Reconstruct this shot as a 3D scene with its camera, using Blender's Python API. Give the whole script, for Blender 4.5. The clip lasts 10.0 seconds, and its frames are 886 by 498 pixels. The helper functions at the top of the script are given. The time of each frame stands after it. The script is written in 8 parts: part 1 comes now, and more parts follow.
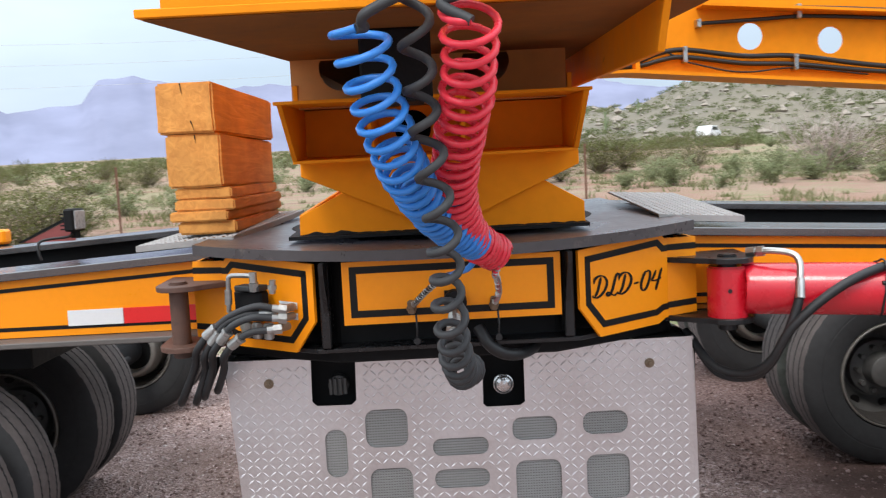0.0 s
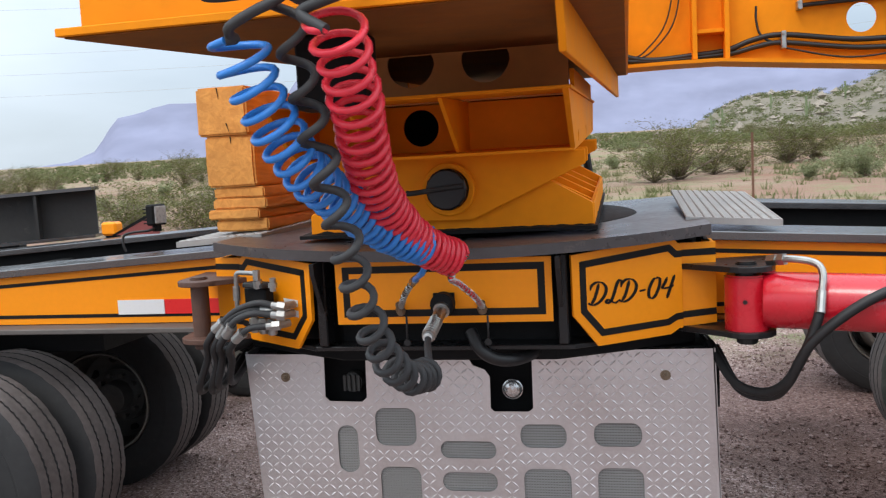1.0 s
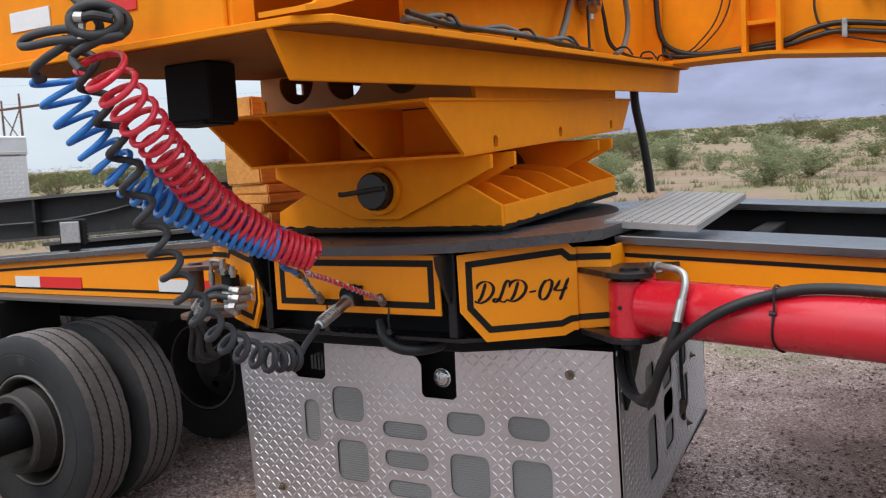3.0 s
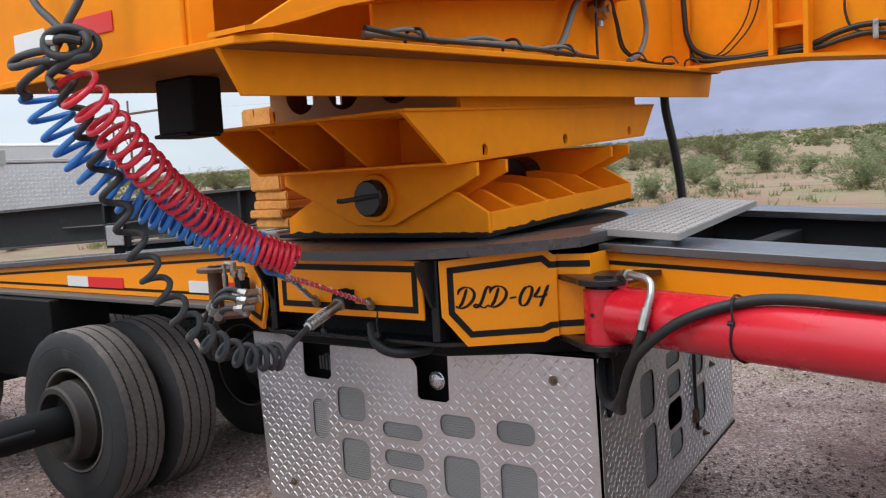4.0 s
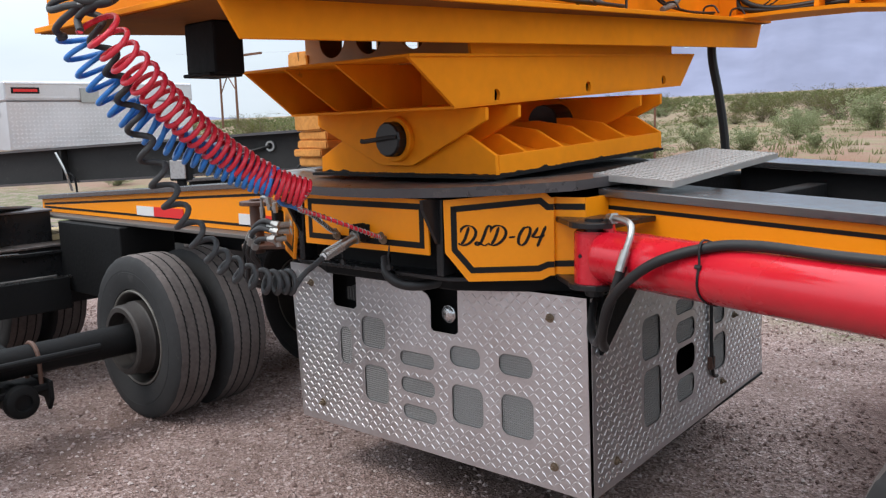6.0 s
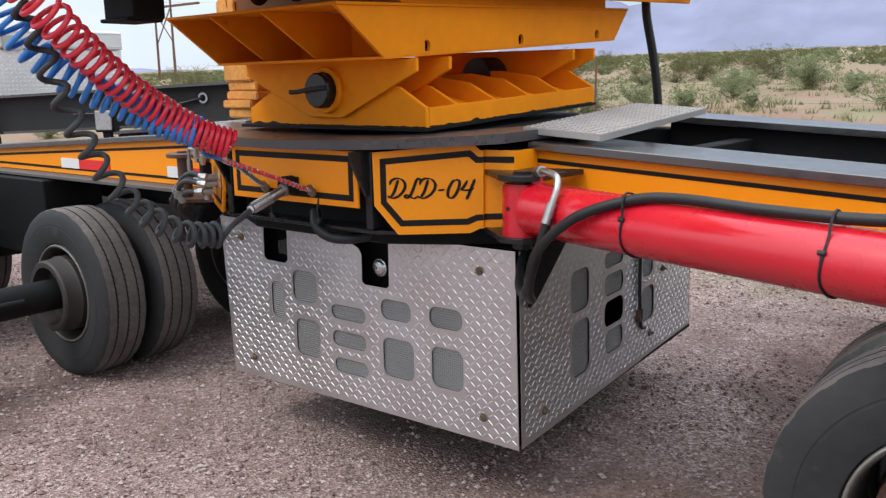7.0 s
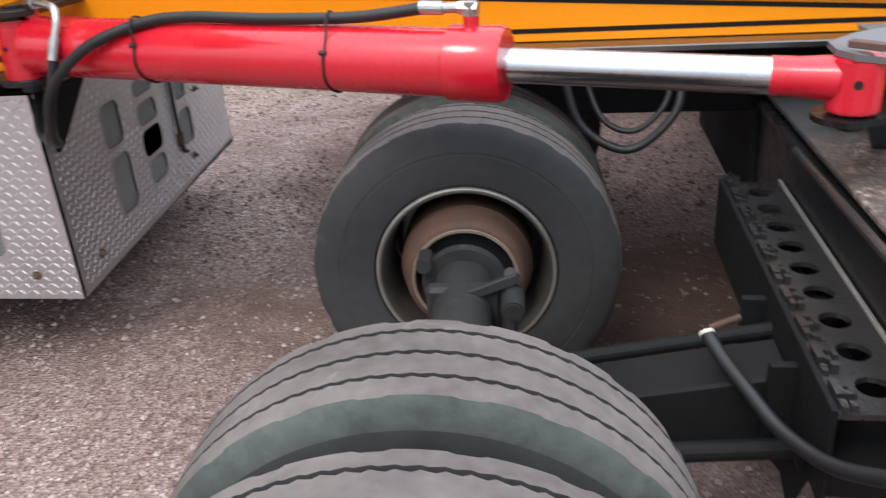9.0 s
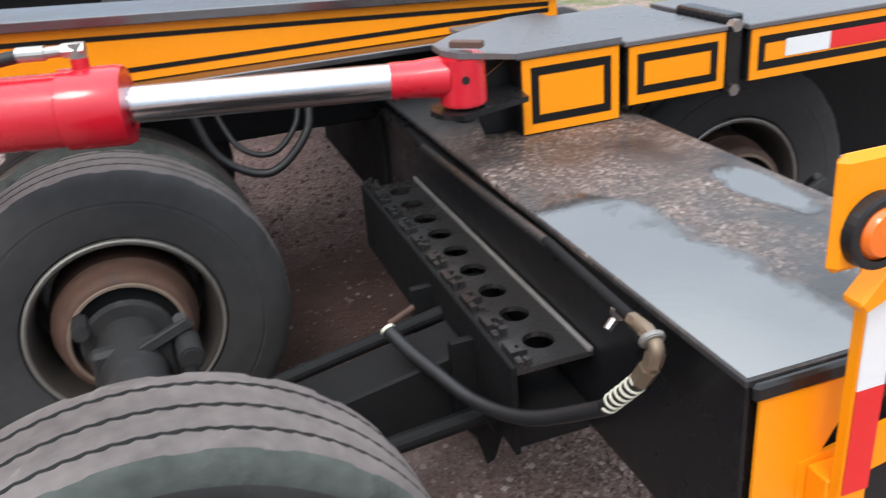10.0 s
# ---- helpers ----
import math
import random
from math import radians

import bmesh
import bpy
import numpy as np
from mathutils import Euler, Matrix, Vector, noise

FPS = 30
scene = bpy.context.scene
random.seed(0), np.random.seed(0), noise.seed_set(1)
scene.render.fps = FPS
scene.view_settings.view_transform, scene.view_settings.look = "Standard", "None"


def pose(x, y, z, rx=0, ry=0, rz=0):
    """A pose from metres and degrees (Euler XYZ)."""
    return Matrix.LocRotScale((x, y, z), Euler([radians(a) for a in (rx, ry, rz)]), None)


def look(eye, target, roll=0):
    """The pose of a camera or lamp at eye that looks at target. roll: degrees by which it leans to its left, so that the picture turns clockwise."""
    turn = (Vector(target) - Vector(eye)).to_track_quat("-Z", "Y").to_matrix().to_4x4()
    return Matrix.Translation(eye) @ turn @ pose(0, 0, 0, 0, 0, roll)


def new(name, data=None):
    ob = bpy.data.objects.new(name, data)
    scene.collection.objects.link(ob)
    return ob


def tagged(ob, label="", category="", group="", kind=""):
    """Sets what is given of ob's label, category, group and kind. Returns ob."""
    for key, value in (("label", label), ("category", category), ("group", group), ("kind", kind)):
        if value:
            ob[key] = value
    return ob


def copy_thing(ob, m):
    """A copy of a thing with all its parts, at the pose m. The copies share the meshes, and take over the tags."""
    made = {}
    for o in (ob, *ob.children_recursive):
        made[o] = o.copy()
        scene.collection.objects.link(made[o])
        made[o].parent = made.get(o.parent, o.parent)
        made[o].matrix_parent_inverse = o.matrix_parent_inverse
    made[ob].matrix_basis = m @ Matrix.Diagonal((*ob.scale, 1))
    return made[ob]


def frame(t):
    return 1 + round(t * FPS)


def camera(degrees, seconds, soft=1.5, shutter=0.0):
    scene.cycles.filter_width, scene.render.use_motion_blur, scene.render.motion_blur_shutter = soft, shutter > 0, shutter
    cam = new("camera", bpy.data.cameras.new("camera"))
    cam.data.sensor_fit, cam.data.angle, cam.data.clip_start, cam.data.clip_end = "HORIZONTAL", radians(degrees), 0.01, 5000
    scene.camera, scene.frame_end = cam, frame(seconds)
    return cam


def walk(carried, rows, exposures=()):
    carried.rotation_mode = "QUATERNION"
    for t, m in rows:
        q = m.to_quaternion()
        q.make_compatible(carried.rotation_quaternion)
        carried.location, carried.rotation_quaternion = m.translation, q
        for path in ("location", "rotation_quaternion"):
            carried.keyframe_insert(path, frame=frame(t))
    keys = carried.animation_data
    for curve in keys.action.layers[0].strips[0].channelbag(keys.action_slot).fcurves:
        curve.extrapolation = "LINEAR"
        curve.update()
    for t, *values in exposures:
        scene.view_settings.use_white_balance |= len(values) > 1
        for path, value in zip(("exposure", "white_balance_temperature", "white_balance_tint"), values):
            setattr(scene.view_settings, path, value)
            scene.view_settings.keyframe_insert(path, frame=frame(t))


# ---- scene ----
cam = camera(55.0, 10.0, soft=1.2, shutter=0.25)
PATH = [
    (0, (-0.057, -2.913, 1.616), (-0.0476, -0.9218, 1.4269), -2.91),
    (0.5, (0.257, -2.869, 1.613), (0.0002, -0.8941, 1.4350), -3.04),
    (1, (0.542, -2.824, 1.621), (0.1219, -0.8779, 1.4303), -3.14),
    (1.5, (0.796, -2.751, 1.619), (0.2430, -0.8388, 1.4220), -3.17),
    (2, (1.024, -2.713, 1.613), (0.3660, -0.8336, 1.4212), -3.62),
    (2.5, (1.377, -2.692, 1.625), (0.5407, -0.8863, 1.4292), -3.32),
    (3.8, (1.972, -2.533, 1.614), (0.8500, -0.8866, 1.4390), -3.14),
    (4, (2.020, -2.512, 1.619), (0.8610, -0.8914, 1.4465), -3.17),
    (4.5, (2.172, -2.506, 1.616), (0.8815, -0.9854, 1.4654), -2.64),
    (5, (2.307, -2.453, 1.597), (0.9386, -1.0026, 1.4359), -1.95),
    (5.5, (2.347, -2.461, 1.590), (0.9862, -1.0112, 1.3712), -1.77),
    (6.8, (2.398, -2.424, 1.585), (1.1502, -0.9043, 1.2175), -1.25),
    (7, (2.402, -2.415, 1.573), (1.1825, -0.8770, 1.1868), -1.03),
    (7.5, (2.433, -2.406, 1.571), (1.3278, -0.8013, 1.1172), -1.09),
    (8, (2.482, -2.409, 1.571), (1.5639, -0.7176, 1.0272), -1.19),
    (8.5, (2.502, -2.465, 1.587), (1.8753, -0.6893, 0.9134), -1.74),
    (9, (2.494, -2.485, 1.591), (2.2192, -0.6841, 0.7661), -3.58),
    (9.5, (2.470, -2.480, 1.573), (2.6080, -0.6955, 0.6797), -5.86),
    (10, (2.444, -2.485, 1.583), (2.9828, -0.7434, 0.7593), -5.14),
]
walk(cam, [(t, look(eye, target, roll)) for t, eye, target, roll in PATH],
     exposures=[(0, 0.15), (0.5, 0.02), (1.5, -0.14), (2.5, -0.25), (4.0, -0.22), (5.5, -0.15), (7.0, -0.06), (8.5, -0.04), (9.0, 0.16), (9.5, 0.32), (10.0, 0.15)])

# ---- light: bright overcast desert sky ----
world = bpy.data.worlds.new("sky")
scene.world = world
world.use_nodes = True
wn, wl = world.node_tree.nodes, world.node_tree.links
wn.clear()
w_out = wn.new("ShaderNodeOutputWorld")
w_bg = wn.new("ShaderNodeBackground")
w_sky = wn.new("ShaderNodeTexSky")
w_sky.sky_type, w_sky.sun_disc = "NISHITA", False
w_sky.sun_elevation, w_sky.sun_rotation = radians(52), radians(200)
w_sky.air_density, w_sky.dust_density, w_sky.ozone_density = 1.0, 3.0, 1.0
w_co = wn.new("ShaderNodeTexCoord")
w_map = wn.new("ShaderNodeMapping")
w_map.inputs["Scale"].default_value = (1.4, 1.4, 4.5)
w_noise = wn.new("ShaderNodeTexNoise")
w_noise.inputs["Scale"].default_value, w_noise.inputs["Detail"].default_value = 1.6, 5.0
w_ramp = wn.new("ShaderNodeValToRGB")
w_ramp.color_ramp.elements[0].position, w_ramp.color_ramp.elements[1].position = 0.30, 0.62
w_ramp.color_ramp.elements[0].color = (0.70, 0.70, 0.70, 1)
w_ramp.color_ramp.elements[1].color = (1, 1, 1, 1)
w_mix = wn.new("ShaderNodeMix")
w_mix.data_type = "RGBA"
w_mix.inputs["B"].default_value = (7.4, 8.1, 8.8, 1)
wl.new(w_co.outputs["Generated"], w_map.inputs["Vector"])
wl.new(w_map.outputs["Vector"], w_noise.inputs["Vector"])
wl.new(w_noise.outputs["Fac"], w_ramp.inputs["Fac"])
wl.new(w_ramp.outputs["Color"], w_mix.inputs["Factor"])
wl.new(w_sky.outputs["Color"], w_mix.inputs["A"])
# an overcast sky is brighter overhead than at the horizon
w_sep = wn.new("ShaderNodeSeparateXYZ")
w_el = wn.new("ShaderNodeMapRange")
w_el.inputs["From Min"].default_value, w_el.inputs["From Max"].default_value = 0.0, 1.0
w_el.inputs["To Min"].default_value, w_el.inputs["To Max"].default_value = 1.0, 3.5
w_mul = wn.new("ShaderNodeMix")
w_mul.data_type, w_mul.blend_type = "RGBA", "MULTIPLY"
w_mul.inputs["Factor"].default_value = 1.0
wl.new(w_co.outputs["Generated"], w_sep.inputs[0])
wl.new(w_sep.outputs["Z"], w_el.inputs["Value"])
wl.new(w_mix.outputs["Result"], w_mul.inputs["A"])
wl.new(w_el.outputs[0], w_mul.inputs["B"])
# the cloud is thin and bright low in the west and east, heavier and bluer to the north
w_az = wn.new("ShaderNodeMapRange")
w_az.interpolation_type = "SMOOTHSTEP"
w_az.inputs["From Min"].default_value, w_az.inputs["From Max"].default_value = -0.80, -0.22
w_az.inputs["To Min"].default_value, w_az.inputs["To Max"].default_value = 0.0, 1.0
w_low = wn.new("ShaderNodeMapRange")
w_low.inputs["From Min"].default_value, w_low.inputs["From Max"].default_value = 0.12, 0.55
w_low.inputs["To Min"].default_value, w_low.inputs["To Max"].default_value = 1.0, 0.0
w_tone = wn.new("ShaderNodeMix")
w_tone.data_type = "RGBA"
w_tone.inputs["A"].default_value = (1.10, 1.13, 1.15, 1)
w_tone.inputs["B"].default_value = (0.66, 0.73, 0.80, 1)
w_near = wn.new("ShaderNodeMix")
w_near.data_type = "RGBA"
w_near.inputs["A"].default_value = (1, 1, 1, 1)
w_all = wn.new("ShaderNodeMix")
w_all.data_type, w_all.blend_type = "RGBA", "MULTIPLY"
w_all.inputs["Factor"].default_value = 1.0
wl.new(w_sep.outputs["X"], w_az.inputs["Value"])
wl.new(w_sep.outputs["Z"], w_low.inputs["Value"])
w_east = wn.new("ShaderNodeMapRange")
w_east.interpolation_type = "SMOOTHSTEP"
w_east.inputs["From Min"].default_value, w_east.inputs["From Max"].default_value = 0.50, 0.92
w_east.inputs["To Min"].default_value, w_east.inputs["To Max"].default_value = 1.0, 0.1
w_side = wn.new("ShaderNodeMath")
w_side.operation = "MULTIPLY"
wl.new(w_sep.outputs["X"], w_east.inputs["Value"])
wl.new(w_az.outputs[0], w_side.inputs[0])
wl.new(w_east.outputs[0], w_side.inputs[1])
wl.new(w_side.outputs[0], w_tone.inputs["Factor"])
wl.new(w_low.outputs[0], w_near.inputs["Factor"])
wl.new(w_tone.outputs["Result"], w_near.inputs["B"])
wl.new(w_mul.outputs["Result"], w_all.inputs["A"])
wl.new(w_near.outputs["Result"], w_all.inputs["B"])
wl.new(w_all.outputs["Result"], w_bg.inputs["Color"])
w_bg.inputs["Strength"].default_value = 0.10
wl.new(w_bg.outputs["Background"], w_out.inputs["Surface"])

sun = new("sun", bpy.data.lights.new("sun", "SUN"))
sun.data.energy, sun.data.angle, sun.data.color = 1.3, radians(18), (1.0, 0.96, 0.9)
sun.matrix_world = look((-4.0, -9.0, 13.0), (0, 0, 0))

# ---- small builders ----
Z = Vector((0, 0, 1))


def part(name, bm, material, parent=None, label=""):
    """Link a bmesh given in world coordinates as one mesh object under its thing or part."""
    me = bpy.data.meshes.new(name)
    bm.to_mesh(me)
    bm.free()
    me.materials.append(material)
    ob = new(name, me)
    if parent is not None:
        root = parent if parent.parent is None else parent.parent
        me.transform(Matrix.Translation(-root.location))
        ob.parent = parent
    if label:
        ob["label"] = label
    return ob


def thing(name, base, label, category, group="", kind=""):
    ob = new(name)
    ob.location = base
    ob.empty_display_size = 0.1
    return tagged(ob, label, category, group, kind)


def single(name, bm, material, label, category, group="", kind=""):
    return tagged(part(name, bm, material), label, category, group, kind)


def smooth(ob, angle=35):
    me = ob.data
    me.shade_smooth()
    me.set_sharp_from_angle(angle=radians(angle))
    return ob


def bevel_all(bm, width, segments=1):
    if width:
        bmesh.ops.bevel(bm, geom=[e for e in bm.edges], offset=width, segments=segments, affect="EDGES", profile=0.6)


def add_box(bm, lo, hi, m=None):
    lo, hi = Vector(lo), Vector(hi)
    vs = [bm.verts.new((x, y, z)) for x in (lo.x, hi.x) for y in (lo.y, hi.y) for z in (lo.z, hi.z)]
    if m is not None:
        for v in vs:
            v.co = m @ v.co
    for f in ((0, 1, 3, 2), (4, 6, 7, 5), (0, 4, 5, 1), (2, 3, 7, 6), (0, 2, 6, 4), (1, 5, 7, 3)):
        bm.faces.new([vs[i] for i in f])
    return vs


def box(lo, hi, bevel=0.0, m=None):
    bm = bmesh.new()
    add_box(bm, lo, hi, m)
    bmesh.ops.recalc_face_normals(bm, faces=bm.faces)
    bevel_all(bm, bevel)
    return bm


def add_prism(bm, pts, offset):
    """A flat outline (3D points in one plane) given thickness along offset."""
    a = [bm.verts.new(p) for p in pts]
    b = [bm.verts.new(Vector(p) + Vector(offset)) for p in pts]
    n = len(pts)
    bm.faces.new(a)
    bm.faces.new(b[::-1])
    for i in range(n):
        bm.faces.new((a[i], b[i], b[(i + 1) % n], a[(i + 1) % n]))


def prism(pts, offset, bevel=0.0):
    bm = bmesh.new()
    add_prism(bm, pts, offset)
    bmesh.ops.recalc_face_normals(bm, faces=bm.faces)
    bevel_all(bm, bevel)
    return bm


def axes(d):
    d = Vector(d).normalized()
    u = d.cross(Z if abs(d.z) < 0.95 else Vector((1, 0, 0))).normalized()
    return d, u, d.cross(u)


def add_rod(bm, a, b, r, n=16, r2=None):
    a, b = Vector(a), Vector(b)
    d, u, v = axes(b - a)
    r2 = r if r2 is None else r2
    rings = []
    for p, rr in ((a, r), (b, r2)):
        rings.append([bm.verts.new(p + rr * (math.cos(t) * u + math.sin(t) * v)) for t in (2 * math.pi * k / n for k in range(n))])
    for k in range(n):
        bm.faces.new((rings[0][k], rings[0][(k + 1) % n], rings[1][(k + 1) % n], rings[1][k]))
    bm.faces.new(rings[0][::-1])
    bm.faces.new(rings[1])


def rod(a, b, r, n=16, bevel=0.0, r2=None):
    bm = bmesh.new()
    add_rod(bm, a, b, r, n, r2)
    bmesh.ops.recalc_face_normals(bm, faces=bm.faces)
    if bevel:
        ends = [e for e in bm.edges if any(len(f.verts) > 4 for f in e.link_faces)]
        bmesh.ops.bevel(bm, geom=ends, offset=bevel, segments=2, affect="EDGES")
    return bm


def lathe(profile, a, d, n=48, closed=False):
    """Turn (along, radius) pairs round the axis from a in direction d."""
    bm = bmesh.new()
    d, u, v = axes(d)
    a = Vector(a)
    rings = []
    for s, r in profile:
        rings.append([bm.verts.new(a + s * d + r * (math.cos(t) * u + math.sin(t) * v)) for t in (2 * math.pi * k / n for k in range(n))])
    pairs = list(zip(rings, rings[1:])) + ([(rings[-1], rings[0])] if closed else [])
    for p, q in pairs:
        for k in range(n):
            bm.faces.new((p[k], p[(k + 1) % n], q[(k + 1) % n], q[k]))
    if not closed:
        bm.faces.new(rings[0][::-1])
        bm.faces.new(rings[-1])
    bmesh.ops.recalc_face_normals(bm, faces=bm.faces)
    return bm


def add_tube(bm, pts, r, n=8):
    pts = [Vector(p) for p in pts]
    rings = []
    u = None
    for i, p in enumerate(pts):
        d = (pts[min(i + 1, len(pts) - 1)] - pts[max(i - 1, 0)]).normalized()
        if u is None:
            _, u, _ = axes(d)
        u = (u - d * u.dot(d)).normalized()
        v = d.cross(u)
        rr = r(i / (len(pts) - 1)) if callable(r) else r
        rings.append([bm.verts.new(p + rr * (math.cos(t) * u + math.sin(t) * v)) for t in (2 * math.pi * k / n for k in range(n))])
    for p, q in zip(rings, rings[1:]):
        for k in range(n):
            bm.faces.new((p[k], p[(k + 1) % n], q[(k + 1) % n], q[k]))
    bm.faces.new(rings[0][::-1])
    bm.faces.new(rings[-1])


def spline(ctrl, steps=10):
    """A smooth line through the given points."""
    c = [Vector(p) for p in ctrl]
    c = [2 * c[0] - c[1]] + c + [2 * c[-1] - c[-2]]
    out = []
    for i in range(1, len(c) - 2):
        p0, p1, p2, p3 = c[i - 1 : i + 3]
        for k in range(steps):
            t = k / steps
            out.append(0.5 * ((2 * p1) + (p2 - p0) * t + (2 * p0 - 5 * p1 + 4 * p2 - p3) * t * t + (3 * p1 - p0 - 3 * p2 + p3) * t**3))
    return out + [c[-2]]


def tube(ctrl, r, n=8, steps=10):
    bm = bmesh.new()
    add_tube(bm, spline(ctrl, steps), r, n)
    return bm


def rounded(u0, v0, u1, v1, r, n=5):
    """Outline of a rounded rectangle in two coordinates."""
    out = []
    for cu, cv, a0 in ((u1 - r, v1 - r, 0), (u0 + r, v1 - r, 90), (u0 + r, v0 + r, 180), (u1 - r, v0 + r, 270)):
        for k in range(n + 1):
            a = radians(a0 + 90 * k / n)
            out.append((cu + r * math.cos(a), cv + r * math.sin(a)))
    return out


# ---- materials ----
def surface(name, color, rough=0.5, metal=0.0, tint=0.12, grain=40.0, wear=0.0, wear_color=(0.2, 0.12, 0.07), bump=0.02, rough_var=0.15, coat=0.0, blotch=2.5, spec=0.5):
    """A painted, metal or rubber surface with variation at two scales, dirt with a shape of its own and fine relief."""
    m = bpy.data.materials.new(name)
    m.use_nodes = True
    nt = m.node_tree
    n, l = nt.nodes, nt.links
    b = n["Principled BSDF"]
    co = n.new("ShaderNodeTexCoord")
    big = n.new("ShaderNodeTexNoise")
    big.inputs["Scale"].default_value, big.inputs["Detail"].default_value = blotch, 6
    fine = n.new("ShaderNodeTexNoise")
    fine.inputs["Scale"].default_value, fine.inputs["Detail"].default_value = grain, 5
    for t in (big, fine):
        l.new(co.outputs["Object"], t.inputs["Vector"])
    add = n.new("ShaderNodeMath")
    add.operation = "MULTIPLY_ADD"
    l.new(fine.outputs["Fac"], add.inputs[0])
    add.inputs[1].default_value = 0.5
    l.new(big.outputs["Fac"], add.inputs[2])
    ramp = n.new("ShaderNodeMapRange")
    l.new(add.outputs[0], ramp.inputs["Value"])
    ramp.inputs["From Min"].default_value, ramp.inputs["From Max"].default_value = 0.4, 1.1
    ramp.inputs["To Min"].default_value, ramp.inputs["To Max"].default_value = 1 - tint, 1 + tint
    mul = n.new("ShaderNodeMix")
    mul.data_type, mul.blend_type = "RGBA", "MULTIPLY"
    mul.inputs["Factor"].default_value = 1.0
    mul.inputs["A"].default_value = (*color, 1)
    l.new(ramp.outputs[0], mul.inputs["B"])
    last = mul.outputs["Result"]
    if wear:
        w = n.new("ShaderNodeTexNoise")
        w.inputs["Scale"].default_value, w.inputs["Detail"].default_value, w.inputs["Roughness"].default_value = 9.0, 8, 0.7
        l.new(co.outputs["Object"], w.inputs["Vector"])
        wr = n.new("ShaderNodeMapRange")
        l.new(w.outputs["Fac"], wr.inputs["Value"])
        wr.inputs["From Min"].default_value, wr.inputs["From Max"].default_value = 0.72 - 0.3 * wear, 0.80 - 0.15 * wear
        mx = n.new("ShaderNodeMix")
        mx.data_type = "RGBA"
        mx.inputs["B"].default_value = (*wear_color, 1)
        l.new(wr.outputs[0], mx.inputs["Factor"])
        l.new(last, mx.inputs["A"])
        last = mx.outputs["Result"]
    l.new(last, b.inputs["Base Color"])
    rr = n.new("ShaderNodeMapRange")
    l.new(add.outputs[0], rr.inputs["Value"])
    rr.inputs["From Min"].default_value, rr.inputs["From Max"].default_value = 0.4, 1.1
    rr.inputs["To Min"].default_value, rr.inputs["To Max"].default_value = max(0.03, rough - rough_var), min(1, rough + rough_var)
    l.new(rr.outputs[0], b.inputs["Roughness"])
    b.inputs["Metallic"].default_value = metal
    b.inputs["Coat Weight"].default_value = coat
    b.inputs["Specular IOR Level"].default_value = spec
    if bump:
        bp = n.new("ShaderNodeBump")
        bp.inputs["Strength"].default_value, bp.inputs["Distance"].default_value = 0.6, bump
        l.new(fine.outputs["Fac"], bp.inputs["Height"])
        l.new(bp.outputs["Normal"], b.inputs["Normal"])
    return m


ORANGE = surface("orange_paint", (0.82, 0.262, 0.008), 0.58, spec=0.10, tint=0.15, grain=18, wear=0.15, wear_color=(0.42, 0.145, 0.02), bump=0.0015, blotch=1.8)
PANEL = surface("orange_panel_paint", (0.90, 0.285, 0.004), 0.42, tint=0.06, grain=60, bump=0.0006, coat=0.05, spec=0.3)
BLACK = surface("black_gloss_paint", (0.011, 0.011, 0.012), 0.30, tint=0.3, grain=30, wear=0.08, wear_color=(0.08, 0.07, 0.06), bump=0.001, spec=0.4)
MATTE = surface("black_chassis_paint", (0.010, 0.010, 0.0105), 0.62, tint=0.4, grain=40, wear=0.20, wear_color=(0.030, 0.025, 0.021), bump=0.003, spec=0.14)
DECAL = surface("black_decal", (0.009, 0.008, 0.008), 0.5, tint=0.2, bump=0.0, spec=0.2)
RED = surface("red_paint", (0.56, 0.010, 0.024), 0.24, tint=0.10, grain=30, bump=0.0006, coat=0.4, wear=0.05, wear_color=(0.25, 0.02, 0.02))
STEEL = surface("zinc_steel", (0.42, 0.42, 0.405), 0.36, 1.0, tint=0.25, grain=60, bump=0.002)
RUSTY = surface("rusty_brown_steel", (0.10, 0.050, 0.035), 0.62, 0.0, tint=0.4, grain=35, wear=0.3, wear_color=(0.03, 0.028, 0.028), bump=0.004)
LUG = surface("bright_tread_lug", (0.76, 0.745, 0.755), 0.42, 0.9, tint=0.08, grain=70, bump=0.001, rough_var=0.08)
ALU = surface("diamond_plate_aluminium", (0.66, 0.645, 0.655), 0.38, 0.92, tint=0.14, grain=70, wear=0.16, wear_color=(0.48, 0.41, 0.38), bump=0.002, rough_var=0.12)
MESHM = surface("perforated_vent", (0.31, 0.307, 0.30), 0.5, 0.3, tint=0.2, grain=200, bump=0.004)
GREYRUBBER = surface("lighter_grey_rubber", (0.044, 0.0435, 0.0445), 0.72, tint=0.35, grain=26, wear=0.32, wear_color=(0.066, 0.061, 0.058), bump=0.003, spec=0.2)
RUBBER = surface("tyre_rubber", (0.039, 0.039, 0.040), 0.75, tint=0.35, grain=30, wear=0.3, wear_color=(0.075, 0.072, 0.069), bump=0.003, spec=0.2)
TREADRUB = surface("dusty_tread_rubber", (0.145, 0.125, 0.119), 0.85, tint=0.5, grain=34, wear=0.42, wear_color=(0.215, 0.187, 0.176), bump=0.006, spec=0.2)
DRUMGREY = surface("grimy_grey_drum", (0.036, 0.030, 0.027), 0.65, tint=0.45, grain=36, wear=0.4, wear_color=(0.060, 0.048, 0.040), bump=0.004)
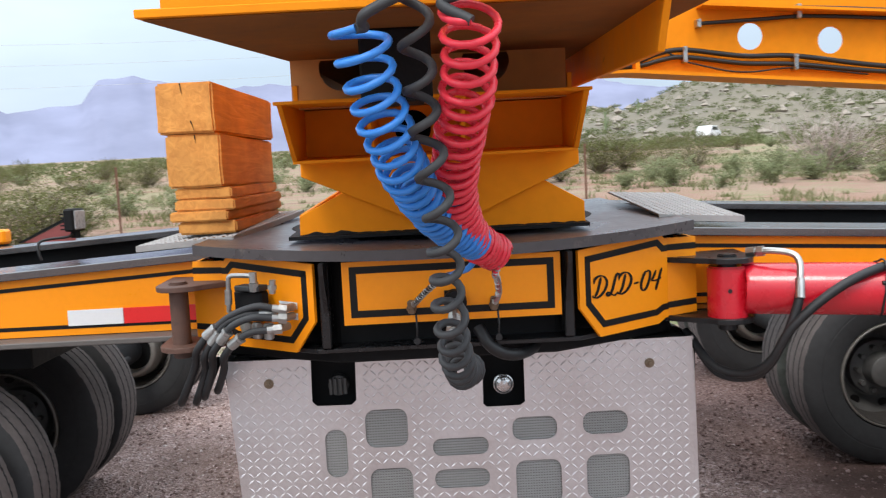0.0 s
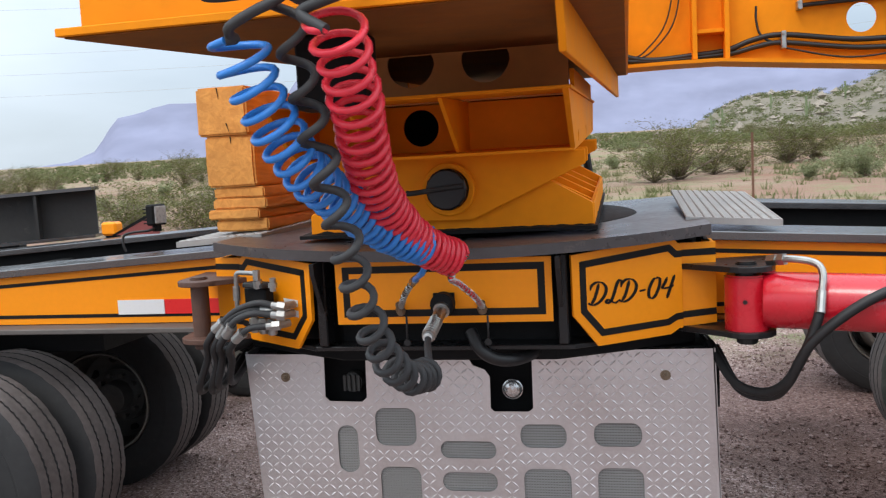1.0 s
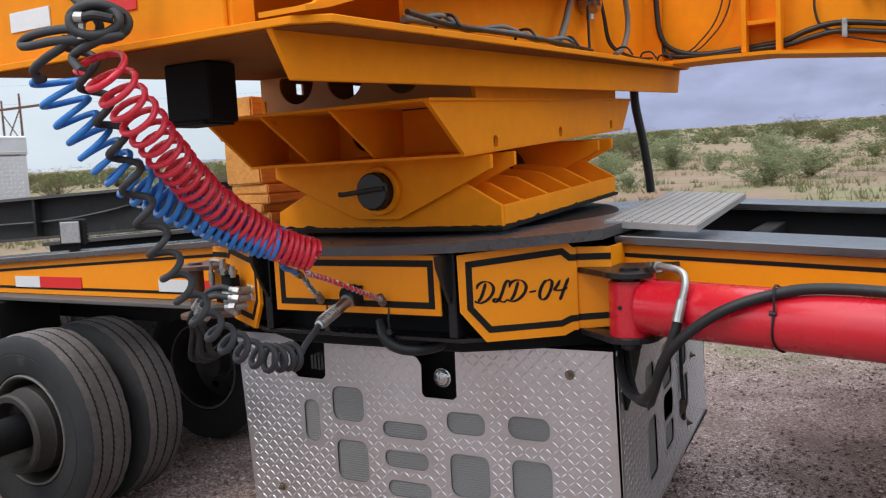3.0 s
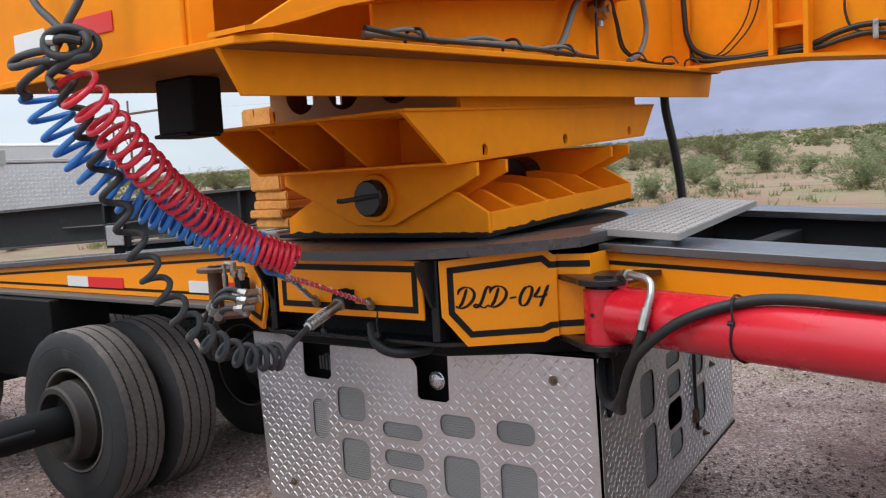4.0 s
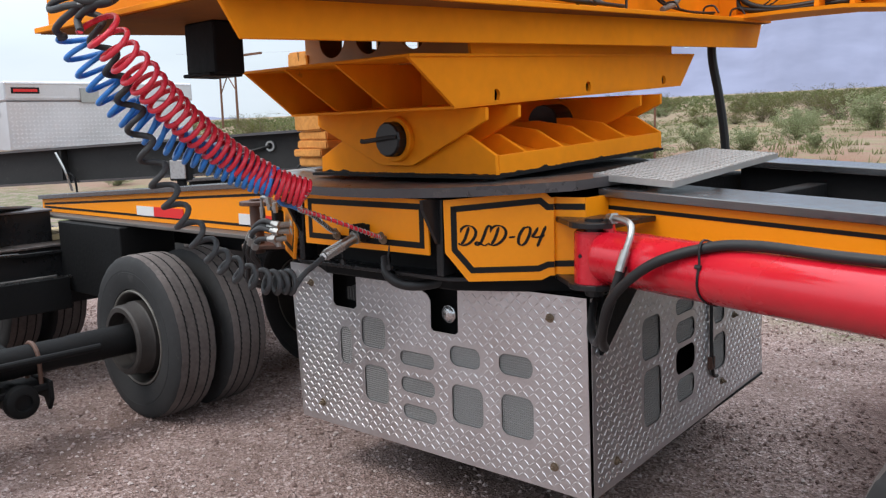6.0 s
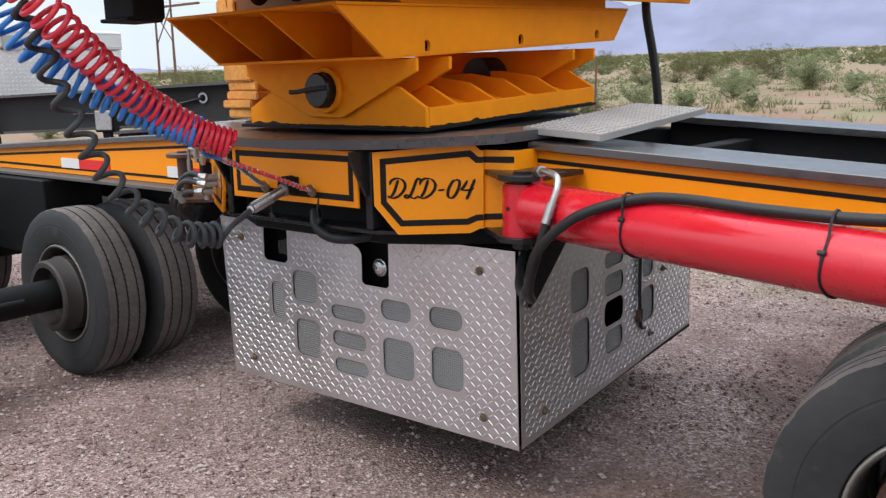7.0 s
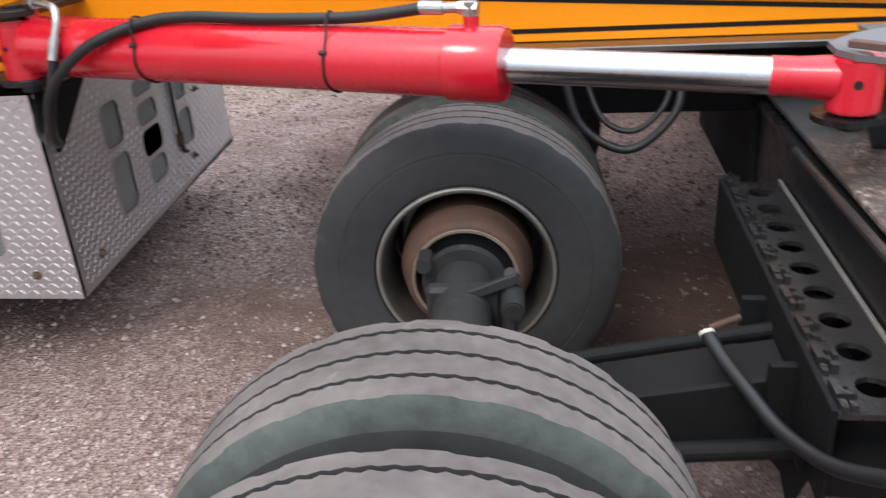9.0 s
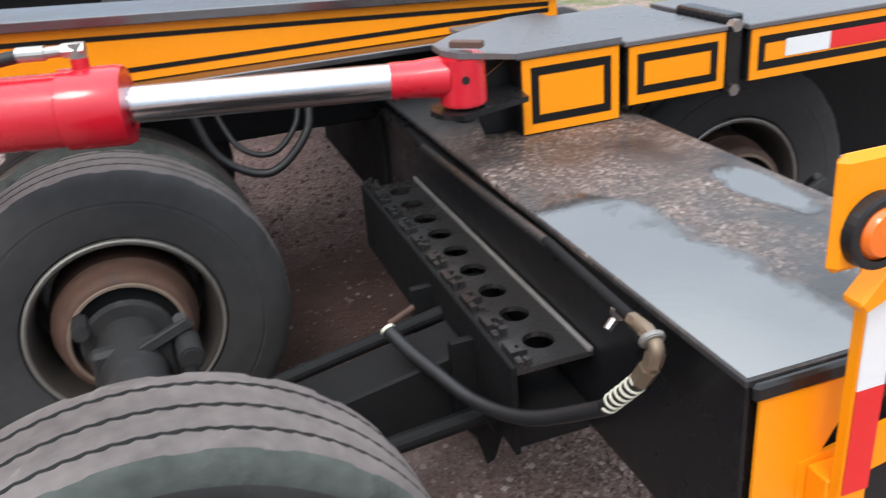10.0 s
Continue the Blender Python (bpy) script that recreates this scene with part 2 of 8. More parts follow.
FLANGE = surface("wet_black_flange", (0.020, 0.020, 0.022), 0.20, tint=0.3, grain=24, wear=0.16, wear_color=(0.09, 0.08, 0.075), bump=0.0008, rough_var=0.12, spec=1.0)
FLANGE.node_tree.nodes["Principled BSDF"].inputs["IOR"].default_value = 1.75
RIMLIP = surface("worn_pale_rim_lip", (0.26, 0.245, 0.22), 0.45, 0.5, tint=0.3, grain=40, wear=0.3, wear_color=(0.14, 0.09, 0.06), bump=0.002)
RIM = surface("dark_wheel_steel", (0.062, 0.055, 0.049), 0.6, 0.1, tint=0.3, grain=40, wear=0.4, wear_color=(0.11, 0.075, 0.055), bump=0.003)
LINING = surface("worn_brake_lining", (0.19, 0.14, 0.105), 0.8, tint=0.3, grain=60, wear=0.3, wear_color=(0.07, 0.05, 0.04), bump=0.004)
DRUM = surface("rusted_brake_drum", (0.072, 0.036, 0.024), 0.75, tint=0.6, grain=32, wear=0.45, wear_color=(0.046, 0.040, 0.036), bump=0.004)
ZINC = surface("dull_zinc_fitting", (0.36, 0.36, 0.35), 0.42, 0.85, tint=0.35, grain=60, wear=0.3, wear_color=(0.12, 0.11, 0.10), bump=0.002)
AXLE = surface("dusty_grey_axle", (0.025, 0.0245, 0.0245), 0.6, tint=0.4, grain=28, wear=0.4, wear_color=(0.060, 0.056, 0.054), bump=0.003, spec=0.3)
SPRING = surface("cream_spring_wire", (0.60, 0.57, 0.46), 0.45, tint=0.15, grain=80, bump=0.0005)
BARE = surface("rubbed_bare_edge", (0.24, 0.225, 0.21), 0.45, 0.3, tint=0.4, grain=70, wear=0.4, wear_color=(0.08, 0.075, 0.07), bump=0.002)
HOSE = surface("black_rubber_hose", (0.010, 0.010, 0.011), 0.5, tint=0.25, grain=60, bump=0.001)
GREYHOSE = surface("dark_grey_coil_rubber", (0.030, 0.031, 0.033), 0.6, tint=0.2, grain=60, bump=0.001)
BLUE = surface("blue_coil_plastic", (0.030, 0.215, 0.64), 0.36, tint=0.1, grain=50, bump=0.0004)
REDCOIL = surface("red_coil_plastic", (0.72, 0.03, 0.055), 0.32, tint=0.1, grain=50, bump=0.0004)
WHITE = surface("white_reflective_tape", (0.72, 0.72, 0.72), 0.4, tint=0.06, grain=120, bump=0.0005)
REDTAPE = surface("red_reflective_tape", (0.70, 0.02, 0.02), 0.4, tint=0.08, grain=120, bump=0.0005)
AMBER = surface("amber_lens", (0.85, 0.16, 0.01), 0.25, tint=0.1, bump=0.0, coat=0.4)
BRASS = surface("brass_fitting", (0.22, 0.165, 0.115), 0.5, 0.6, tint=0.3, grain=60, bump=0.002)
DUSTY = surface("dusty_grey_flange", (0.105, 0.093, 0.085), 0.6, tint=0.3, grain=30, wear=0.3, wear_color=(0.15, 0.125, 0.105), bump=0.001)
TREAD = surface("grip_plate_aluminium", (0.36, 0.35, 0.34), 0.48, 0.35, tint=0.18, grain=50, wear=0.25, wear_color=(0.24, 0.22, 0.20), bump=0.002)
GREYEDGE = surface("scuffed_black_edge", (0.05, 0.048, 0.046), 0.6, tint=0.4, grain=60, wear=0.5, wear_color=(0.20, 0.18, 0.165), bump=0.003)
GLASS = surface("lamp_glass", (0.55, 0.55, 0.55), 0.12, 0.8, tint=0.15, grain=80, bump=0.003)

# ---- the dolly: crossing beams, centre plate, lettered panels ----
YC = 0.84  # centre line of the dolly
XC = -0.04
RISE = 0.03  # the deck climbs a little towards the far side


def deck_z(x, y=0.13):
    return 1.365 - 0.0575 * max(0.0, abs(x - XC) - 0.85) + RISE * (y - 0.13)


def band(outline, width, place, proud, closed=True, depth=0.0015):
    """A painted line that follows an outline, as a thin raised strip. place maps (u, v, out) to the world."""
    pts = [Vector((a, b)) for a, b in outline]
    n = len(pts)
    inner = []
    for i, p in enumerate(pts):
        a = pts[i - 1] if (closed or i > 0) else None
        b = pts[(i + 1) % n] if (closed or i < n - 1) else None
        d1 = (p - a).normalized() if a is not None else (b - p).normalized()
        d2 = (b - p).normalized() if b is not None else d1
        n1, n2 = Vector((-d1.y, d1.x)), Vector((-d2.y, d2.x))
        m = (n1 + n2)
        m = m / max(0.3, m.dot(n1)) if m.length > 1e-6 else n1
        inner.append(p + m * width)
    bm = bmesh.new()
    lo = [[bm.verts.new(place(q.x, q.y, h)) for q in row] for row in (pts, inner) for h in (proud, proud + depth)]
    a0, a1, b0, b1 = lo
    for i in range(n if closed else n - 1):
        j = (i + 1) % n
        bm.faces.new((a1[i], a1[j], b1[j], b1[i]))
        bm.faces.new((a0[i], a0[j], a1[j], a1[i]))
        bm.faces.new((b0[j], b0[i], b1[i], b1[j]))
    bmesh.ops.recalc_face_normals(bm, faces=bm.faces)
    return bm


def plate_on(outline, place, proud, depth):
    return prism([place(a, b, proud) for a, b in outline], Vector(place(0, 0, proud + depth)) - Vector(place(0, 0, proud)))


dolly = thing("trailer_dolly", (XC, YC, 1.0), "orange and black steel steering dolly with pinstriped, lettered panels", "trailer")

for s in (-1, 1):
    x0, x1 = XC + s * 0.83, XC + s * 3.76
    zt0, zt1 = deck_z(x0), deck_z(x1)
    for y, out, nm in ((0.13, -1, "near"), (1.55, 1, "far")):
        dz = RISE * (y - 0.13)
        place = lambda u, v, h, y=y, out=out, dz=dz: (u, y + out * h, v + dz)
        web = [(x0, 1.083), (x1, 1.085), (x1, zt1 - 0.03), (x0, zt0 - 0.03)]
        beam = part("beam_web", plate_on(web, place, -0.02, 0.02), PANEL, dolly, "orange painted tapered beam web")
        lane = [(x0, 1.107), (x1 - s * 0.03, 1.109), (x1 - s * 0.03, zt1 - 0.055), (x0, zt0 - 0.06)]
        if s < 0:
            lane = lane[::-1]
        part("pinstripe", band([lane[0], lane[1]], 0.014, place, 0.0, closed=False), DECAL, beam)
        part("pinstripe", band([lane[2], lane[3]], 0.014, place, 0.0, closed=False), DECAL, beam)
        # top flange, wide and worn to bare grey where boots pass
        part("top_flange", prism([(x0, y - 0.03 if out < 0 else y - 0.30, zt0 + dz - 0.03), (x1, y - 0.03 if out < 0 else y - 0.30, zt1 + dz - 0.03),
                                  (x1, y - 0.03 if out < 0 else y - 0.30, zt1 + dz), (x0, y - 0.03 if out < 0 else y - 0.30, zt0 + dz)], (0, 0.33, 0), 0.003), FLANGE, dolly, "worn glossy black top flange")
        part("bottom_flange", prism([(x0, y - 0.10, 1.060 + dz), (x1, y - 0.10, 1.062 + dz), (x1, y - 0.10, 1.082 + dz), (x0, y - 0.10, 1.080 + dz)], (0, 0.34, 0), 0.003), FLANGE if s > 0 else DUSTY, dolly, "wet black bottom flange" if s > 0 else "dusty grey bottom flange")
        part("inner_web", plate_on(web, place, -0.24, 0.02), MATTE, dolly)
    # cross members between the two beams
    for xx in (x0 + s * 0.35, x0 + s * 1.55, x1 - s * 0.06):
        part("cross_member", box((xx - 0.04, 0.42, deck_z(xx) - 0.26), (xx + 0.04, 1.27, deck_z(xx) - 0.035), 0.004), MATTE, dolly)

# grey end steps of the far deck on the outer side
part("deck_sheet", box((XC + 2.86, 0.43, 1.215), (XC + 3.35, 1.26, 1.228), 0.002), ALU, dolly, "bare aluminium deck sheet")

# centre plate with a curved lip, on a box frame
lip = []
for k in range(33):
    u = -1 + 2 * k / 32
    lip.append((XC + 0.845 * u, -0.06 - 0.27 * (1 - abs(u) ** 2.3), 0))
outline = lip + [(XC + 0.845, YC * 2 - 0.09, 0), (XC - 0.845, YC * 2 - 0.09, 0)]
ctop = bmesh.new()
# the plate is dished: its ends stand a little higher than its middle
plate_z = lambda x: 1.341 + 0.026 * ((x - XC) / 0.845) ** 2
n_lip = len(lip)
for k in range(n_lip - 1):
    (xa, ya, _), (xb, yb, _) = lip[k], lip[k + 1]
    q = [(xa, ya), (xb, yb), (xb, YC * 2 - 0.09), (xa, YC * 2 - 0.09)]
    add_prism(ctop, [(x, y, plate_z(x) + 0.012 * max(0.0, y - 0.13)) for x, y in q], (0, 0, 0.034))
bmesh.ops.remove_doubles(ctop, verts=ctop.verts, dist=0.0005)
dead = [f for f in ctop.faces if abs(f.normal.x) > 0.9 and abs(f.calc_center_median().x - XC) < 0.84]
bmesh.ops.delete(ctop, geom=dead, context="FACES")
bmesh.ops.recalc_face_normals(ctop, faces=ctop.faces)
part("centre_plate", ctop, surface("worn_dark_plate", (0.058, 0.052, 0.054), 0.32, tint=0.3, grain=30, wear=0.40, wear_color=(0.155, 0.125, 0.110), bump=0.001, spec=0.6), dolly, "worn dark steel centre plate with a curved lip")
part("centre_frame", prism([(XC - 0.36, -0.14, 0.99), (XC + 0.36, -0.14, 0.99), (XC + 0.80, 0.10, 0.99), (XC + 0.80, 1.62, 0.99), (XC - 0.80, 1.62, 0.99), (XC - 0.80, 0.10, 0.99)], (0, 0, 0.345), 0.006), MATTE, dolly, "black centre box frame")
part("lower_ledge", prism([(XC - 0.42, -0.235, 1.045), (XC + 0.42, -0.235, 1.045), (XC + 0.62, -0.10, 1.045), (XC - 0.62, -0.10, 1.045)], (0, 0, 0.014), 0.002), BLACK, dolly)
# turntable ring
part("turntable_ring", lathe([(0, 0.63), (0.014, 0.63), (0.018, 0.62), (0.018, 0.3), (0, 0.3)], (XC, 0.70, 1.385), (0, -0.03, 1), 64, closed=True), MATTE, dolly, "greased black turntable ring")


def mid_place(u, v, h):
    return (u, -0.258 - h, v)


mid = part("middle_panel", plate_on([(-0.366, 1.138), (0.320, 1.139), (0.320, 1.338), (-0.366, 1.338)], mid_place, 0.0, 0.008), PANEL, dolly, "orange front panel with a black pinstripe frame")
part("pinstripe", band([(-0.343, 1.161), (0.299, 1.161), (0.299, 1.322), (-0.343, 1.322)], 0.022, mid_place, 0.008), DECAL, mid)


def side_place(mirror):
    p0, u = Vector((0.432, -0.205, 0)), Vector((0.864, 0.503, 0))
    nrm = Vector((0.503, -0.864, 0))

    def place(a, b, h):
        q = p0 + u * a + nrm * h
        return (2 * XC - q.x if mirror else q.x, q.y, b)

    return place


def fold_place(mirror):
    p0, u, nrm = Vector((0.7067, -0.0450, 0)), Vector((0.984, 0.176, 0)), Vector((0.176, -0.984, 0))

    def place(a, b, h):
        q = p0 + u * a + nrm * h
        return (2 * XC - q.x if mirror else q.x, q.y, b)

    return place


def badge_panel(mirror):
    place = side_place(mirror)
    face = [(-0.068, 1.336), (-0.066, 1.150), (0.016, 1.048), (0.272, 1.056), (0.304, 1.072), (0.318, 1.073), (0.318, 1.342), (0.308, 1.342), (0.283, 1.364)]
    pan = part("corner_panel", plate_on(face, place, 0.0, 0.012), PANEL, dolly, "orange corner panel lettered in black" if not mirror else "orange corner panel with two white stickers")
    low = [(-0.042, 1.312), (-0.042, 1.158), (0.026, 1.078), (0.266, 1.086), (0.298, 1.100), (0.318, 1.101)]
    top = [(0.318, 1.320), (0.300, 1.320), (0.275, 1.342), (-0.042, 1.314)]
    part("pinstripe", band(low, 0.021, place, 0.012, closed=False), DECAL, pan)
    part("pinstripe", band(top, 0.021, place, 0.012, closed=False), DECAL, pan)
    # the panel folds back towards the beam
    fold = fold_place(mirror)
    part("panel_fold", plate_on([(0.0, 1.073), (0.114, 1.083), (0.114, 1.342), (0.0, 1.342)], fold, -0.012, 0.012), PANEL, pan)
    part("fold_stripe", band([(0.0, 1.101), (0.114, 1.110)], 0.021, fold, 0.0, closed=False), DECAL, pan)
    part("fold_stripe", band([(0.114, 1.322), (0.0, 1.320)], 0.021, fold, 0.0, closed=False), DECAL, pan)
    e0 = Vector(fold(0.114, 0, 0))
    ex = e0.x + (-0.012 if not mirror else 0.012)
    part("panel_return", prism([(ex, e0.y + 0.004, 1.085), (ex, 0.125, 1.085), (ex, 0.125, 1.340), (ex, e0.y + 0.004, 1.340)], (0.010 if not mirror else -0.010, 0, 0)), PANEL, pan)
    return pan, place


# brush-script letters: each stroke is a line of points in a box one unit high
GLYPHS = {
    "D": (0.86, [[(0.40, 0.93), (0.33, 0.60), (0.24, 0.28), (0.10, 0.05)],
                 [(0.00, 0.66), (0.05, 0.86), (0.28, 0.99), (0.58, 0.94), (0.78, 0.70), (0.74, 0.40), (0.52, 0.13), (0.24, 0.01), (0.02, 0.06), (-0.03, 0.14)]]),
    "L": (0.66, [[(0.64, 0.80), (0.66, 0.92), (0.56, 0.99), (0.45, 0.84), (0.36, 0.50), (0.24, 0.16), (0.06, 0.02), (-0.03, 0.10), (0.08, 0.17), (0.28, 0.06), (0.46, 0.00), (0.62, 0.12)]]),
    "-": (0.52, [[(0.10, 0.40), (0.25, 0.42), (0.42, 0.44)]]),
    "0": (0.66, [[(0.50, 0.90), (0.28, 0.86), (0.10, 0.52), (0.08, 0.18), (0.22, 0.02), (0.42, 0.12), (0.58, 0.50), (0.60, 0.82), (0.48, 0.93), (0.40, 0.88)]]),
    "4": (0.70, [[(0.32, 0.90), (0.22, 0.66), (0.10, 0.44), (0.30, 0.41), (0.52, 0.44), (0.70, 0.52)], [(0.70, 0.97), (0.58, 0.60), (0.46, 0.20), (0.38, -0.06)]]),
}


def lettering(text, size, width, material, place, u, v, parent, slant=0.12, proud=0.0145):
    """Hand-lettered characters: flat strokes, broad downwards and thin across, with tapered ends."""
    total = sum(GLYPHS[c][0] for c in text)
    unit = width / total
    for c in text:
        for stroke in GLYPHS[c][1]:
            path = spline([(p[0] * unit + slant * size * p[1], p[1] * size, 0) for p in stroke], 8)
            bm = bmesh.new()
            sides = []
            for i, p in enumerate(path):
                d = (path[min(i + 1, len(path) - 1)] - path[max(i - 1, 0)]).normalized()
                t = i / (len(path) - 1)
                half = (0.0018 + 0.0034 * abs(d.y + 0.25 * d.x)) * min(1.0, 0.35 + 6 * min(t, 1 - t)) * size / 0.07
                q = Vector((-d.y, d.x, 0)) * half
                sides.append([bm.verts.new(place(u + (p + k * q).x, v + (p + k * q).y, h)) for k, h in ((1, proud - 0.001), (1, proud), (-1, proud), (-1, proud - 0.001))])
            for p, q in zip(sides, sides[1:]):
                for k in range(3):
                    bm.faces.new((p[k], p[k + 1], q[k + 1], q[k]))
            bmesh.ops.recalc_face_normals(bm, faces=bm.faces)
            part("lettering", bm, material, parent)
        u += GLYPHS[c][0] * unit


pan_r, place_r = badge_panel(False)
lettering("DLD-04", 0.070, 0.296, DECAL, place_r, -0.014, 1.177, pan_r)
pan_l, place_l = badge_panel(True)
for v in (1.19, 1.155):
    part("sticker", plate_on([(0.0, v), (0.07, v + 0.004), (0.075, v + 0.026), (0.0, v + 0.022)], place_l, 0.013, 0.001), WHITE, pan_l)

# posts and gussets between the panels
for s in (-1, 1):
    xx = XC + s * 0.388
    part("corner_post", prism([(xx - 0.016, -0.243, 1.062), (xx + 0.016, -0.243, 1.062), (xx + 0.016, -0.17, 1.062), (xx - 0.016, -0.17, 1.062)], (0, 0, 0.279), 0.004), BLACK, dolly)
    g = bmesh.new()
    add_prism(g, [(xx - s * 0.012, -0.325, 1.341), (xx - s * 0.012, -0.19, 1.341), (xx - s * 0.012, -0.19, 1.17), (xx - s * 0.012, -0.250, 1.18), (xx - s * 0.012, -0.320, 1.305)], (s * 0.014, 0, 0))
    part("gusset", g, BLACK, dolly)

# reflective tape along the near beam
for x0, w, red in ((-1.403, 0.201, False), (-1.202, 0.296, True), (-2.463, 0.201, False), (-2.262, 0.32, True)):
    part("reflective_tape", box((x0, 0.124, 1.118), (x0 + w - 0.002, 0.1295, 1.174)), REDTAPE if red else WHITE, dolly, "red reflective tape" if red else "white reflective tape")

# grip plates that bridge the gap beside the turntable
def grip_plate(x0, x1, y0, y1, z0, z1, tip, climb=RISE):
    """A perforated anti-slip sheet sloping between its inner and outer edge."""
    bm = bmesh.new()
    n, m = 10, 26
    pt = lambda a, b, h: (x0 + (x1 - x0) * a + tip * b, y0 + (y1 - y0) * b, z0 + (z1 - z0) * a + climb * (y1 - y0) * b + h)
    add_prism(bm, [pt(0, 0, 0), pt(1, 0, 0), pt(1, 1, 0), pt(0, 1, 0)], (0, 0, 0.006))
    for f in bm.faces:
        f.material_index = 2
    for i in range(n):
        for j in range(m):
            a, b = (i + 0.5) / n, (j + 0.5) / m
            da, db = 0.40 / n, 0.29 / m
            ring = [pt(a - da, b - db, 0.006), pt(a + da, b - db, 0.006), pt(a + da, b + db, 0.006), pt(a - da, b + db, 0.006)]
            top = [pt(a - da * 0.72, b - db * 0.72, 0.009), pt(a + da * 0.72, b - db * 0.72, 0.009), pt(a + da * 0.72, b + db * 0.72, 0.009), pt(a - da * 0.72, b + db * 0.72, 0.009)]
            r = [bm.verts.new(p) for p in ring]
            q = [bm.verts.new(p) for p in top]
            for k in range(4):
                bm.faces.new((r[k], r[(k + 1) % 4], q[(k + 1) % 4], q[k]))
            low = [bm.verts.new(pt(a + da * sx * 0.70, b + db * sy * 0.70, 0.0068)) for sx, sy in ((-1, -1), (1, -1), (1, 1), (-1, 1))]
            for k in range(4):
                bm.faces.new((q[k], q[(k + 1) % 4], low[(k + 1) % 4], low[k]))
            bm.faces.new(low).material_index = 1
    add_prism(bm, [pt(1, 0, -0.016), pt(1, 1, -0.016), pt(1, 1, 0.006), pt(1, 0, 0.006)], (0.004, 0, 0))
    add_prism(bm, [pt(0, 0, -0.016), pt(1, 0, -0.016), pt(1, 0, 0.006), pt(0, 0, 0.006)], (0, -0.004, 0))
    bmesh.ops.recalc_face_normals(bm, faces=bm.faces)
    return bm


walkway = single("grip_plate", grip_plate(0.742, 1.048, 0.15, 1.05, 1.405, 1.384, 0.0, 0.062), TREAD, "pale aluminium anti-slip plate bridging the deck gap", "walkway plate", "anti-slip plates of the dolly")
walkway.data.materials.append(DECAL)
walkway.data.materials.append(DUSTY)
walkway = single("grip_plate", grip_plate(-1.15, -0.80, 0.16, 1.32, 1.385, 1.404, 0.08), TREAD, "pale aluminium anti-slip plate under stacked timber", "walkway plate", "anti-slip plates of the dolly")
walkway.data.materials.append(DECAL)
walkway.data.materials.append(DUSTY)

# steering lugs that hold the cylinder pins
for s in (-1, 1):
    cx = 0.90 if s > 0 else -0.915
    for z, t in ((1.258, 0.018), (1.058, 0.018)):
        bm = bmesh.new()
        pts = [(cx - 0.22 * s, 0.04, z), (cx - 0.20 * s, -0.035, z)]
        for k in range(9):
            a = radians(-150 + 150 * k / 8)
            pts.append((cx + s * 0.085 * math.cos(a), -0.10 + 0.085 * math.sin(a), z))
        pts += [(cx + s * 0.10, 0.125, z)]
        add_prism(bm, pts, (0, 0, t))
        bmesh.ops.recalc_face_normals(bm, faces=bm.faces)
        bevel_all(bm, 0.002)
        part("pin_lug", bm, RUSTY if s < 0 else BLACK, dolly, "rust brown pin lug" if s < 0 else "")
part("lug_pin", rod((-0.930, -0.10, 1.03), (-0.930, -0.10, 1.285), 0.031, 24, 0.004), RUSTY, dolly, "rust brown steel pin")
part("lug_pin", rod((0.90, -0.10, 1.03), (0.90, -0.10, 1.285), 0.032, 24, 0.004), BLACK, dolly)

# ---- equipment box of diamond plate under the centre ----
cab = thing("equipment_box", (0, 0.85, 0.27), "silver diamond plate equipment box with mesh vents under the dolly", "equipment box")
SIDE_D = Vector((0.0725 * -1, 0.997, 0)).normalized()


def front_place(u, v, h):
    return (u, -h, v)


def right_place(u, v, h):
    q = Vector((0.812 + 0.012 * (0.99 - v) / 0.72, 0.012, v)) + SIDE_D * u
    return (q.x + h, q.y, v)


def left_place(u, v, h):
    q = right_place(u, v, h)
    return (-0.010 - q[0] + 0.055 * (0.99 - v) / 0.72, q[1], q[2])


FRONT_VENTS = [(-0.490, 0.552, -0.414, 0.724), (-0.346, 0.652, -0.198, 0.788), (-0.338, 0.410, -0.190, 0.575), (-0.114, 0.610, 0.082, 0.672), (-0.112, 0.492, 0.082, 0.560),
               (-0.104, 0.378, 0.088, 0.442), (0.168, 0.652, 0.325, 0.735), (0.174, 0.416, 0.335, 0.578), (0.416, 0.660, 0.574, 0.742), (0.424, 0.424, 0.576, 0.586)]
SIDE_VENTS = [(0.405, 0.665, 0.575, 0.835), (0.415, 0.395, 0.580, 0.625), (0.73, 0.785, 0.93, 0.85), (0.73, 0.662, 0.935, 0.755), (0.74, 0.405, 0.93, 0.508), (1.155, 0.445, 1.315, 0.61), (1.16, 0.66, 1.30, 0.76)]


def plate_with_holes(outline, holes, place, proud, thick):
    """A sheet with real openings, filled as one flat face with holes and thickened."""
    bm = bmesh.new()
    edges = []
    for ring in [outline] + holes:
        vs = [bm.verts.new(place(a, b, proud + thick)) for a, b in ring]
        for i in range(len(vs)):
            edges.append(bm.edges.new((vs[i], vs[(i + 1) % len(vs)])))
    bmesh.ops.triangle_fill(bm, use_beauty=True, use_dissolve=False, edges=edges)
    faces = list(bm.faces)
    ret = bmesh.ops.extrude_face_region(bm, geom=faces)
    off = Vector(place(0, 0, 0)) - Vector(place(0, 0, thick))
    for g in ret["geom"]:
        if isinstance(g, bmesh.types.BMVert):
            g.co += off
    bmesh.ops.recalc_face_normals(bm, faces=bm.faces)
    return bm


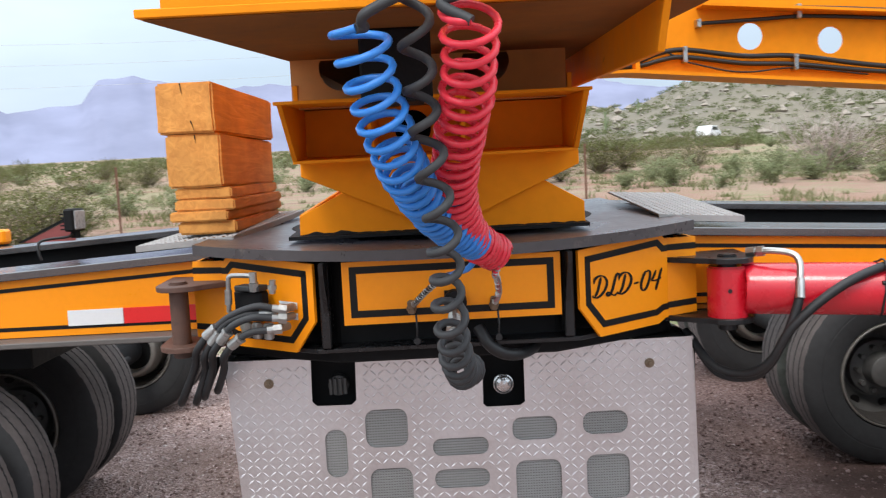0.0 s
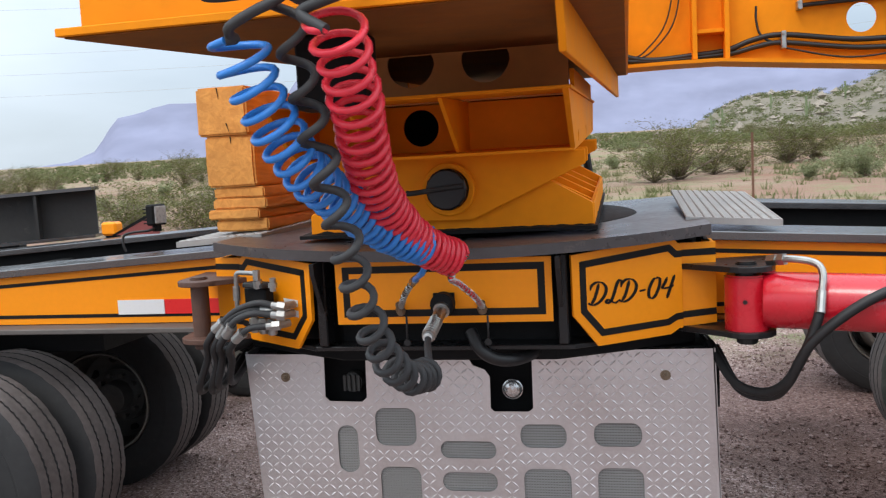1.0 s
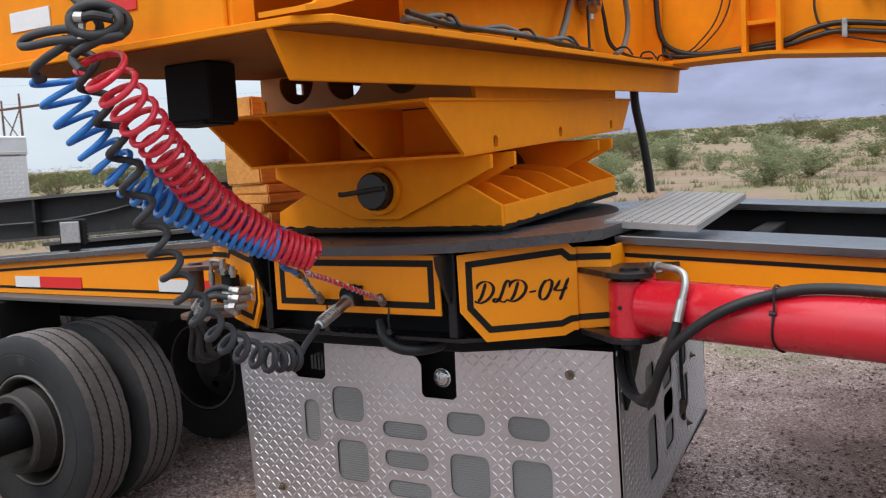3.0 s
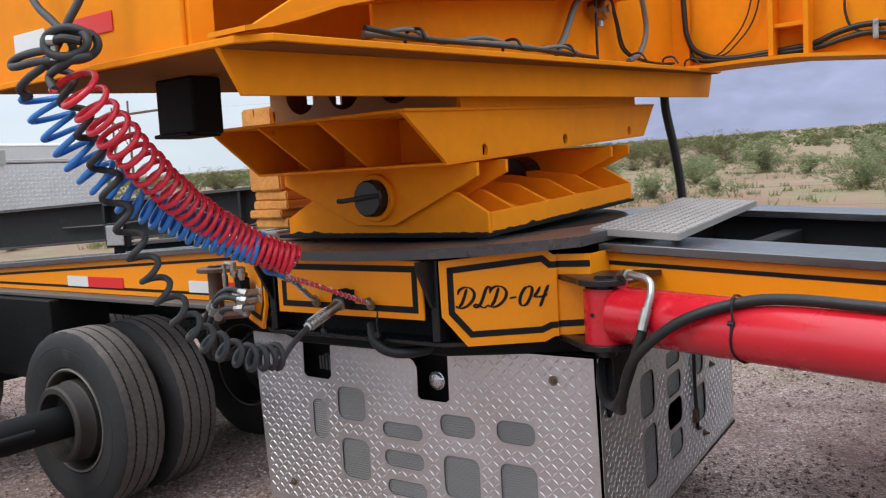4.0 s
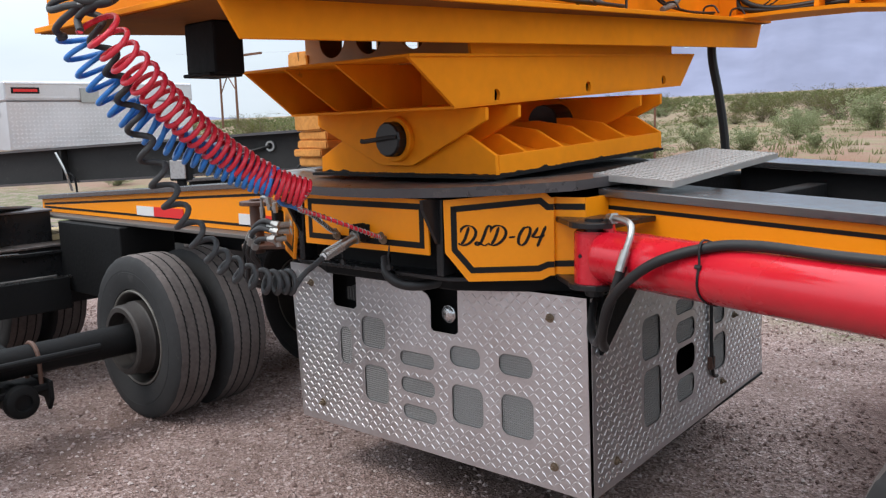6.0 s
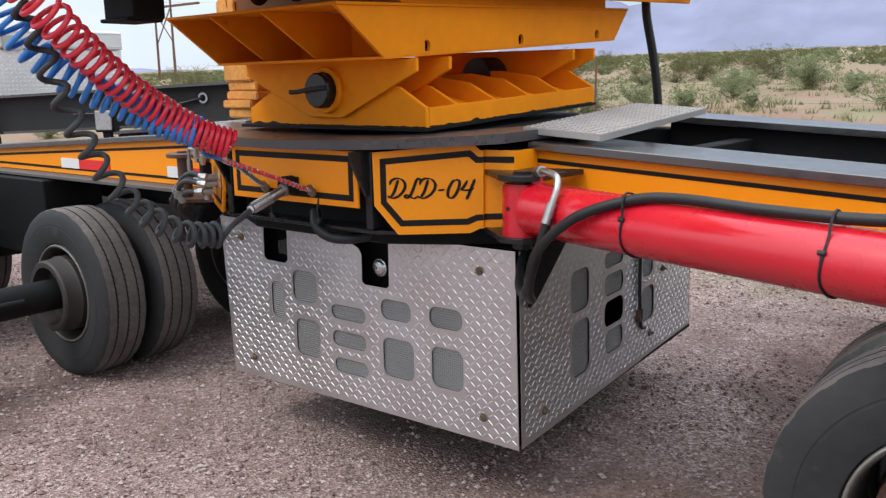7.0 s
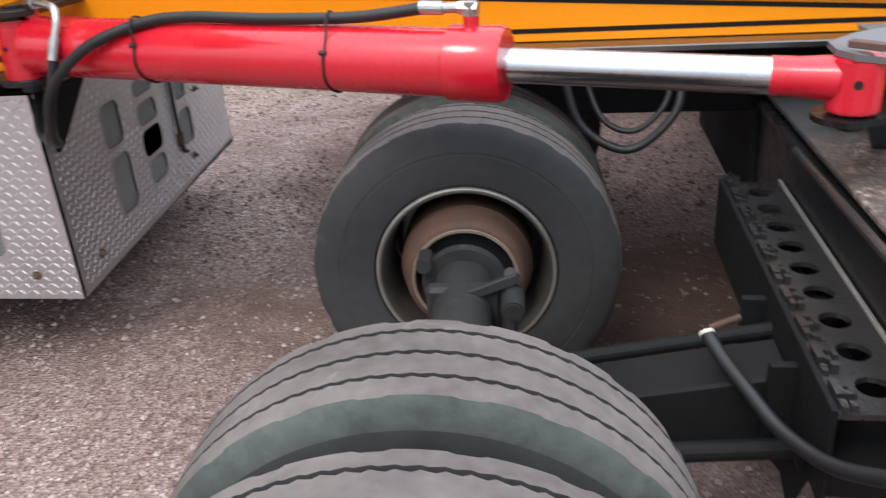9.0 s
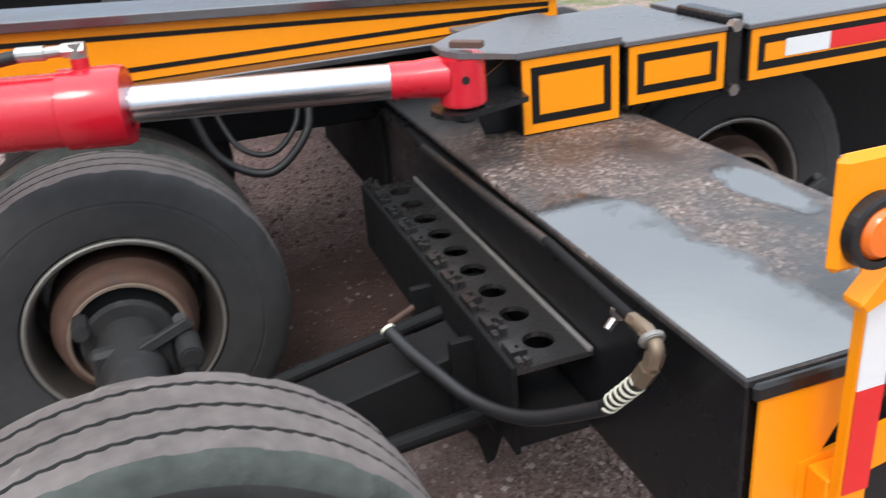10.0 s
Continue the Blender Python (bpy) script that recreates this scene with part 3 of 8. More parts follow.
def inside(a, b, ring):
    hit = False
    for i in range(len(ring)):
        (x0, y0), (x1, y1) = ring[i - 1], ring[i]
        if (y0 > b) != (y1 > b) and a < (x1 - x0) * (b - y0) / (y1 - y0) + x0:
            hit = not hit
    return hit


def lugs(outline, holes, place, proud, step=0.0265, length=0.0150, half=0.0038, high=0.0021):
    """The raised lozenges of diamond plate, alternately turned, clear of the openings."""
    us, vs_ = [p[0] for p in outline], [p[1] for p in outline]
    bm = bmesh.new()
    i = 0
    a = min(us) + step * 0.4
    while a < max(us) - step * 0.3:
        j = 0
        b = min(vs_) + step * 0.4
        while b < max(vs_) - step * 0.3:
            ok = all(inside(a + da, b + db, outline) for da in (-0.012, 0.012) for db in (-0.012, 0.012))
            if ok and not any(inside(a + da, b + db, h) for h in holes for da, db in ((0, 0), (0.012, 0.012), (-0.012, -0.012), (0.012, -0.012), (-0.012, 0.012))):
                s = 1 if (i + j) % 2 else -1
                d, e = Vector((0.766, 0.643 * s)), Vector((-0.643 * s, 0.766))
                c = Vector((a, b))
                base = [c + d * length, c + e * half, c - d * length, c - e * half]
                top = [c + d * length * 0.5, c - d * length * 0.5]
                w = [bm.verts.new(place(p.x, p.y, proud)) for p in base]
                t = [bm.verts.new(place(p.x, p.y, proud + high)) for p in top]
                bm.faces.new((w[0], w[1], t[0]))
                bm.faces.new((w[1], t[1], t[0]))
                bm.faces.new((w[1], w[2], t[1]))
                bm.faces.new((w[2], w[3], t[1]))
                bm.faces.new((w[3], t[0], t[1]))
                bm.faces.new((w[3], w[0], t[0]))
            b += step
            j += 1
        a += step
        i += 1
    bmesh.ops.recalc_face_normals(bm, faces=bm.faces)
    return bm


def vent_mesh(r, place, back):
    """Louvred mesh behind an opening: a sheet with fine ribs."""
    u0, v0, u1, v1 = r
    bm = bmesh.new()
    add_prism(bm, [place(a, b, -back) for a, b in ((u0 - 0.01, v0 - 0.01), (u1 + 0.01, v0 - 0.01), (u1 + 0.01, v1 + 0.01), (u0 - 0.01, v1 + 0.01))],
              Vector(place(0, 0, -back - 0.003)) - Vector(place(0, 0, -back)))
    for f in bm.faces:
        f.material_index = 1
    v = v0
    while v < v1:
        add_prism(bm, [place(a, b, -back) for a, b in ((u0, v), (u1, v), (u1, v + 0.0056), (u0, v + 0.0056))], Vector(place(0, 0, -back + 0.0035)) - Vector(place(0, 0, -back)))
        v += 0.0095
    u = u0
    while u < u1:
        add_prism(bm, [place(a, b, -back) for a, b in ((u, v0), (u + 0.0034, v0), (u + 0.0034, v1), (u, v1))], Vector(place(0, 0, -back + 0.0030)) - Vector(place(0, 0, -back)))
        u += 0.0095
    bmesh.ops.recalc_face_normals(bm, faces=bm.faces)
    return bm


def bolt(place, u, v, parent, proud=0.003, r=0.017):
    a, b = Vector(place(u, v, proud)), Vector(place(u, v, proud + 0.004))
    d = (b - a).normalized()
    bm = rod(a, b, r, 20)
    add_rod(bm, b, b + d * 0.010, r * 0.62, 6)
    add_rod(bm, b + d * 0.010, b + d * 0.020, r * 0.3, 10)
    bmesh.ops.recalc_face_normals(bm, faces=bm.faces)
    return part("bolt", bm, BRASS, parent, "dull brass coloured bolt and washer")


front_out = [(-0.822, 0.985), (-0.780, 0.247), (0.822, 0.260), (0.806, 0.992), (0.218, 0.988), (0.216, 0.790), (0.200, 0.778), (0.082, 0.778), (0.070, 0.790), (0.072, 0.900),
             (0.055, 0.925), (0.015, 0.940), (-0.012, 0.984), (-0.368, 0.982), (-0.372, 0.826), (-0.390, 0.810), (-0.510, 0.812), (-0.526, 0.828), (-0.522, 0.982)]
f_holes = [rounded(*r, min(0.034, 0.46 * (r[3] - r[1]), 0.46 * (r[2] - r[0]))) for r in FRONT_VENTS]
fp = part("front_panel", plate_with_holes(front_out, f_holes, front_place, 0.0, 0.003), ALU, cab, "bright aluminium diamond plate")
tagged(part("tread_pattern", lugs(front_out, f_holes, front_place, 0.003), LUG, fp), kind="stuff")
for r in FRONT_VENTS:
    part("vent_mesh", vent_mesh(r, front_place, 0.009), MESHM, fp, "grey louvred vent mesh").data.materials.append(DUSTY)
for u, v in ((0.655, 0.905), (-0.672, 0.900), (0.668, 0.352), (-0.630, 0.338)):
    bolt(front_place, u, v, fp)
for pl, nm in ((right_place, "right"), (left_place, "left")):
    out = [(0.0, 0.99), (0.0, 0.262), (1.86, 0.272), (1.80, 0.99)]
    s_holes = [rounded(*r, min(0.04, 0.46 * (r[3] - r[1]), 0.46 * (r[2] - r[0]))) for r in SIDE_VENTS] + [rounded(0.73, 0.528, 0.935, 0.640, 0.04)]
    sp = part("side_panel", plate_with_holes(out, s_holes, pl, 0.0, 0.003), ALU, cab, "aluminium diamond plate")
    tagged(part("tread_pattern", lugs(out, s_holes, pl, 0.003), LUG, sp), kind="stuff")
    for r in SIDE_VENTS:
        part("vent_mesh", vent_mesh(r, pl, 0.009), MESHM, sp, "grey louvred vent mesh").data.materials.append(DUSTY)
    for u, v in ((0.17, 0.352), (1.42, 0.66), (1.26, 0.375)):
        bolt(pl, u, v, sp)
    smooth(part("sensor_lead", tube([pl(1.10, 0.95, 0.012), pl(1.105, 0.80, 0.014), pl(1.105, 0.62, 0.013), pl(1.10, 0.52, 0.018), pl(1.13, 0.44, 0.012), pl(1.20, 0.415, 0.004)], 0.0085, 8, 6), HOSE, sp, "thin black lead"), 60)
    part("lead_clip", box(Vector(pl(1.105, 0.50, 0.012)) - Vector((0.012, 0.02, 0.03)), Vector(pl(1.105, 0.50, 0.012)) + Vector((0.012, 0.02, 0.03)), 0.004), RUSTY, sp)
    part("corner_bracket", plate_on([(0.02, 0.985), (0.36, 0.985), (0.24, 0.90), (0.10, 0.80), (0.05, 0.78)], pl, 0.006, 0.012), MATTE, sp, "black triangular corner bracket")
part("floor_plate", prism([(-0.775, 0.005, 0.256), (0.816, 0.005, 0.256), (0.70, 1.85, 0.262), (-0.66, 1.85, 0.262)], (0, 0, 0.012)), MATTE, cab)
part("back_panel", box((-0.66, 1.845, 0.28), (0.69, 1.849, 0.98)), ALU, cab)
part("top_plate", prism([(-0.80, 0.06, 0.982), (0.80, 0.06, 0.982), (0.68, 1.80, 0.982), (-0.68, 1.80, 0.982)], (0, 0, 0.006)), MATTE, cab)
# added black walls: they stand in for the dark inside the box
part("side_blackout", box((0.58, 0.12, 0.28), (0.59, 1.80, 0.975)), MATTE, cab, "added black wall that keeps the box openings dark")
part("front_blackout", box((-0.745, 0.10, 0.30), (0.755, 0.11, 0.97)), MATTE, cab, "added black wall that keeps the box openings dark")
part("lamp", lathe([(0, 0.030), (0.006, 0.036), (0.012, 0.036), (0.014, 0.032), (0.020, 0.026), (0.025, 0.016), (0.027, 0.0)], (0.145, 0.035, 0.850), (0, -1, 0), 28), GLASS, cab, "round chrome lamp in the notch")
plug = rod((-0.438, 0.09, 0.868), (-0.438, 0.045, 0.868), 0.036, 20, 0.004)
for dx in (-0.026, -0.009, 0.009, 0.026):
    add_box(plug, (-0.438 + dx - 0.005, 0.034, 0.868 - 0.028), (-0.438 + dx + 0.005, 0.046, 0.868 + 0.028))
bmesh.ops.recalc_face_normals(plug, faces=plug.faces)
part("plug_socket", plug, GREYEDGE, cab, "grey ribbed plug socket in the notch")

# ---- turntable saddle and bolster ----
SL = 0.045  # the bolster leans up towards the far side


def lean(z, y):
    return z + SL * y


def up(z, y):
    return z + 0.041 * (y + 1.2)


saddle = thing("turntable_saddle", (XC, 0.6, 1.41), "orange welded steel saddle with sloping ribs and a black pivot pin", "trailer coupling")
rib = [(-0.525, 1.408), (0.445, 1.408), (0.443, 1.484), (0.317, 1.557), (0.06, 1.60), (-0.15, 1.60), (-0.363, 1.555), (-0.523, 1.478)]
low_rib = [(-0.515, 1.42), (0.435, 1.42), (0.433, 1.478), (0.30, 1.548), (0.12, 1.575), (-0.20, 1.575), (-0.35, 1.548), (-0.513, 1.472)]
for y in (-0.03, 0.17, 0.42, 0.67, 0.92, 1.20):
    pts = rib if y in (-0.03, 1.20) else low_rib
    part("rib", prism([(x, y, lean(z, y)) for x, z in pts], (0, 0.018, 0.0008), 0.002), ORANGE, saddle)
for x in (-0.525, 0.433):
    part("side_wall", prism([(x, -0.012, lean(1.408, 0)), (x, 1.20, lean(1.408, 1.2)), (x, 1.20, lean(1.482, 1.2)), (x, -0.012, lean(1.482, 0))], (0.014, 0, 0), 0.002), ORANGE, saddle)
for s in (-1, 1):
    x0, x1 = (0.43, 0.07) if s > 0 else (-0.51, -0.16)
    part("sloping_sheet", prism([(x0, -0.01, 1.425), (x0, 1.2, lean(1.425, 1.2)), (x1, 1.2, lean(1.52, 1.2)), (x1, -0.01, 1.52)], (0, 0, 0.01)), ORANGE, saddle)
part("foot_plate", prism([(-0.56, -0.055, 1.398), (0.456, -0.055, 1.398), (0.456, 1.215, lean(1.398, 1.215)), (-0.57, 1.215, lean(1.398, 1.215))], (0, 0, 0.012)), MATTE, saddle, "grimy black foot plate")
vee = [(-0.505, 1.664), (-0.505, 1.612), (-0.13, 1.448), (0.05, 1.446), (0.425, 1.612), (0.425, 1.658)]
for y in (-0.058, 0.135, 1.05, 1.24):
    part("rocker_plate", prism([(x, y, lean(z, y) + 0.0) for x, z in vee], (0, 0.018, 0.0008), 0.002), ORANGE, saddle)
pin_z = 1.548
collar = lathe([(0, 0.088), (0.018, 0.088), (0.022, 0.084), (0.022, 0.070), (0, 0.070)], (-0.022, -0.06, pin_z), (0, -1, 0), 36, closed=True)
smooth(part("pin_collar", collar, ORANGE, saddle))
pinm = lathe([(0, 0.066), (0.055, 0.068), (0.062, 0.062), (0.062, 0.0)], (-0.022, -0.06, pin_z), (0, -1, 0), 14)
part("pivot_pin", pinm, BLACK, saddle, "black pivot pin with a bar handle")
part("pin_handle", tube([(-0.15, -0.135, pin_z - 0.004), (-0.13, -0.137, pin_z - 0.006), (-0.02, -0.13, pin_z + 0.006), (0.035, -0.122, pin_z + 0.010)], 0.009, 10, 6), AXLE, saddle)
far_pin = rod((-0.022, 1.06, lean(pin_z, 1.06)), (-0.022, 0.92, lean(pin_z, 0.92)), 0.09, 20, 0.006)
part("pivot_pin", far_pin, BLACK, saddle)

def grime(pts_fn, n, seed, off):
    """A ragged smear of black grease along the foot of a plate."""
    r = random.Random(seed)
    lo_, hi_ = [], []
    for k in range(n + 1):
        p = Vector(pts_fn(k / n))
        lo_.append(p)
        w = noise.noise(Vector((k * 0.21, seed, 0.5)))
        hi_.append(p + Z * (0.004 + 0.020 * max(0.0, w) ** 1.5 + 0.003 * r.random()))
    return prism(lo_ + hi_[::-1], off)


part("grease_smear", grime(lambda t: (-0.524 + 0.968 * t, -0.0302, 1.4085), 70, 3, (0, -0.0012, 0)), DECAL, saddle, "ragged black grease smear")
part("grease_smear", grime(lambda t: (0.4472, -0.012 + 1.2 * t, lean(1.4085, 1.2 * t)), 90, 5, (0.0012, 0, 0)), DECAL, saddle, "ragged black grease smear")
# web colour, duller and greyer than the other orange plates
WEBPAINT = surface("scuffed_dull_orange", (0.50, 0.215, 0.055), 0.6, tint=0.2, grain=20, wear=0.3, wear_color=(0.36, 0.21, 0.10), bump=0.001)
bolster = thing("bolster", (XC, 0.6, 1.66), "orange fabricated steel bolster with flared ends and lightening holes", "trailer coupling")
side = [(-0.423, 1.821), (-0.200, 1.659), (1.500, 1.765), (1.630, 1.905), (1.395, 1.902), (1.395, 1.975), (-0.11, 1.905), (-0.10, 1.838)]
for x in (0.388, -0.505):
    slots = []
    for y in (0.02, 0.64, 1.30):
        z = 1.660 + 0.0623 * (y + 0.2)
        slots.append([(y + 0.002, z + 0.007), (y + 0.030, z + 0.009)] + [(y + 0.016 + 0.020 * math.cos(radians(-20 + 220 * q / 8)), z + 0.030 + 0.019 * math.sin(radians(-20 + 220 * q / 8))) for q in range(9)])
    sheet = plate_with_holes(side, slots, lambda u, v, h, x=x: (x + h, u, v), 0.0, 0.014)
    part("side_plate", sheet, ORANGE, bolster)
part("top_plate", prism([(-0.515, -0.425, 1.820), (0.41, -0.425, 1.820), (0.41, 1.62, 1.905), (-0.515, 1.62, 1.905)], (0, 0, 0.010), 0.001), ORANGE, bolster)
part("bottom_plate", prism([(-0.505, -0.2, 1.651), (0.40, -0.2, 1.651), (0.40, 1.50, 1.757), (-0.505, 1.50, 1.757)], (0, 0, 0.010), 0.001), ORANGE, bolster)
ring = [(-0.125 + 0.062 * math.cos(2 * math.pi * k / 24), 1.757 + 0.062 * math.sin(2 * math.pi * k / 24)) for k in range(24)]
part("front_wall", plate_with_holes([(-0.49, 1.664), (0.388, 1.664), (0.388, 1.832), (-0.49, 1.832)], [ring], lambda u, v, h: (u, 0.03 - h, v), 0.0, 0.012), ORANGE, bolster)
# added black wall that stops sky showing through the side slots
part("inner_wall", prism([(0.34, 0.045, 1.682), (0.34, 1.46, 1.770), (0.34, 1.46, 1.893), (0.34, 0.045, 1.835)], (-0.01, 0, 0)), MATTE, bolster)
# added black wall that makes the round front hole look dark
part("inner_wall", box((-0.48, 0.30, 1.70), (0.33, 0.31, 1.838)), MATTE, bolster)
for x in (-0.255, 0.03, 0.385):
    part("gusset", prism([(x, -0.42, 1.819), (x, 0.03, 1.835), (x, 0.03, 1.664), (x, -0.17, 1.664)], (0.012, 0, 0)), ORANGE, bolster)
holes = [[(cx + 0.078 * math.cos(2 * math.pi * k / 28), min(1.983, 1.952 + 0.078 * math.sin(2 * math.pi * k / 28) + 0.0004 * k)) for k in range(28)] for cx in (-0.34, -0.12, 0.125)]
part("web", plate_with_holes([(-0.51, 1.828), (0.385, 1.828), (0.385, 1.988), (-0.51, 1.988)], holes, lambda u, v, h: (u, -0.09 - h, v), 0.0, 0.012), WEBPAINT, bolster, "scuffed orange web with round holes")
windows = [[(y - w, up(1.888, y)), (y + w, up(1.888, y)), (y + w, up(1.930, y)), (y - w, up(1.930, y))] for y, w in ((0.11, 0.022), (0.285, 0.018), (0.53, 0.045))]
part("web", plate_with_holes([(-0.075, 1.828), (1.35, 1.886), (1.35, up(1.943, 1.35)), (-0.075, up(1.943, -0.075))], windows, lambda u, v, h: (-0.50 + h, u, v), 0.0, 0.01), WEBPAINT, bolster, "scuffed orange web with square windows")

# ---- the trailer frame that rides on the bolster ----
upper = thing("heavy_trailer", (XC, 0.5, 1.95), "orange painted steel trailer with cables and reflective tape", "trailer")


part("bottom_plate", prism([(-0.645, -1.165, 1.945), (0.50, -1.165, 1.945), (0.565, -1.10, up(1.945, -1.1)), (0.585, 2.15, up(1.945, 2.15)), (-0.50, 2.15, up(1.945, 2.15)), (-0.515, 0.0, up(1.945, 0)), (-0.640, -1.12, 1.947)], (0, 0, 0.018), 0.002), ORANGE, upper)
# blotchy brown sheet below the bottom plate, darker than its orange paint
UNDERSIDE = surface("dark_brown_underside", (0.235, 0.098, 0.028), 0.85, tint=0.3, grain=14, wear=0.35, wear_color=(0.13, 0.062, 0.026), bump=0.003, blotch=3.0, spec=0.1)
part("underside_sheet", prism([(-0.632, -1.150, 1.9420), (0.49, -1.150, 1.9420), (0.555, -1.09, up(1.942, -1.09)), (0.575, 2.14, up(1.942, 2.14)), (-0.49, 2.14, up(1.942, 2.14)), (-0.505, 0.0, up(1.942, 0)), (-0.628, -1.11, 1.9437)], (0, 0, 0.0025)), UNDERSIDE, upper, "brown sheet under the bottom plate")
for x, dx, y0 in ((0.425, 0.09, -1.09), (-0.50, 0.0, 1.40)):
    part("skirt", prism([(x, y0, up(1.832, y0)), (x + dx, 2.10, up(1.822, 2.1)), (x + dx, 2.16, up(1.944, 2.16)), (x, y0 - 0.07, up(1.944, y0 - 0.07))], (0.016, 0, 0), 0.002), ORANGE, upper)
part("fascia", box((-0.60, -1.135, 1.963), (0.285, -1.12, 2.75), 0.003), ORANGE, upper)
part("left_side", prism([(-0.60, -1.12, 1.965), (-0.47, 2.1, 2.10), (-0.47, 2.1, 2.75), (-0.60, -1.12, 2.75)], (0.014, 0, 0)), ORANGE, upper)
part("top_deck", box((-0.61, -1.14, 2.75), (0.30, 2.12, 2.77), 0.002), ORANGE, upper)
part("back_wall", box((-0.50, 2.10, 2.08), (0.50, 2.115, 2.75)), ORANGE, upper)
part("corner_post", box((0.272, -1.12, 1.966), (0.298, -1.04, 2.75), 0.003), ORANGE, upper)
# curved outer web that sweeps up and away over the cable ledge
arc = [(-1.165, 1.968), (-1.08, 1.986), (-0.98, 2.015), (-0.84, 2.062), (-0.66, 2.107), (-0.44, 2.145), (-0.20, 2.180), (0.10, 2.222), (0.40, 2.262), (1.2, 2.36)]
part("swept_web", prism([(0.525, y, z) for y, z in arc] + [(0.525, 1.2, 2.40), (0.525, -0.2, 2.36), (0.525, -0.58, 2.30)], (0.014, 0, 0)), ORANGE, upper)
part("swept_flange", prism([(0.413, y, z) for y, z in arc] + [(0.413, y, z + 0.012) for y, z in arc[::-1]], (0.130, 0, 0)), ORANGE, upper)
part("inner_wall", prism([(0.40, -0.55, up(1.965, -0.55)), (0.40, 1.92, up(1.965, 1.92)), (0.40, 1.92, 2.75), (0.40, -0.55, 2.75)], (0.012, 0, 0)), ORANGE, upper)
part("post", prism([(0.412, 1.90, up(1.965, 1.9)), (0.50, 1.90, up(1.965, 1.9)), (0.50, 1.90, 2.75), (0.412, 1.90, 2.75)], (0, 0.02, 0)), ORANGE, upper)
for x0, x1, red in ((-0.481, -0.317, False), (-0.215, 0.009, True)):
    part("reflective_tape", box((x0, -1.139, 2.047), (x1, -1.1355, 2.099)), REDTAPE if red else WHITE, upper, "red reflective tape" if red else "white reflective tape")
part("hanging_bracket", box((-0.225, -0.85, 1.785), (-0.052, -0.735, 1.955), 0.006), MATTE, upper, "black box bracket under the frame")
part("bracket_lip", box((-0.235, -0.86, 1.778), (-0.075, -0.73, 1.79), 0.003), MATTE, upper)

# long side beam with round holes
BY = 1.86


def beam_z(x):
    return 2.105 - 0.095 * max(0.0, x - 1.0) - 0.01 * max(0.0, 1.0 - x)


xs = [0.50, 0.8, 1.05, 1.3, 1.6, 1.9, 2.3, 2.8, 3.4, 4.2]
rings = []
for cx in (1.752, 2.205, 2.66, 3.12, 3.58):
    cz = beam_z(cx) + 0.232
    rings.append([(cx + 0.072 * math.cos(2 * math.pi * k / 28), cz + 0.075 * math.sin(2 * math.pi * k / 28)) for k in range(28)])
part("beam_web", plate_with_holes([(x, beam_z(x)) for x in xs] + [(4.2, 2.9), (0.50, 2.9)], rings, lambda u, v, h: (u, BY + 0.10 - h, v), 0.0, 0.014), ORANGE, upper)
part("beam_flange", prism([(x, BY - 0.06, beam_z(x) - 0.018) for x in xs] + [(x, BY - 0.06, beam_z(x)) for x in xs[::-1]], (0, 0.26, 0)), ORANGE, upper)
part("beam_rib", prism([(1.45, BY + 0.085, 2.43), (4.2, BY + 0.085, 2.20), (4.2, BY + 0.085, 2.215), (1.45, BY + 0.085, 2.445)], (0, -0.12, 0)), ORANGE, upper)
for x in (0.925, 1.085):
    part("stiffener", box((x - 0.012, BY - 0.04, beam_z(x)), (x + 0.012, BY + 0.084, 2.75), 0.002), ORANGE, upper)
part("stiffener_shelf", box((0.937, BY - 0.02, 2.235), (1.073, BY + 0.084, 2.255), 0.002), ORANGE, upper)
# cables on the beam and on the ledge
def cable(name, ctrl, r, material=HOSE, label="", parent=upper):
    return smooth(part(name, tube(ctrl, r, 8, 8), material, parent, label), 60)


cy = BY + 0.055
cable("cable", [(0.47, cy - 0.02, 2.75), (0.48, cy - 0.02, 2.40), (0.50, cy - 0.02, 2.24), (0.56, cy, 2.165), (0.70, cy, 2.128), (0.92, cy, 2.135), (1.09, cy, 2.148), (1.22, cy, 2.19), (1.37, cy, 2.205), (1.7, cy, 2.155), (2.0, cy, 2.140), (2.6, cy, 2.05), (3.6, cy, 1.99)], 0.014)
cable("cable", [(0.48, cy + 0.01, 2.75), (0.485, cy + 0.01, 2.35), (0.50, cy, 2.18), (0.55, cy, 2.135), (0.75, cy, 2.118), (0.95, cy, 2.122), (1.12, cy, 2.13), (1.24, cy, 2.155), (1.37, cy, 2.165), (1.7, cy, 2.115), (2.0, cy, 2.095), (2.6, cy, 2.02), (3.6, cy, 1.96)], 0.013)
cable("cable", [(1.37, cy, 2.14), (1.6, cy, 2.08), (1.75, cy, 2.065), (2.0, cy, 2.075), (2.4, cy, 2.02)], 0.005)
cable("cable", [(0.86, cy, 2.75), (0.80, cy, 2.35), (0.68, cy, 2.18), (0.58, cy, 2.13)], 0.004)
cable("cable", [(0.89, cy, 2.75), (0.84, cy, 2.35), (0.72, cy, 2.18), (0.62, cy, 2.13)], 0.004)
cable("cable", [(1.24, cy, 2.36), (1.24, cy, 2.28), (1.27, cy, 2.20), (1.37, cy, 2.15)], 0.006)
cable("cable", [(1.45, cy, 2.345), (1.8, cy, 2.352), (2.1, cy, 2.355), (2.8, cy, 2.30)], 0.011)
cable("cable", [(1.95, cy, 2.41), (2.2, cy, 2.395), (2.5, cy, 2.37), (3.2, cy, 2.31)], 0.011)
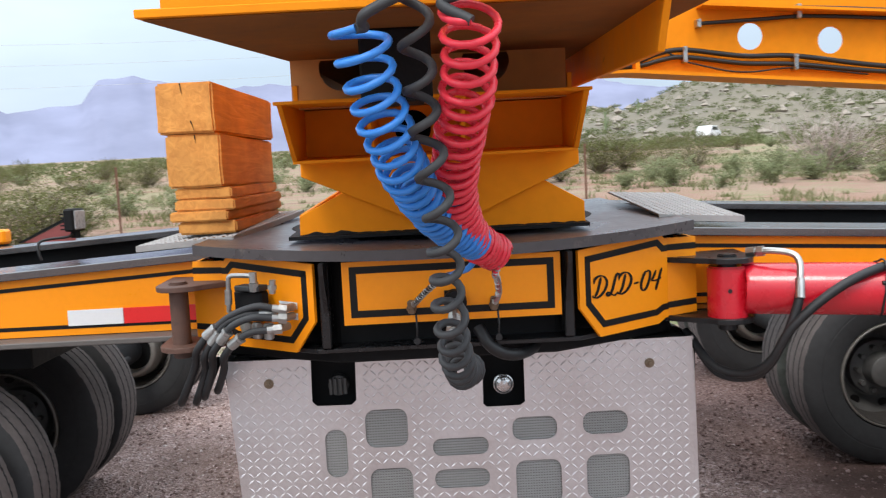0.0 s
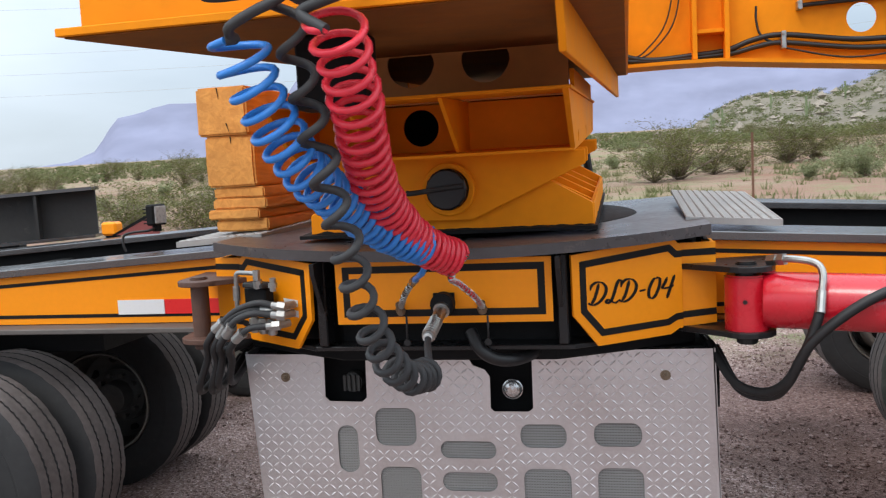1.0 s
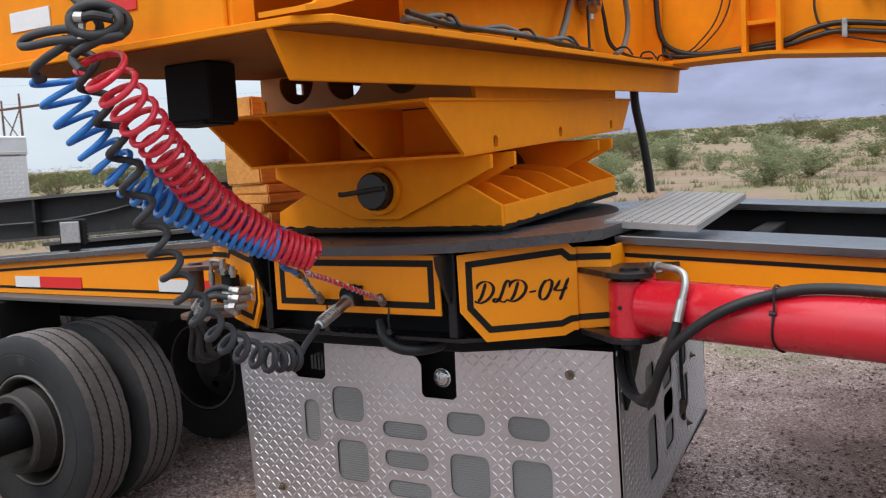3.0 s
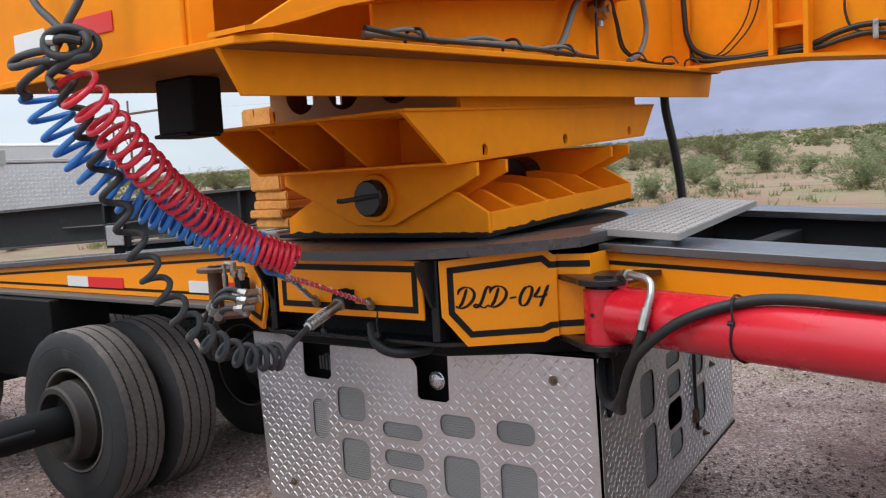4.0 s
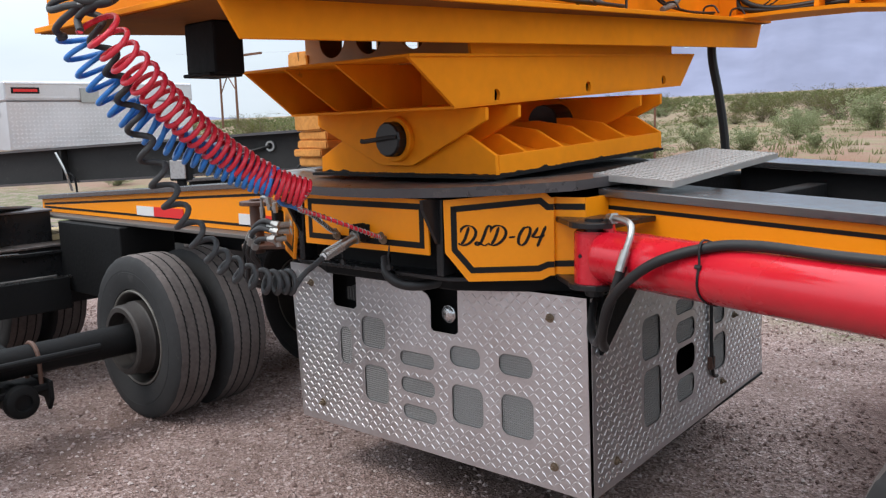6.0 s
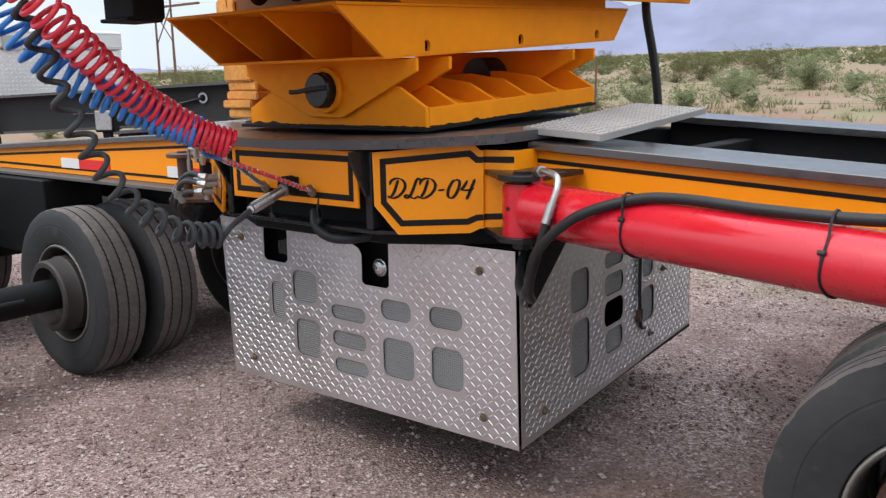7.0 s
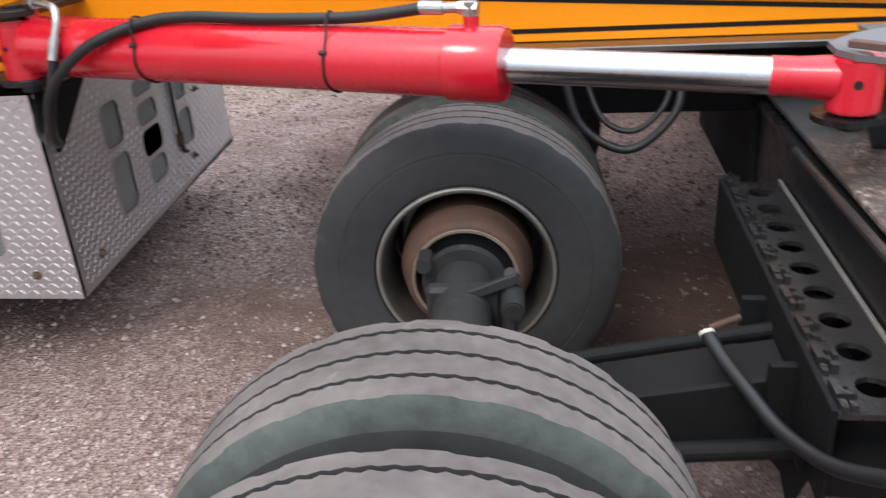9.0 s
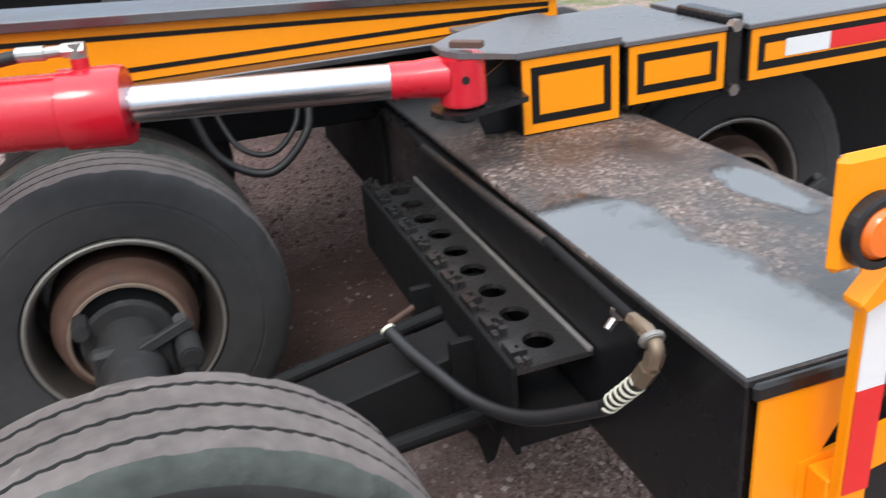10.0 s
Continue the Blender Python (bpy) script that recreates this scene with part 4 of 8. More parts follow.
for x, z, h in ((1.37, 2.178, 0.045), (1.99, 2.108, 0.045), (2.62, 2.03, 0.045), (1.45, 2.345, 0.022), (2.01, 2.385, 0.04)):
    bm = box((x - 0.013, cy - 0.022, z - h), (x + 0.013, cy + 0.03, z + h), 0.003)
    add_rod(bm, (x, cy - 0.02, z - h * 0.7), (x, cy - 0.032, z - h * 0.7), 0.008, 8)
    add_rod(bm, (x, cy - 0.02, z + h * 0.7), (x, cy - 0.032, z + h * 0.7), 0.008, 8)
    part("cable_clip", bm, STEEL, upper, "zinc cable clip")
wx = 0.515
GREYCABLE = surface("grey_cable_sleeve", (0.16, 0.155, 0.14), 0.6, tint=0.2, grain=80, bump=0.001)
led = lambda y: up(1.970, y)
cable("ledge_cable", [(wx, -0.72, led(-0.72) + 0.02), (wx, -0.45, led(-0.45) + 0.02), (wx + 0.02, -0.2, led(-0.2) + 0.02), (wx, 0.1, led(0.1) + 0.03), (wx, 0.35, led(0.35) + 0.018), (wx - 0.01, 0.55, led(0.55) + 0.015)], 0.009, GREYCABLE)
cable("ledge_cable", [(wx - 0.02, -0.70, led(-0.7) + 0.012), (wx, -0.52, led(-0.52) + 0.045), (wx - 0.02, -0.33, led(-0.33) + 0.02), (wx + 0.01, -0.12, led(-0.12) + 0.042), (wx - 0.01, 0.18, led(0.18) + 0.02), (wx + 0.01, 0.42, led(0.42) + 0.04), (wx, 0.62, led(0.62) + 0.012)], 0.007, GREYCABLE)
cable("ledge_cable", [(wx + 0.03, -0.75, led(-0.75) + 0.03), (wx + 0.03, -0.5, led(-0.5) + 0.015), (wx + 0.04, -0.1, led(-0.1) + 0.014), (wx + 0.03, 0.3, led(0.3) + 0.014), (wx, 0.75, led(0.75) + 0.012)], 0.008)
cable("ledge_cable", [(wx - 0.03, 0.45, led(0.45) + 0.02), (wx - 0.04, 0.55, led(0.55) + 0.10), (wx - 0.045, 0.66, 2.27), (wx - 0.04, 0.80, 2.36)], 0.014, GREYCABLE)
cable("ledge_cable", [(wx - 0.02, 1.12, led(1.12) + 0.015), (wx - 0.03, 1.28, led(1.28) + 0.06), (wx - 0.03, 1.36, 2.25), (wx - 0.03, 1.30, 2.42), (wx - 0.03, 1.22, 2.6)], 0.013, GREYCABLE)
cable("ledge_cable", [(wx - 0.05, 0.86, 2.33), (wx - 0.05, 0.86, 2.22), (wx - 0.045, 0.85, 2.10), (wx - 0.04, 0.84, led(0.84) + 0.01)], 0.006)
cable("ledge_cable", [(wx - 0.05, 0.98, 2.40), (wx - 0.05, 1.06, 2.25), (wx - 0.045, 1.12, 2.13), (wx - 0.02, 1.3, led(1.3) + 0.02), (wx, 1.6, led(1.6) + 0.012)], 0.006)
cable("ledge_cable", [(wx - 0.05, 0.99, 2.40), (wx - 0.05, 1.08, 2.25), (wx - 0.045, 1.16, 2.13), (wx - 0.0, 1.35, led(1.35) + 0.012), (wx + 0.03, 1.55, led(1.55) + 0.012)], 0.005)
for y in (-0.5, 0.05, 0.45, 1.15, 1.55, 1.86):
    part("tie_loop", tube([(wx - 0.03, y, led(y)), (wx - 0.02, y, led(y) + 0.04), (wx + 0.02, y + 0.01, led(y) + 0.045), (wx + 0.05, y, led(y) + 0.01)], 0.005, 6, 4), HOSE, upper)
valve = rod((0.40, 0.93, 2.285), (0.49, 0.93, 2.285), 0.046, 20, 0.006)
add_rod(valve, (0.45, 0.93, 2.285), (0.45, 0.93, 2.215), 0.018, 10)
add_rod(valve, (0.45, 0.93, 2.285), (0.45, 0.85, 2.275), 0.02, 10)
add_rod(valve, (0.49, 0.93, 2.285), (0.50, 0.93, 2.285), 0.018, 6)
bmesh.ops.recalc_face_normals(valve, faces=valve.faces)
part("relay_valve", valve, STEEL, upper, "round aluminium relay valve")
part("down_hose", tube([(0.30, 2.05, 2.02), (0.305, 2.06, 1.9), (0.33, 2.09, 1.72), (0.35, 2.11, 1.55), (0.36, 2.12, 1.42)], 0.024, 10, 6), HOSE, upper, "black hose hanging to the deck")

# ---- timber stacked on the deck ----
def wood(name, color, dark):
    m = bpy.data.materials.new(name)
    m.use_nodes = True
    n, l = m.node_tree.nodes, m.node_tree.links
    b = n["Principled BSDF"]
    co = n.new("ShaderNodeTexCoord")
    mp = n.new("ShaderNodeMapping")
    mp.inputs["Scale"].default_value = (9, 0.8, 9)
    nz = n.new("ShaderNodeTexNoise")
    nz.inputs["Scale"].default_value, nz.inputs["Detail"].default_value, nz.inputs["Distortion"].default_value = 4, 8, 1.2
    cr = n.new("ShaderNodeValToRGB")
    cr.color_ramp.elements[0].position, cr.color_ramp.elements[1].position = 0.36, 0.66
    cr.color_ramp.elements[0].color, cr.color_ramp.elements[1].color = (*dark, 1), (*color, 1)
    st = n.new("ShaderNodeTexNoise")
    st.inputs["Scale"].default_value, st.inputs["Detail"].default_value = 5, 4
    mx = n.new("ShaderNodeMix")
    mx.data_type, mx.blend_type = "RGBA", "MULTIPLY"
    rr = n.new("ShaderNodeMapRange")
    rr.inputs["From Min"].default_value, rr.inputs["From Max"].default_value = 0.3, 0.7
    rr.inputs["To Min"].default_value, rr.inputs["To Max"].default_value = 0.80, 1.1
    bp = n.new("ShaderNodeBump")
    bp.inputs["Strength"].default_value, bp.inputs["Distance"].default_value = 0.7, 0.004
    l.new(co.outputs["Object"], mp.inputs["Vector"])
    l.new(mp.outputs["Vector"], nz.inputs["Vector"])
    l.new(co.outputs["Object"], st.inputs["Vector"])
    l.new(nz.outputs["Fac"], cr.inputs["Fac"])
    l.new(st.outputs["Fac"], rr.inputs["Value"])
    mx.inputs["Factor"].default_value = 1
    l.new(cr.outputs["Color"], mx.inputs["A"])
    l.new(rr.outputs[0], mx.inputs["B"])
    l.new(mx.outputs["Result"], b.inputs["Base Color"])
    l.new(nz.outputs["Fac"], bp.inputs["Height"])
    l.new(bp.outputs["Normal"], b.inputs["Normal"])
    b.inputs["Roughness"].default_value = 0.8
    return m


WOOD = wood("painted_orange_timber", (0.76, 0.355, 0.082), (0.63, 0.270, 0.058))


def timber(x0, x1, z0, z1, y0, length, turn, label, group, crack=0.0):
    """A sawn baulk with worn edges and drying cracks in its end."""
    m = Matrix.Translation(((x0 + x1) / 2, y0, z0)) @ Matrix.Rotation(radians(turn), 4, "Z")
    hw, h = (x1 - x0) / 2, z1 - z0
    bm = bmesh.new()
    bmesh.ops.create_grid(bm, x_segments=1, y_segments=1, size=1)
    bm.clear()
    add_box(bm, (-hw, 0, 0), (hw, length, h))
    bmesh.ops.recalc_face_normals(bm, faces=bm.faces)
    bmesh.ops.subdivide_edges(bm, edges=bm.edges[:], cuts=3, use_grid_fill=True)
    bmesh.ops.bevel(bm, geom=[e for e in bm.edges if len(e.link_faces) == 2 and e.calc_face_angle(0) > 1], offset=min(0.008, h * 0.15), segments=2, affect="EDGES")
    for v in bm.verts:
        v.co += 0.0035 * noise.noise_vector(v.co * 9 + Vector((x0 * 7, z0 * 31, 0)))
        v.co = m @ v.co
    ob = single("timber", bm, WOOD, label, "timber", group)
    if crack:
        for cx, cz, a, ln in (((-0.01, 0.99, 0.12, 0.045), (0.02, 0.25, 0.3, 0.04)) if crack == 1 else ((0.01, 0.99, 0.05, 0.03),)):
            c = Vector((cx, -0.0045, h * cz))
            d = Vector((math.sin(a), 0, -math.cos(a)))
            w = Vector((math.cos(a), 0, math.sin(a))) * 0.0022
            bm = bmesh.new()
            add_prism(bm, [m @ (c - w), m @ (c + w), m @ (c + d * ln)], (0, 0.002, 0))
            ob2 = part("crack", bm, DECAL)
            ob2.parent = ob
            ob2.data.transform(Matrix.Translation(-ob.location))
    return ob


G = "timber stack on the dolly"
TY = 0.235
timber(-1.015, -0.800, 1.418, 1.464, TY, 1.0, 1.5, "flat orange stained plank at the bottom of the stack", G)
timber(-1.040, -0.826, 1.465, 1.503, TY - 0.015, 1.0, -1.0, "flat orange stained plank pushed forward in the stack", G)
timber(-1.022, -0.800, 1.504, 1.545, TY, 1.0, 0.5, "flat orange stained plank in the stack", G)
timber(-1.020, -0.812, 1.546, 1.588, TY + 0.01, 1.0, 1.0, "flat orange stained plank in the stack", G)
timber(-1.040, -0.838, 1.590, 1.785, TY, 1.0, 0.0, "square orange stained timber baulk with cracked end", G, 2)
timber(-1.062, -0.850, 1.788, 1.972, TY - 0.01, 0.95, -2.0, "square orange stained timber baulk on top of the stack", G, 1)

# ---- steering cylinder ----
RODSTEEL = surface("honed_chrome_rod", (0.58, 0.58, 0.60), 0.20, 1.0, tint=0.12, grain=120, bump=0.0004, rough_var=0.08)
A = Vector((0.90, -0.10, 1.168))
E_ = Vector((3.13, -0.55, 1.112))
dirc = (E_ - A).normalized()
cyl = thing("hydraulic_cylinder", A, "glossy red hydraulic steering cylinder with a chrome rod", "hydraulic cylinder")
smooth(part("barrel", lathe([(0.05, 0.0), (0.05, 0.082), (0.06, 0.086), (1.345, 0.086), (1.350, 0.094), (1.48, 0.094), (1.49, 0.089), (1.49, 0.0)], A, dirc, 48), RED, cyl, "glossy red barrel"))
smooth(part("clevis", rod(A + Vector((0, 0, -0.098)), A + Vector((0, 0, 0.078)), 0.066, 32, 0.006), RED, cyl))
smooth(part("piston_rod", rod(A + dirc * 1.48, A + dirc * 2.12, 0.043, 36), RODSTEEL, cyl, "bright chrome piston rod"))
smooth(part("rod_neck", lathe([(2.10, 0.0), (2.10, 0.045), (2.16, 0.045), (2.24, 0.052), (2.24, 0.0)], A, dirc, 28), RED, cyl))
smooth(part("rod_eye", rod(E_ + Vector((0, 0, -0.070)), E_ + Vector((0, 0, 0.052)), 0.058, 32, 0.006), RED, cyl))
side_n = dirc.cross(Z).normalized()
part("grease_hole", rod(E_ + side_n * 0.05, E_ + side_n * 0.0595, 0.010, 12), BLACK, cyl)
part("grease_hole", rod(A + side_n * 0.058, A + side_n * 0.0675, 0.007, 12), BLACK, cyl)
for s, lie in ((0.465, 0.92), (1.035, 1.42)):
    c = A + dirc * s
    bm = bmesh.new()
    pts = []
    for k in range(49):
        t = 2 * math.pi * k / 48
        ring_r = 0.0875 + 0.036 * max(0.0, math.cos(t - lie)) ** 16
        pts.append(c + ring_r * (math.cos(t) * side_n + math.sin(t) * Z) + dirc * 0.004 * math.sin(3 * t))
    add_tube(bm, pts, 0.0035, 6)
    knot = c + 0.089 * (math.cos(0.35) * side_n + math.sin(0.35) * Z)
    add_rod(bm, knot - dirc * 0.009, knot + dirc * 0.009, 0.0065, 8)
    add_rod(bm, knot, knot + side_n * 0.006 - Z * 0.030, 0.0028, 6)
    bmesh.ops.recalc_face_normals(bm, faces=bm.faces)
    part("cable_tie", bm, HOSE, cyl, "black cable tie")


def fitting(pts, parent, r=0.011, name="elbow_fitting"):
    bm = tube(pts, r, 10, 6)
    a, b = Vector(pts[-2]), Vector(pts[-1])
    d = (b - a).normalized()
    add_rod(bm, b - d * 0.02, b + d * 0.045, r * 1.35, 12)
    a0, b0 = Vector(pts[0]), Vector(pts[1])
    d0 = (b0 - a0).normalized()
    add_rod(bm, a0 - d0 * 0.006, a0 + d0 * 0.022, r * 1.7, 6)
    add_rod(bm, a0 + d0 * 0.03, a0 + d0 * 0.05, r * 1.7, 6)
    bmesh.ops.recalc_face_normals(bm, faces=bm.faces)
    return part(name, bm, STEEL, parent, "zinc plated hose fitting")


port1 = A + dirc * 0.065 + Z * 0.085
part("port", rod(port1 - Z * 0.01, port1 + Z * 0.022, 0.020, 16, 0.003), RED, cyl)
fitting([port1 + Vector((0.004, -0.004, 0.036)), port1 + Vector((0.05, -0.045, 0.044)), (1.078, -0.190, 1.286), (1.096, -0.212, 1.255), (1.086, -0.236, 1.19)], cyl)
smooth(part("hose", tube([(1.084, -0.240, 1.165), (1.068, -0.246, 1.11), (1.03, -0.238, 1.01), (0.985, -0.205, 0.925), (0.93, -0.14, 0.885), (0.86, -0.06, 0.90), (0.80, 0.06, 1.0)], 0.0148, 12, 10), HOSE, cyl, "black rubber hydraulic hose"), 60)
port2 = A + dirc * 1.405 + Z * 0.09
part("port", rod(port2 - Z * 0.01, port2 + Z * 0.03, 0.020, 16, 0.003), RED, cyl)
hb = bmesh.new()
add_rod(hb, port2 + Z * 0.025, port2 + Z * 0.06, 0.020, 6)
add_rod(hb, port2 + Z * 0.045 + dirc * 0.018, port2 + Z * 0.045 - dirc * 0.03, 0.018, 6)
add_rod(hb, port2 + Z * 0.045 - dirc * 0.03, port2 + Z * 0.043 - dirc * 0.07, 0.013, 12)
add_rod(hb, port2 + Z * 0.043 - dirc * 0.07, port2 + Z * 0.043 - dirc * 0.13, 0.017, 14)
bmesh.ops.recalc_face_normals(hb, faces=hb.faces)
part("elbow_fitting", hb, STEEL, cyl, "zinc plated hose fitting")
hs = port2 + Z * 0.042 - dirc * 0.12
smooth(part("hose", tube([hs, A + dirc * 1.10 + Z * 0.108 - Vector((0, 0.012, 0)), A + dirc * 0.85 + Z * 0.100 - Vector((0, 0.022, 0)), A + dirc * 0.6 + Z * 0.100 - Vector((0, 0.028, 0)), A + dirc * 0.46 + Z * 0.082 - Vector((0, 0.062, 0)), A + dirc * 0.30 + Vector((0, -0.115, 0.02)),
                          A + dirc * 0.16 + Vector((0, -0.125, -0.10)), (0.995, -0.21, 0.93), (0.955, -0.13, 0.87), (0.88, -0.03, 0.87), (0.82, 0.08, 0.98)], 0.0152, 12, 10), HOSE, cyl, "black rubber hydraulic hose"), 60)

# ---- wheels ----
RT = 0.470
HUBDARK = surface("dark_painted_wheel_disc", (0.12, 0.117, 0.113), 0.5, 0.2, tint=0.3, grain=40, wear=0.3, wear_color=(0.09, 0.075, 0.06), bump=0.003)
TW = 0.262


def tyre_mesh(c, d, seed, twin=0):
    """A worn highway tyre: rounded shoulders, three scalloped grooves cut into the tread, raised sidewall rings."""
    h = TW / 2
    prof = [(-h * 0.62, 0.266), (-h * 0.86, 0.280), (-h * 0.98, 0.325), (-h, 0.375), (-h * 0.985, 0.376), (-h * 0.985, 0.383), (-h * 0.995, 0.385), (-h * 0.97, 0.420), (-h * 0.92, 0.440), (-h * 0.86, 0.457), (-h * 0.80, RT - 0.006)]
    gr = [-0.48, 0.0, 0.48]
    for g in gr:
        x = g * h
        prof += [(x - 0.0042, RT - 0.001), (x - 0.0028, RT - 0.012), (x + 0.0028, RT - 0.012), (x + 0.0042, RT - 0.001)]
    half = prof[:11]
    prof = half + prof[11:] + [(-a, b) for a, b in half[::-1]]
    bm = bmesh.new()
    dd, u, v = axes(d)
    n = 288
    rings = []
    inner = range(11, len(prof) - 11)
    for i, (s, r) in enumerate(prof):
        ring = []
        for k in range(n):
            t = 2 * math.pi * k / n
            zz = 0.0
            if i in inner:
                zz = (-0.0016, 0.0, 0.0016)[k % 3] + ((0.0, 0.0036, 0.0)[k % 3] if (i - 11) % 4 > 1 else 0.0)
            chip = 0.0032 if i in (9, 10, len(prof) - 10, len(prof) - 11) and (k // 2 * 37 + i // 14) % 13 < 4 else 0.0
            ring.append(bm.verts.new(Vector(c) + (s + zz) * dd + (r - chip) * (math.cos(t) * u + math.sin(t) * v)))
        rings.append(ring)
    for p, q in zip(rings, rings[1:]):
        for k in range(n):
            f = bm.faces.new((p[k], p[(k + 1) % n], q[(k + 1) % n], q[k]))
            if p is rings[10] or q is rings[-11] or (p in rings[11:-12] and rings.index(p) % 4 == 2):
                f.material_index = 1
            elif twin and any(w is rings[j if twin < 0 else -1 - j] for w in (q,) for j in (7, 8, 9, 10)):
                f.material_index = 2
    for k in range(n):
        bm.faces.new((rings[-1][k], rings[-1][(k + 1) % n], rings[0][(k + 1) % n], rings[0][k]))
    bmesh.ops.recalc_face_normals(bm, faces=bm.faces)
    return bm


def flatten(bm, z):
    for w in bm.verts:
        if w.co.z < z:
            w.co.z = z
    return bm


def dual_wheel(x, y_in, out, parent, drum_material=None):
    """Two tyres on one hub. y_in: the inner sidewall; out: +1 or -1 towards the hub face."""
    d = Vector((0, out, 0))
    c1, c2 = Vector((x, y_in + out * 0.131, RT - 0.006)), Vector((x, y_in + out * 0.460, RT - 0.006))
    for c, flip in ((c1, -1), (c2, 1)):
        wheel = part("tyre", flatten(tyre_mesh(c, d, x, -flip), 0.0), RUBBER, parent, "worn black rubber tyre")
        wheel.data.materials.append(TREADRUB)
        wheel.data.materials.append(SIDEDUST if x > 0 else RUBBER)
        # tyres on the right take the slightly lighter rubber
        if x > 0:
            wheel.data.materials[0] = GREYRUBBER
        smooth(wheel, 28)
        # flanged rim, its lip facing away from the twin
        f = d * flip
        prof = [(0.110, 0.262), (0.112, 0.258), (0.104, 0.252), (0.07, 0.247), (0.02, 0.241), (-0.10, 0.237), (-0.112, 0.256), (-0.108, 0.264), (-0.09, 0.266), (0.0, 0.258), (0.09, 0.266)]
        smooth(part("rim", lathe(prof, c, f, 56, closed=True), RIM, wheel, "grimy dark steel rim"), 40)
        smooth(part("rim_lip", lathe([(0.088, 0.273), (0.108, 0.273), (0.114, 0.271), (0.116, 0.267), (0.114, 0.262), (0.108, 0.260), (0.088, 0.260)], c, f, 64, closed=True), RIMLIP, wheel, "worn pale rim lip"), 40)
    # brake drum and spider on the inner side
    if drum_material is DRUMGREY:
        profile, at = [(-0.03, 0.160), (-0.03, 0.186), (-0.02, 0.196), (0.05, 0.199), (0.06, 0.208), (0.20, 0.208), (0.25, 0.19), (0.27, 0.10), (0.27, 0.06), (0.06, 0.06), (0.05, 0.150)], -0.035
    else:
        profile, at = [(-0.030, 0.150), (-0.030, 0.166), (-0.022, 0.176), (0.0, 0.184), (0.05, 0.190), (0.06, 0.200), (0.20, 0.206), (0.25, 0.19), (0.27, 0.10), (0.27, 0.06), (0.06, 0.06), (0.05, 0.140)], 0.008
    smooth(part("brake_drum", lathe(profile, Vector((x, y_in + out * at, RT - 0.006)), d, 48, closed=True), drum_material or DRUM, parent, "grimy grey brake drum" if drum_material else "rust brown brake drum"), 40)
    if drum_material is None:
        smooth(part("lining_edge", lathe([(-0.025, 0.150), (-0.026, 0.158), (-0.020, 0.161), (0.01, 0.150)], Vector((x, y_in, RT - 0.006)), d, 48, closed=True), LINING, parent, "pale worn brake lining edge"), 40)
    part("dust_shield", lathe([(0.038, 0.0), (0.038, 0.146), (0.055, 0.146), (0.055, 0.0)], Vector((x, y_in + out * (-0.030 if drum_material is None else 0.02), RT - 0.006)), d, 36), MATTE, parent)
    # hub and disc on the outer face
    disc = lathe([(0.40, 0.250), (0.405, 0.243), (0.36, 0.20), (0.345, 0.165), (0.35, 0.15), (0.40, 0.145), (0.42, 0.09), (0.50, 0.082), (0.505, 0.075), (0.505, 0.0), (0.33, 0.0), (0.33, 0.15), (0.335, 0.2), (0.385, 0.250)], Vector((x, y_in, RT - 0.006)), d, 40, closed=True)
    hub = part("wheel_disc", disc, HUBDARK, parent, "grey steel wheel disc with hand holes")
    smooth(hub, 40)
    for k in range(8):
        t = 2 * math.pi * (k + 0.3) / 8
        p = Vector((x + 0.205 * math.cos(t), y_in + out * 0.362, RT - 0.006 + 0.205 * math.sin(t)))
        part("hand_hole", rod(p, p + d * 0.012, 0.026, 14), DECAL, hub)
    for k in range(10):
        t = 2 * math.pi * k / 10
        p = Vector((x + 0.118 * math.cos(t), y_in + out * 0.41, RT - 0.006 + 0.118 * math.sin(t)))
        part("wheel_nut", rod(p, p + d * 0.035, 0.014, 6), HUBDARK, hub)


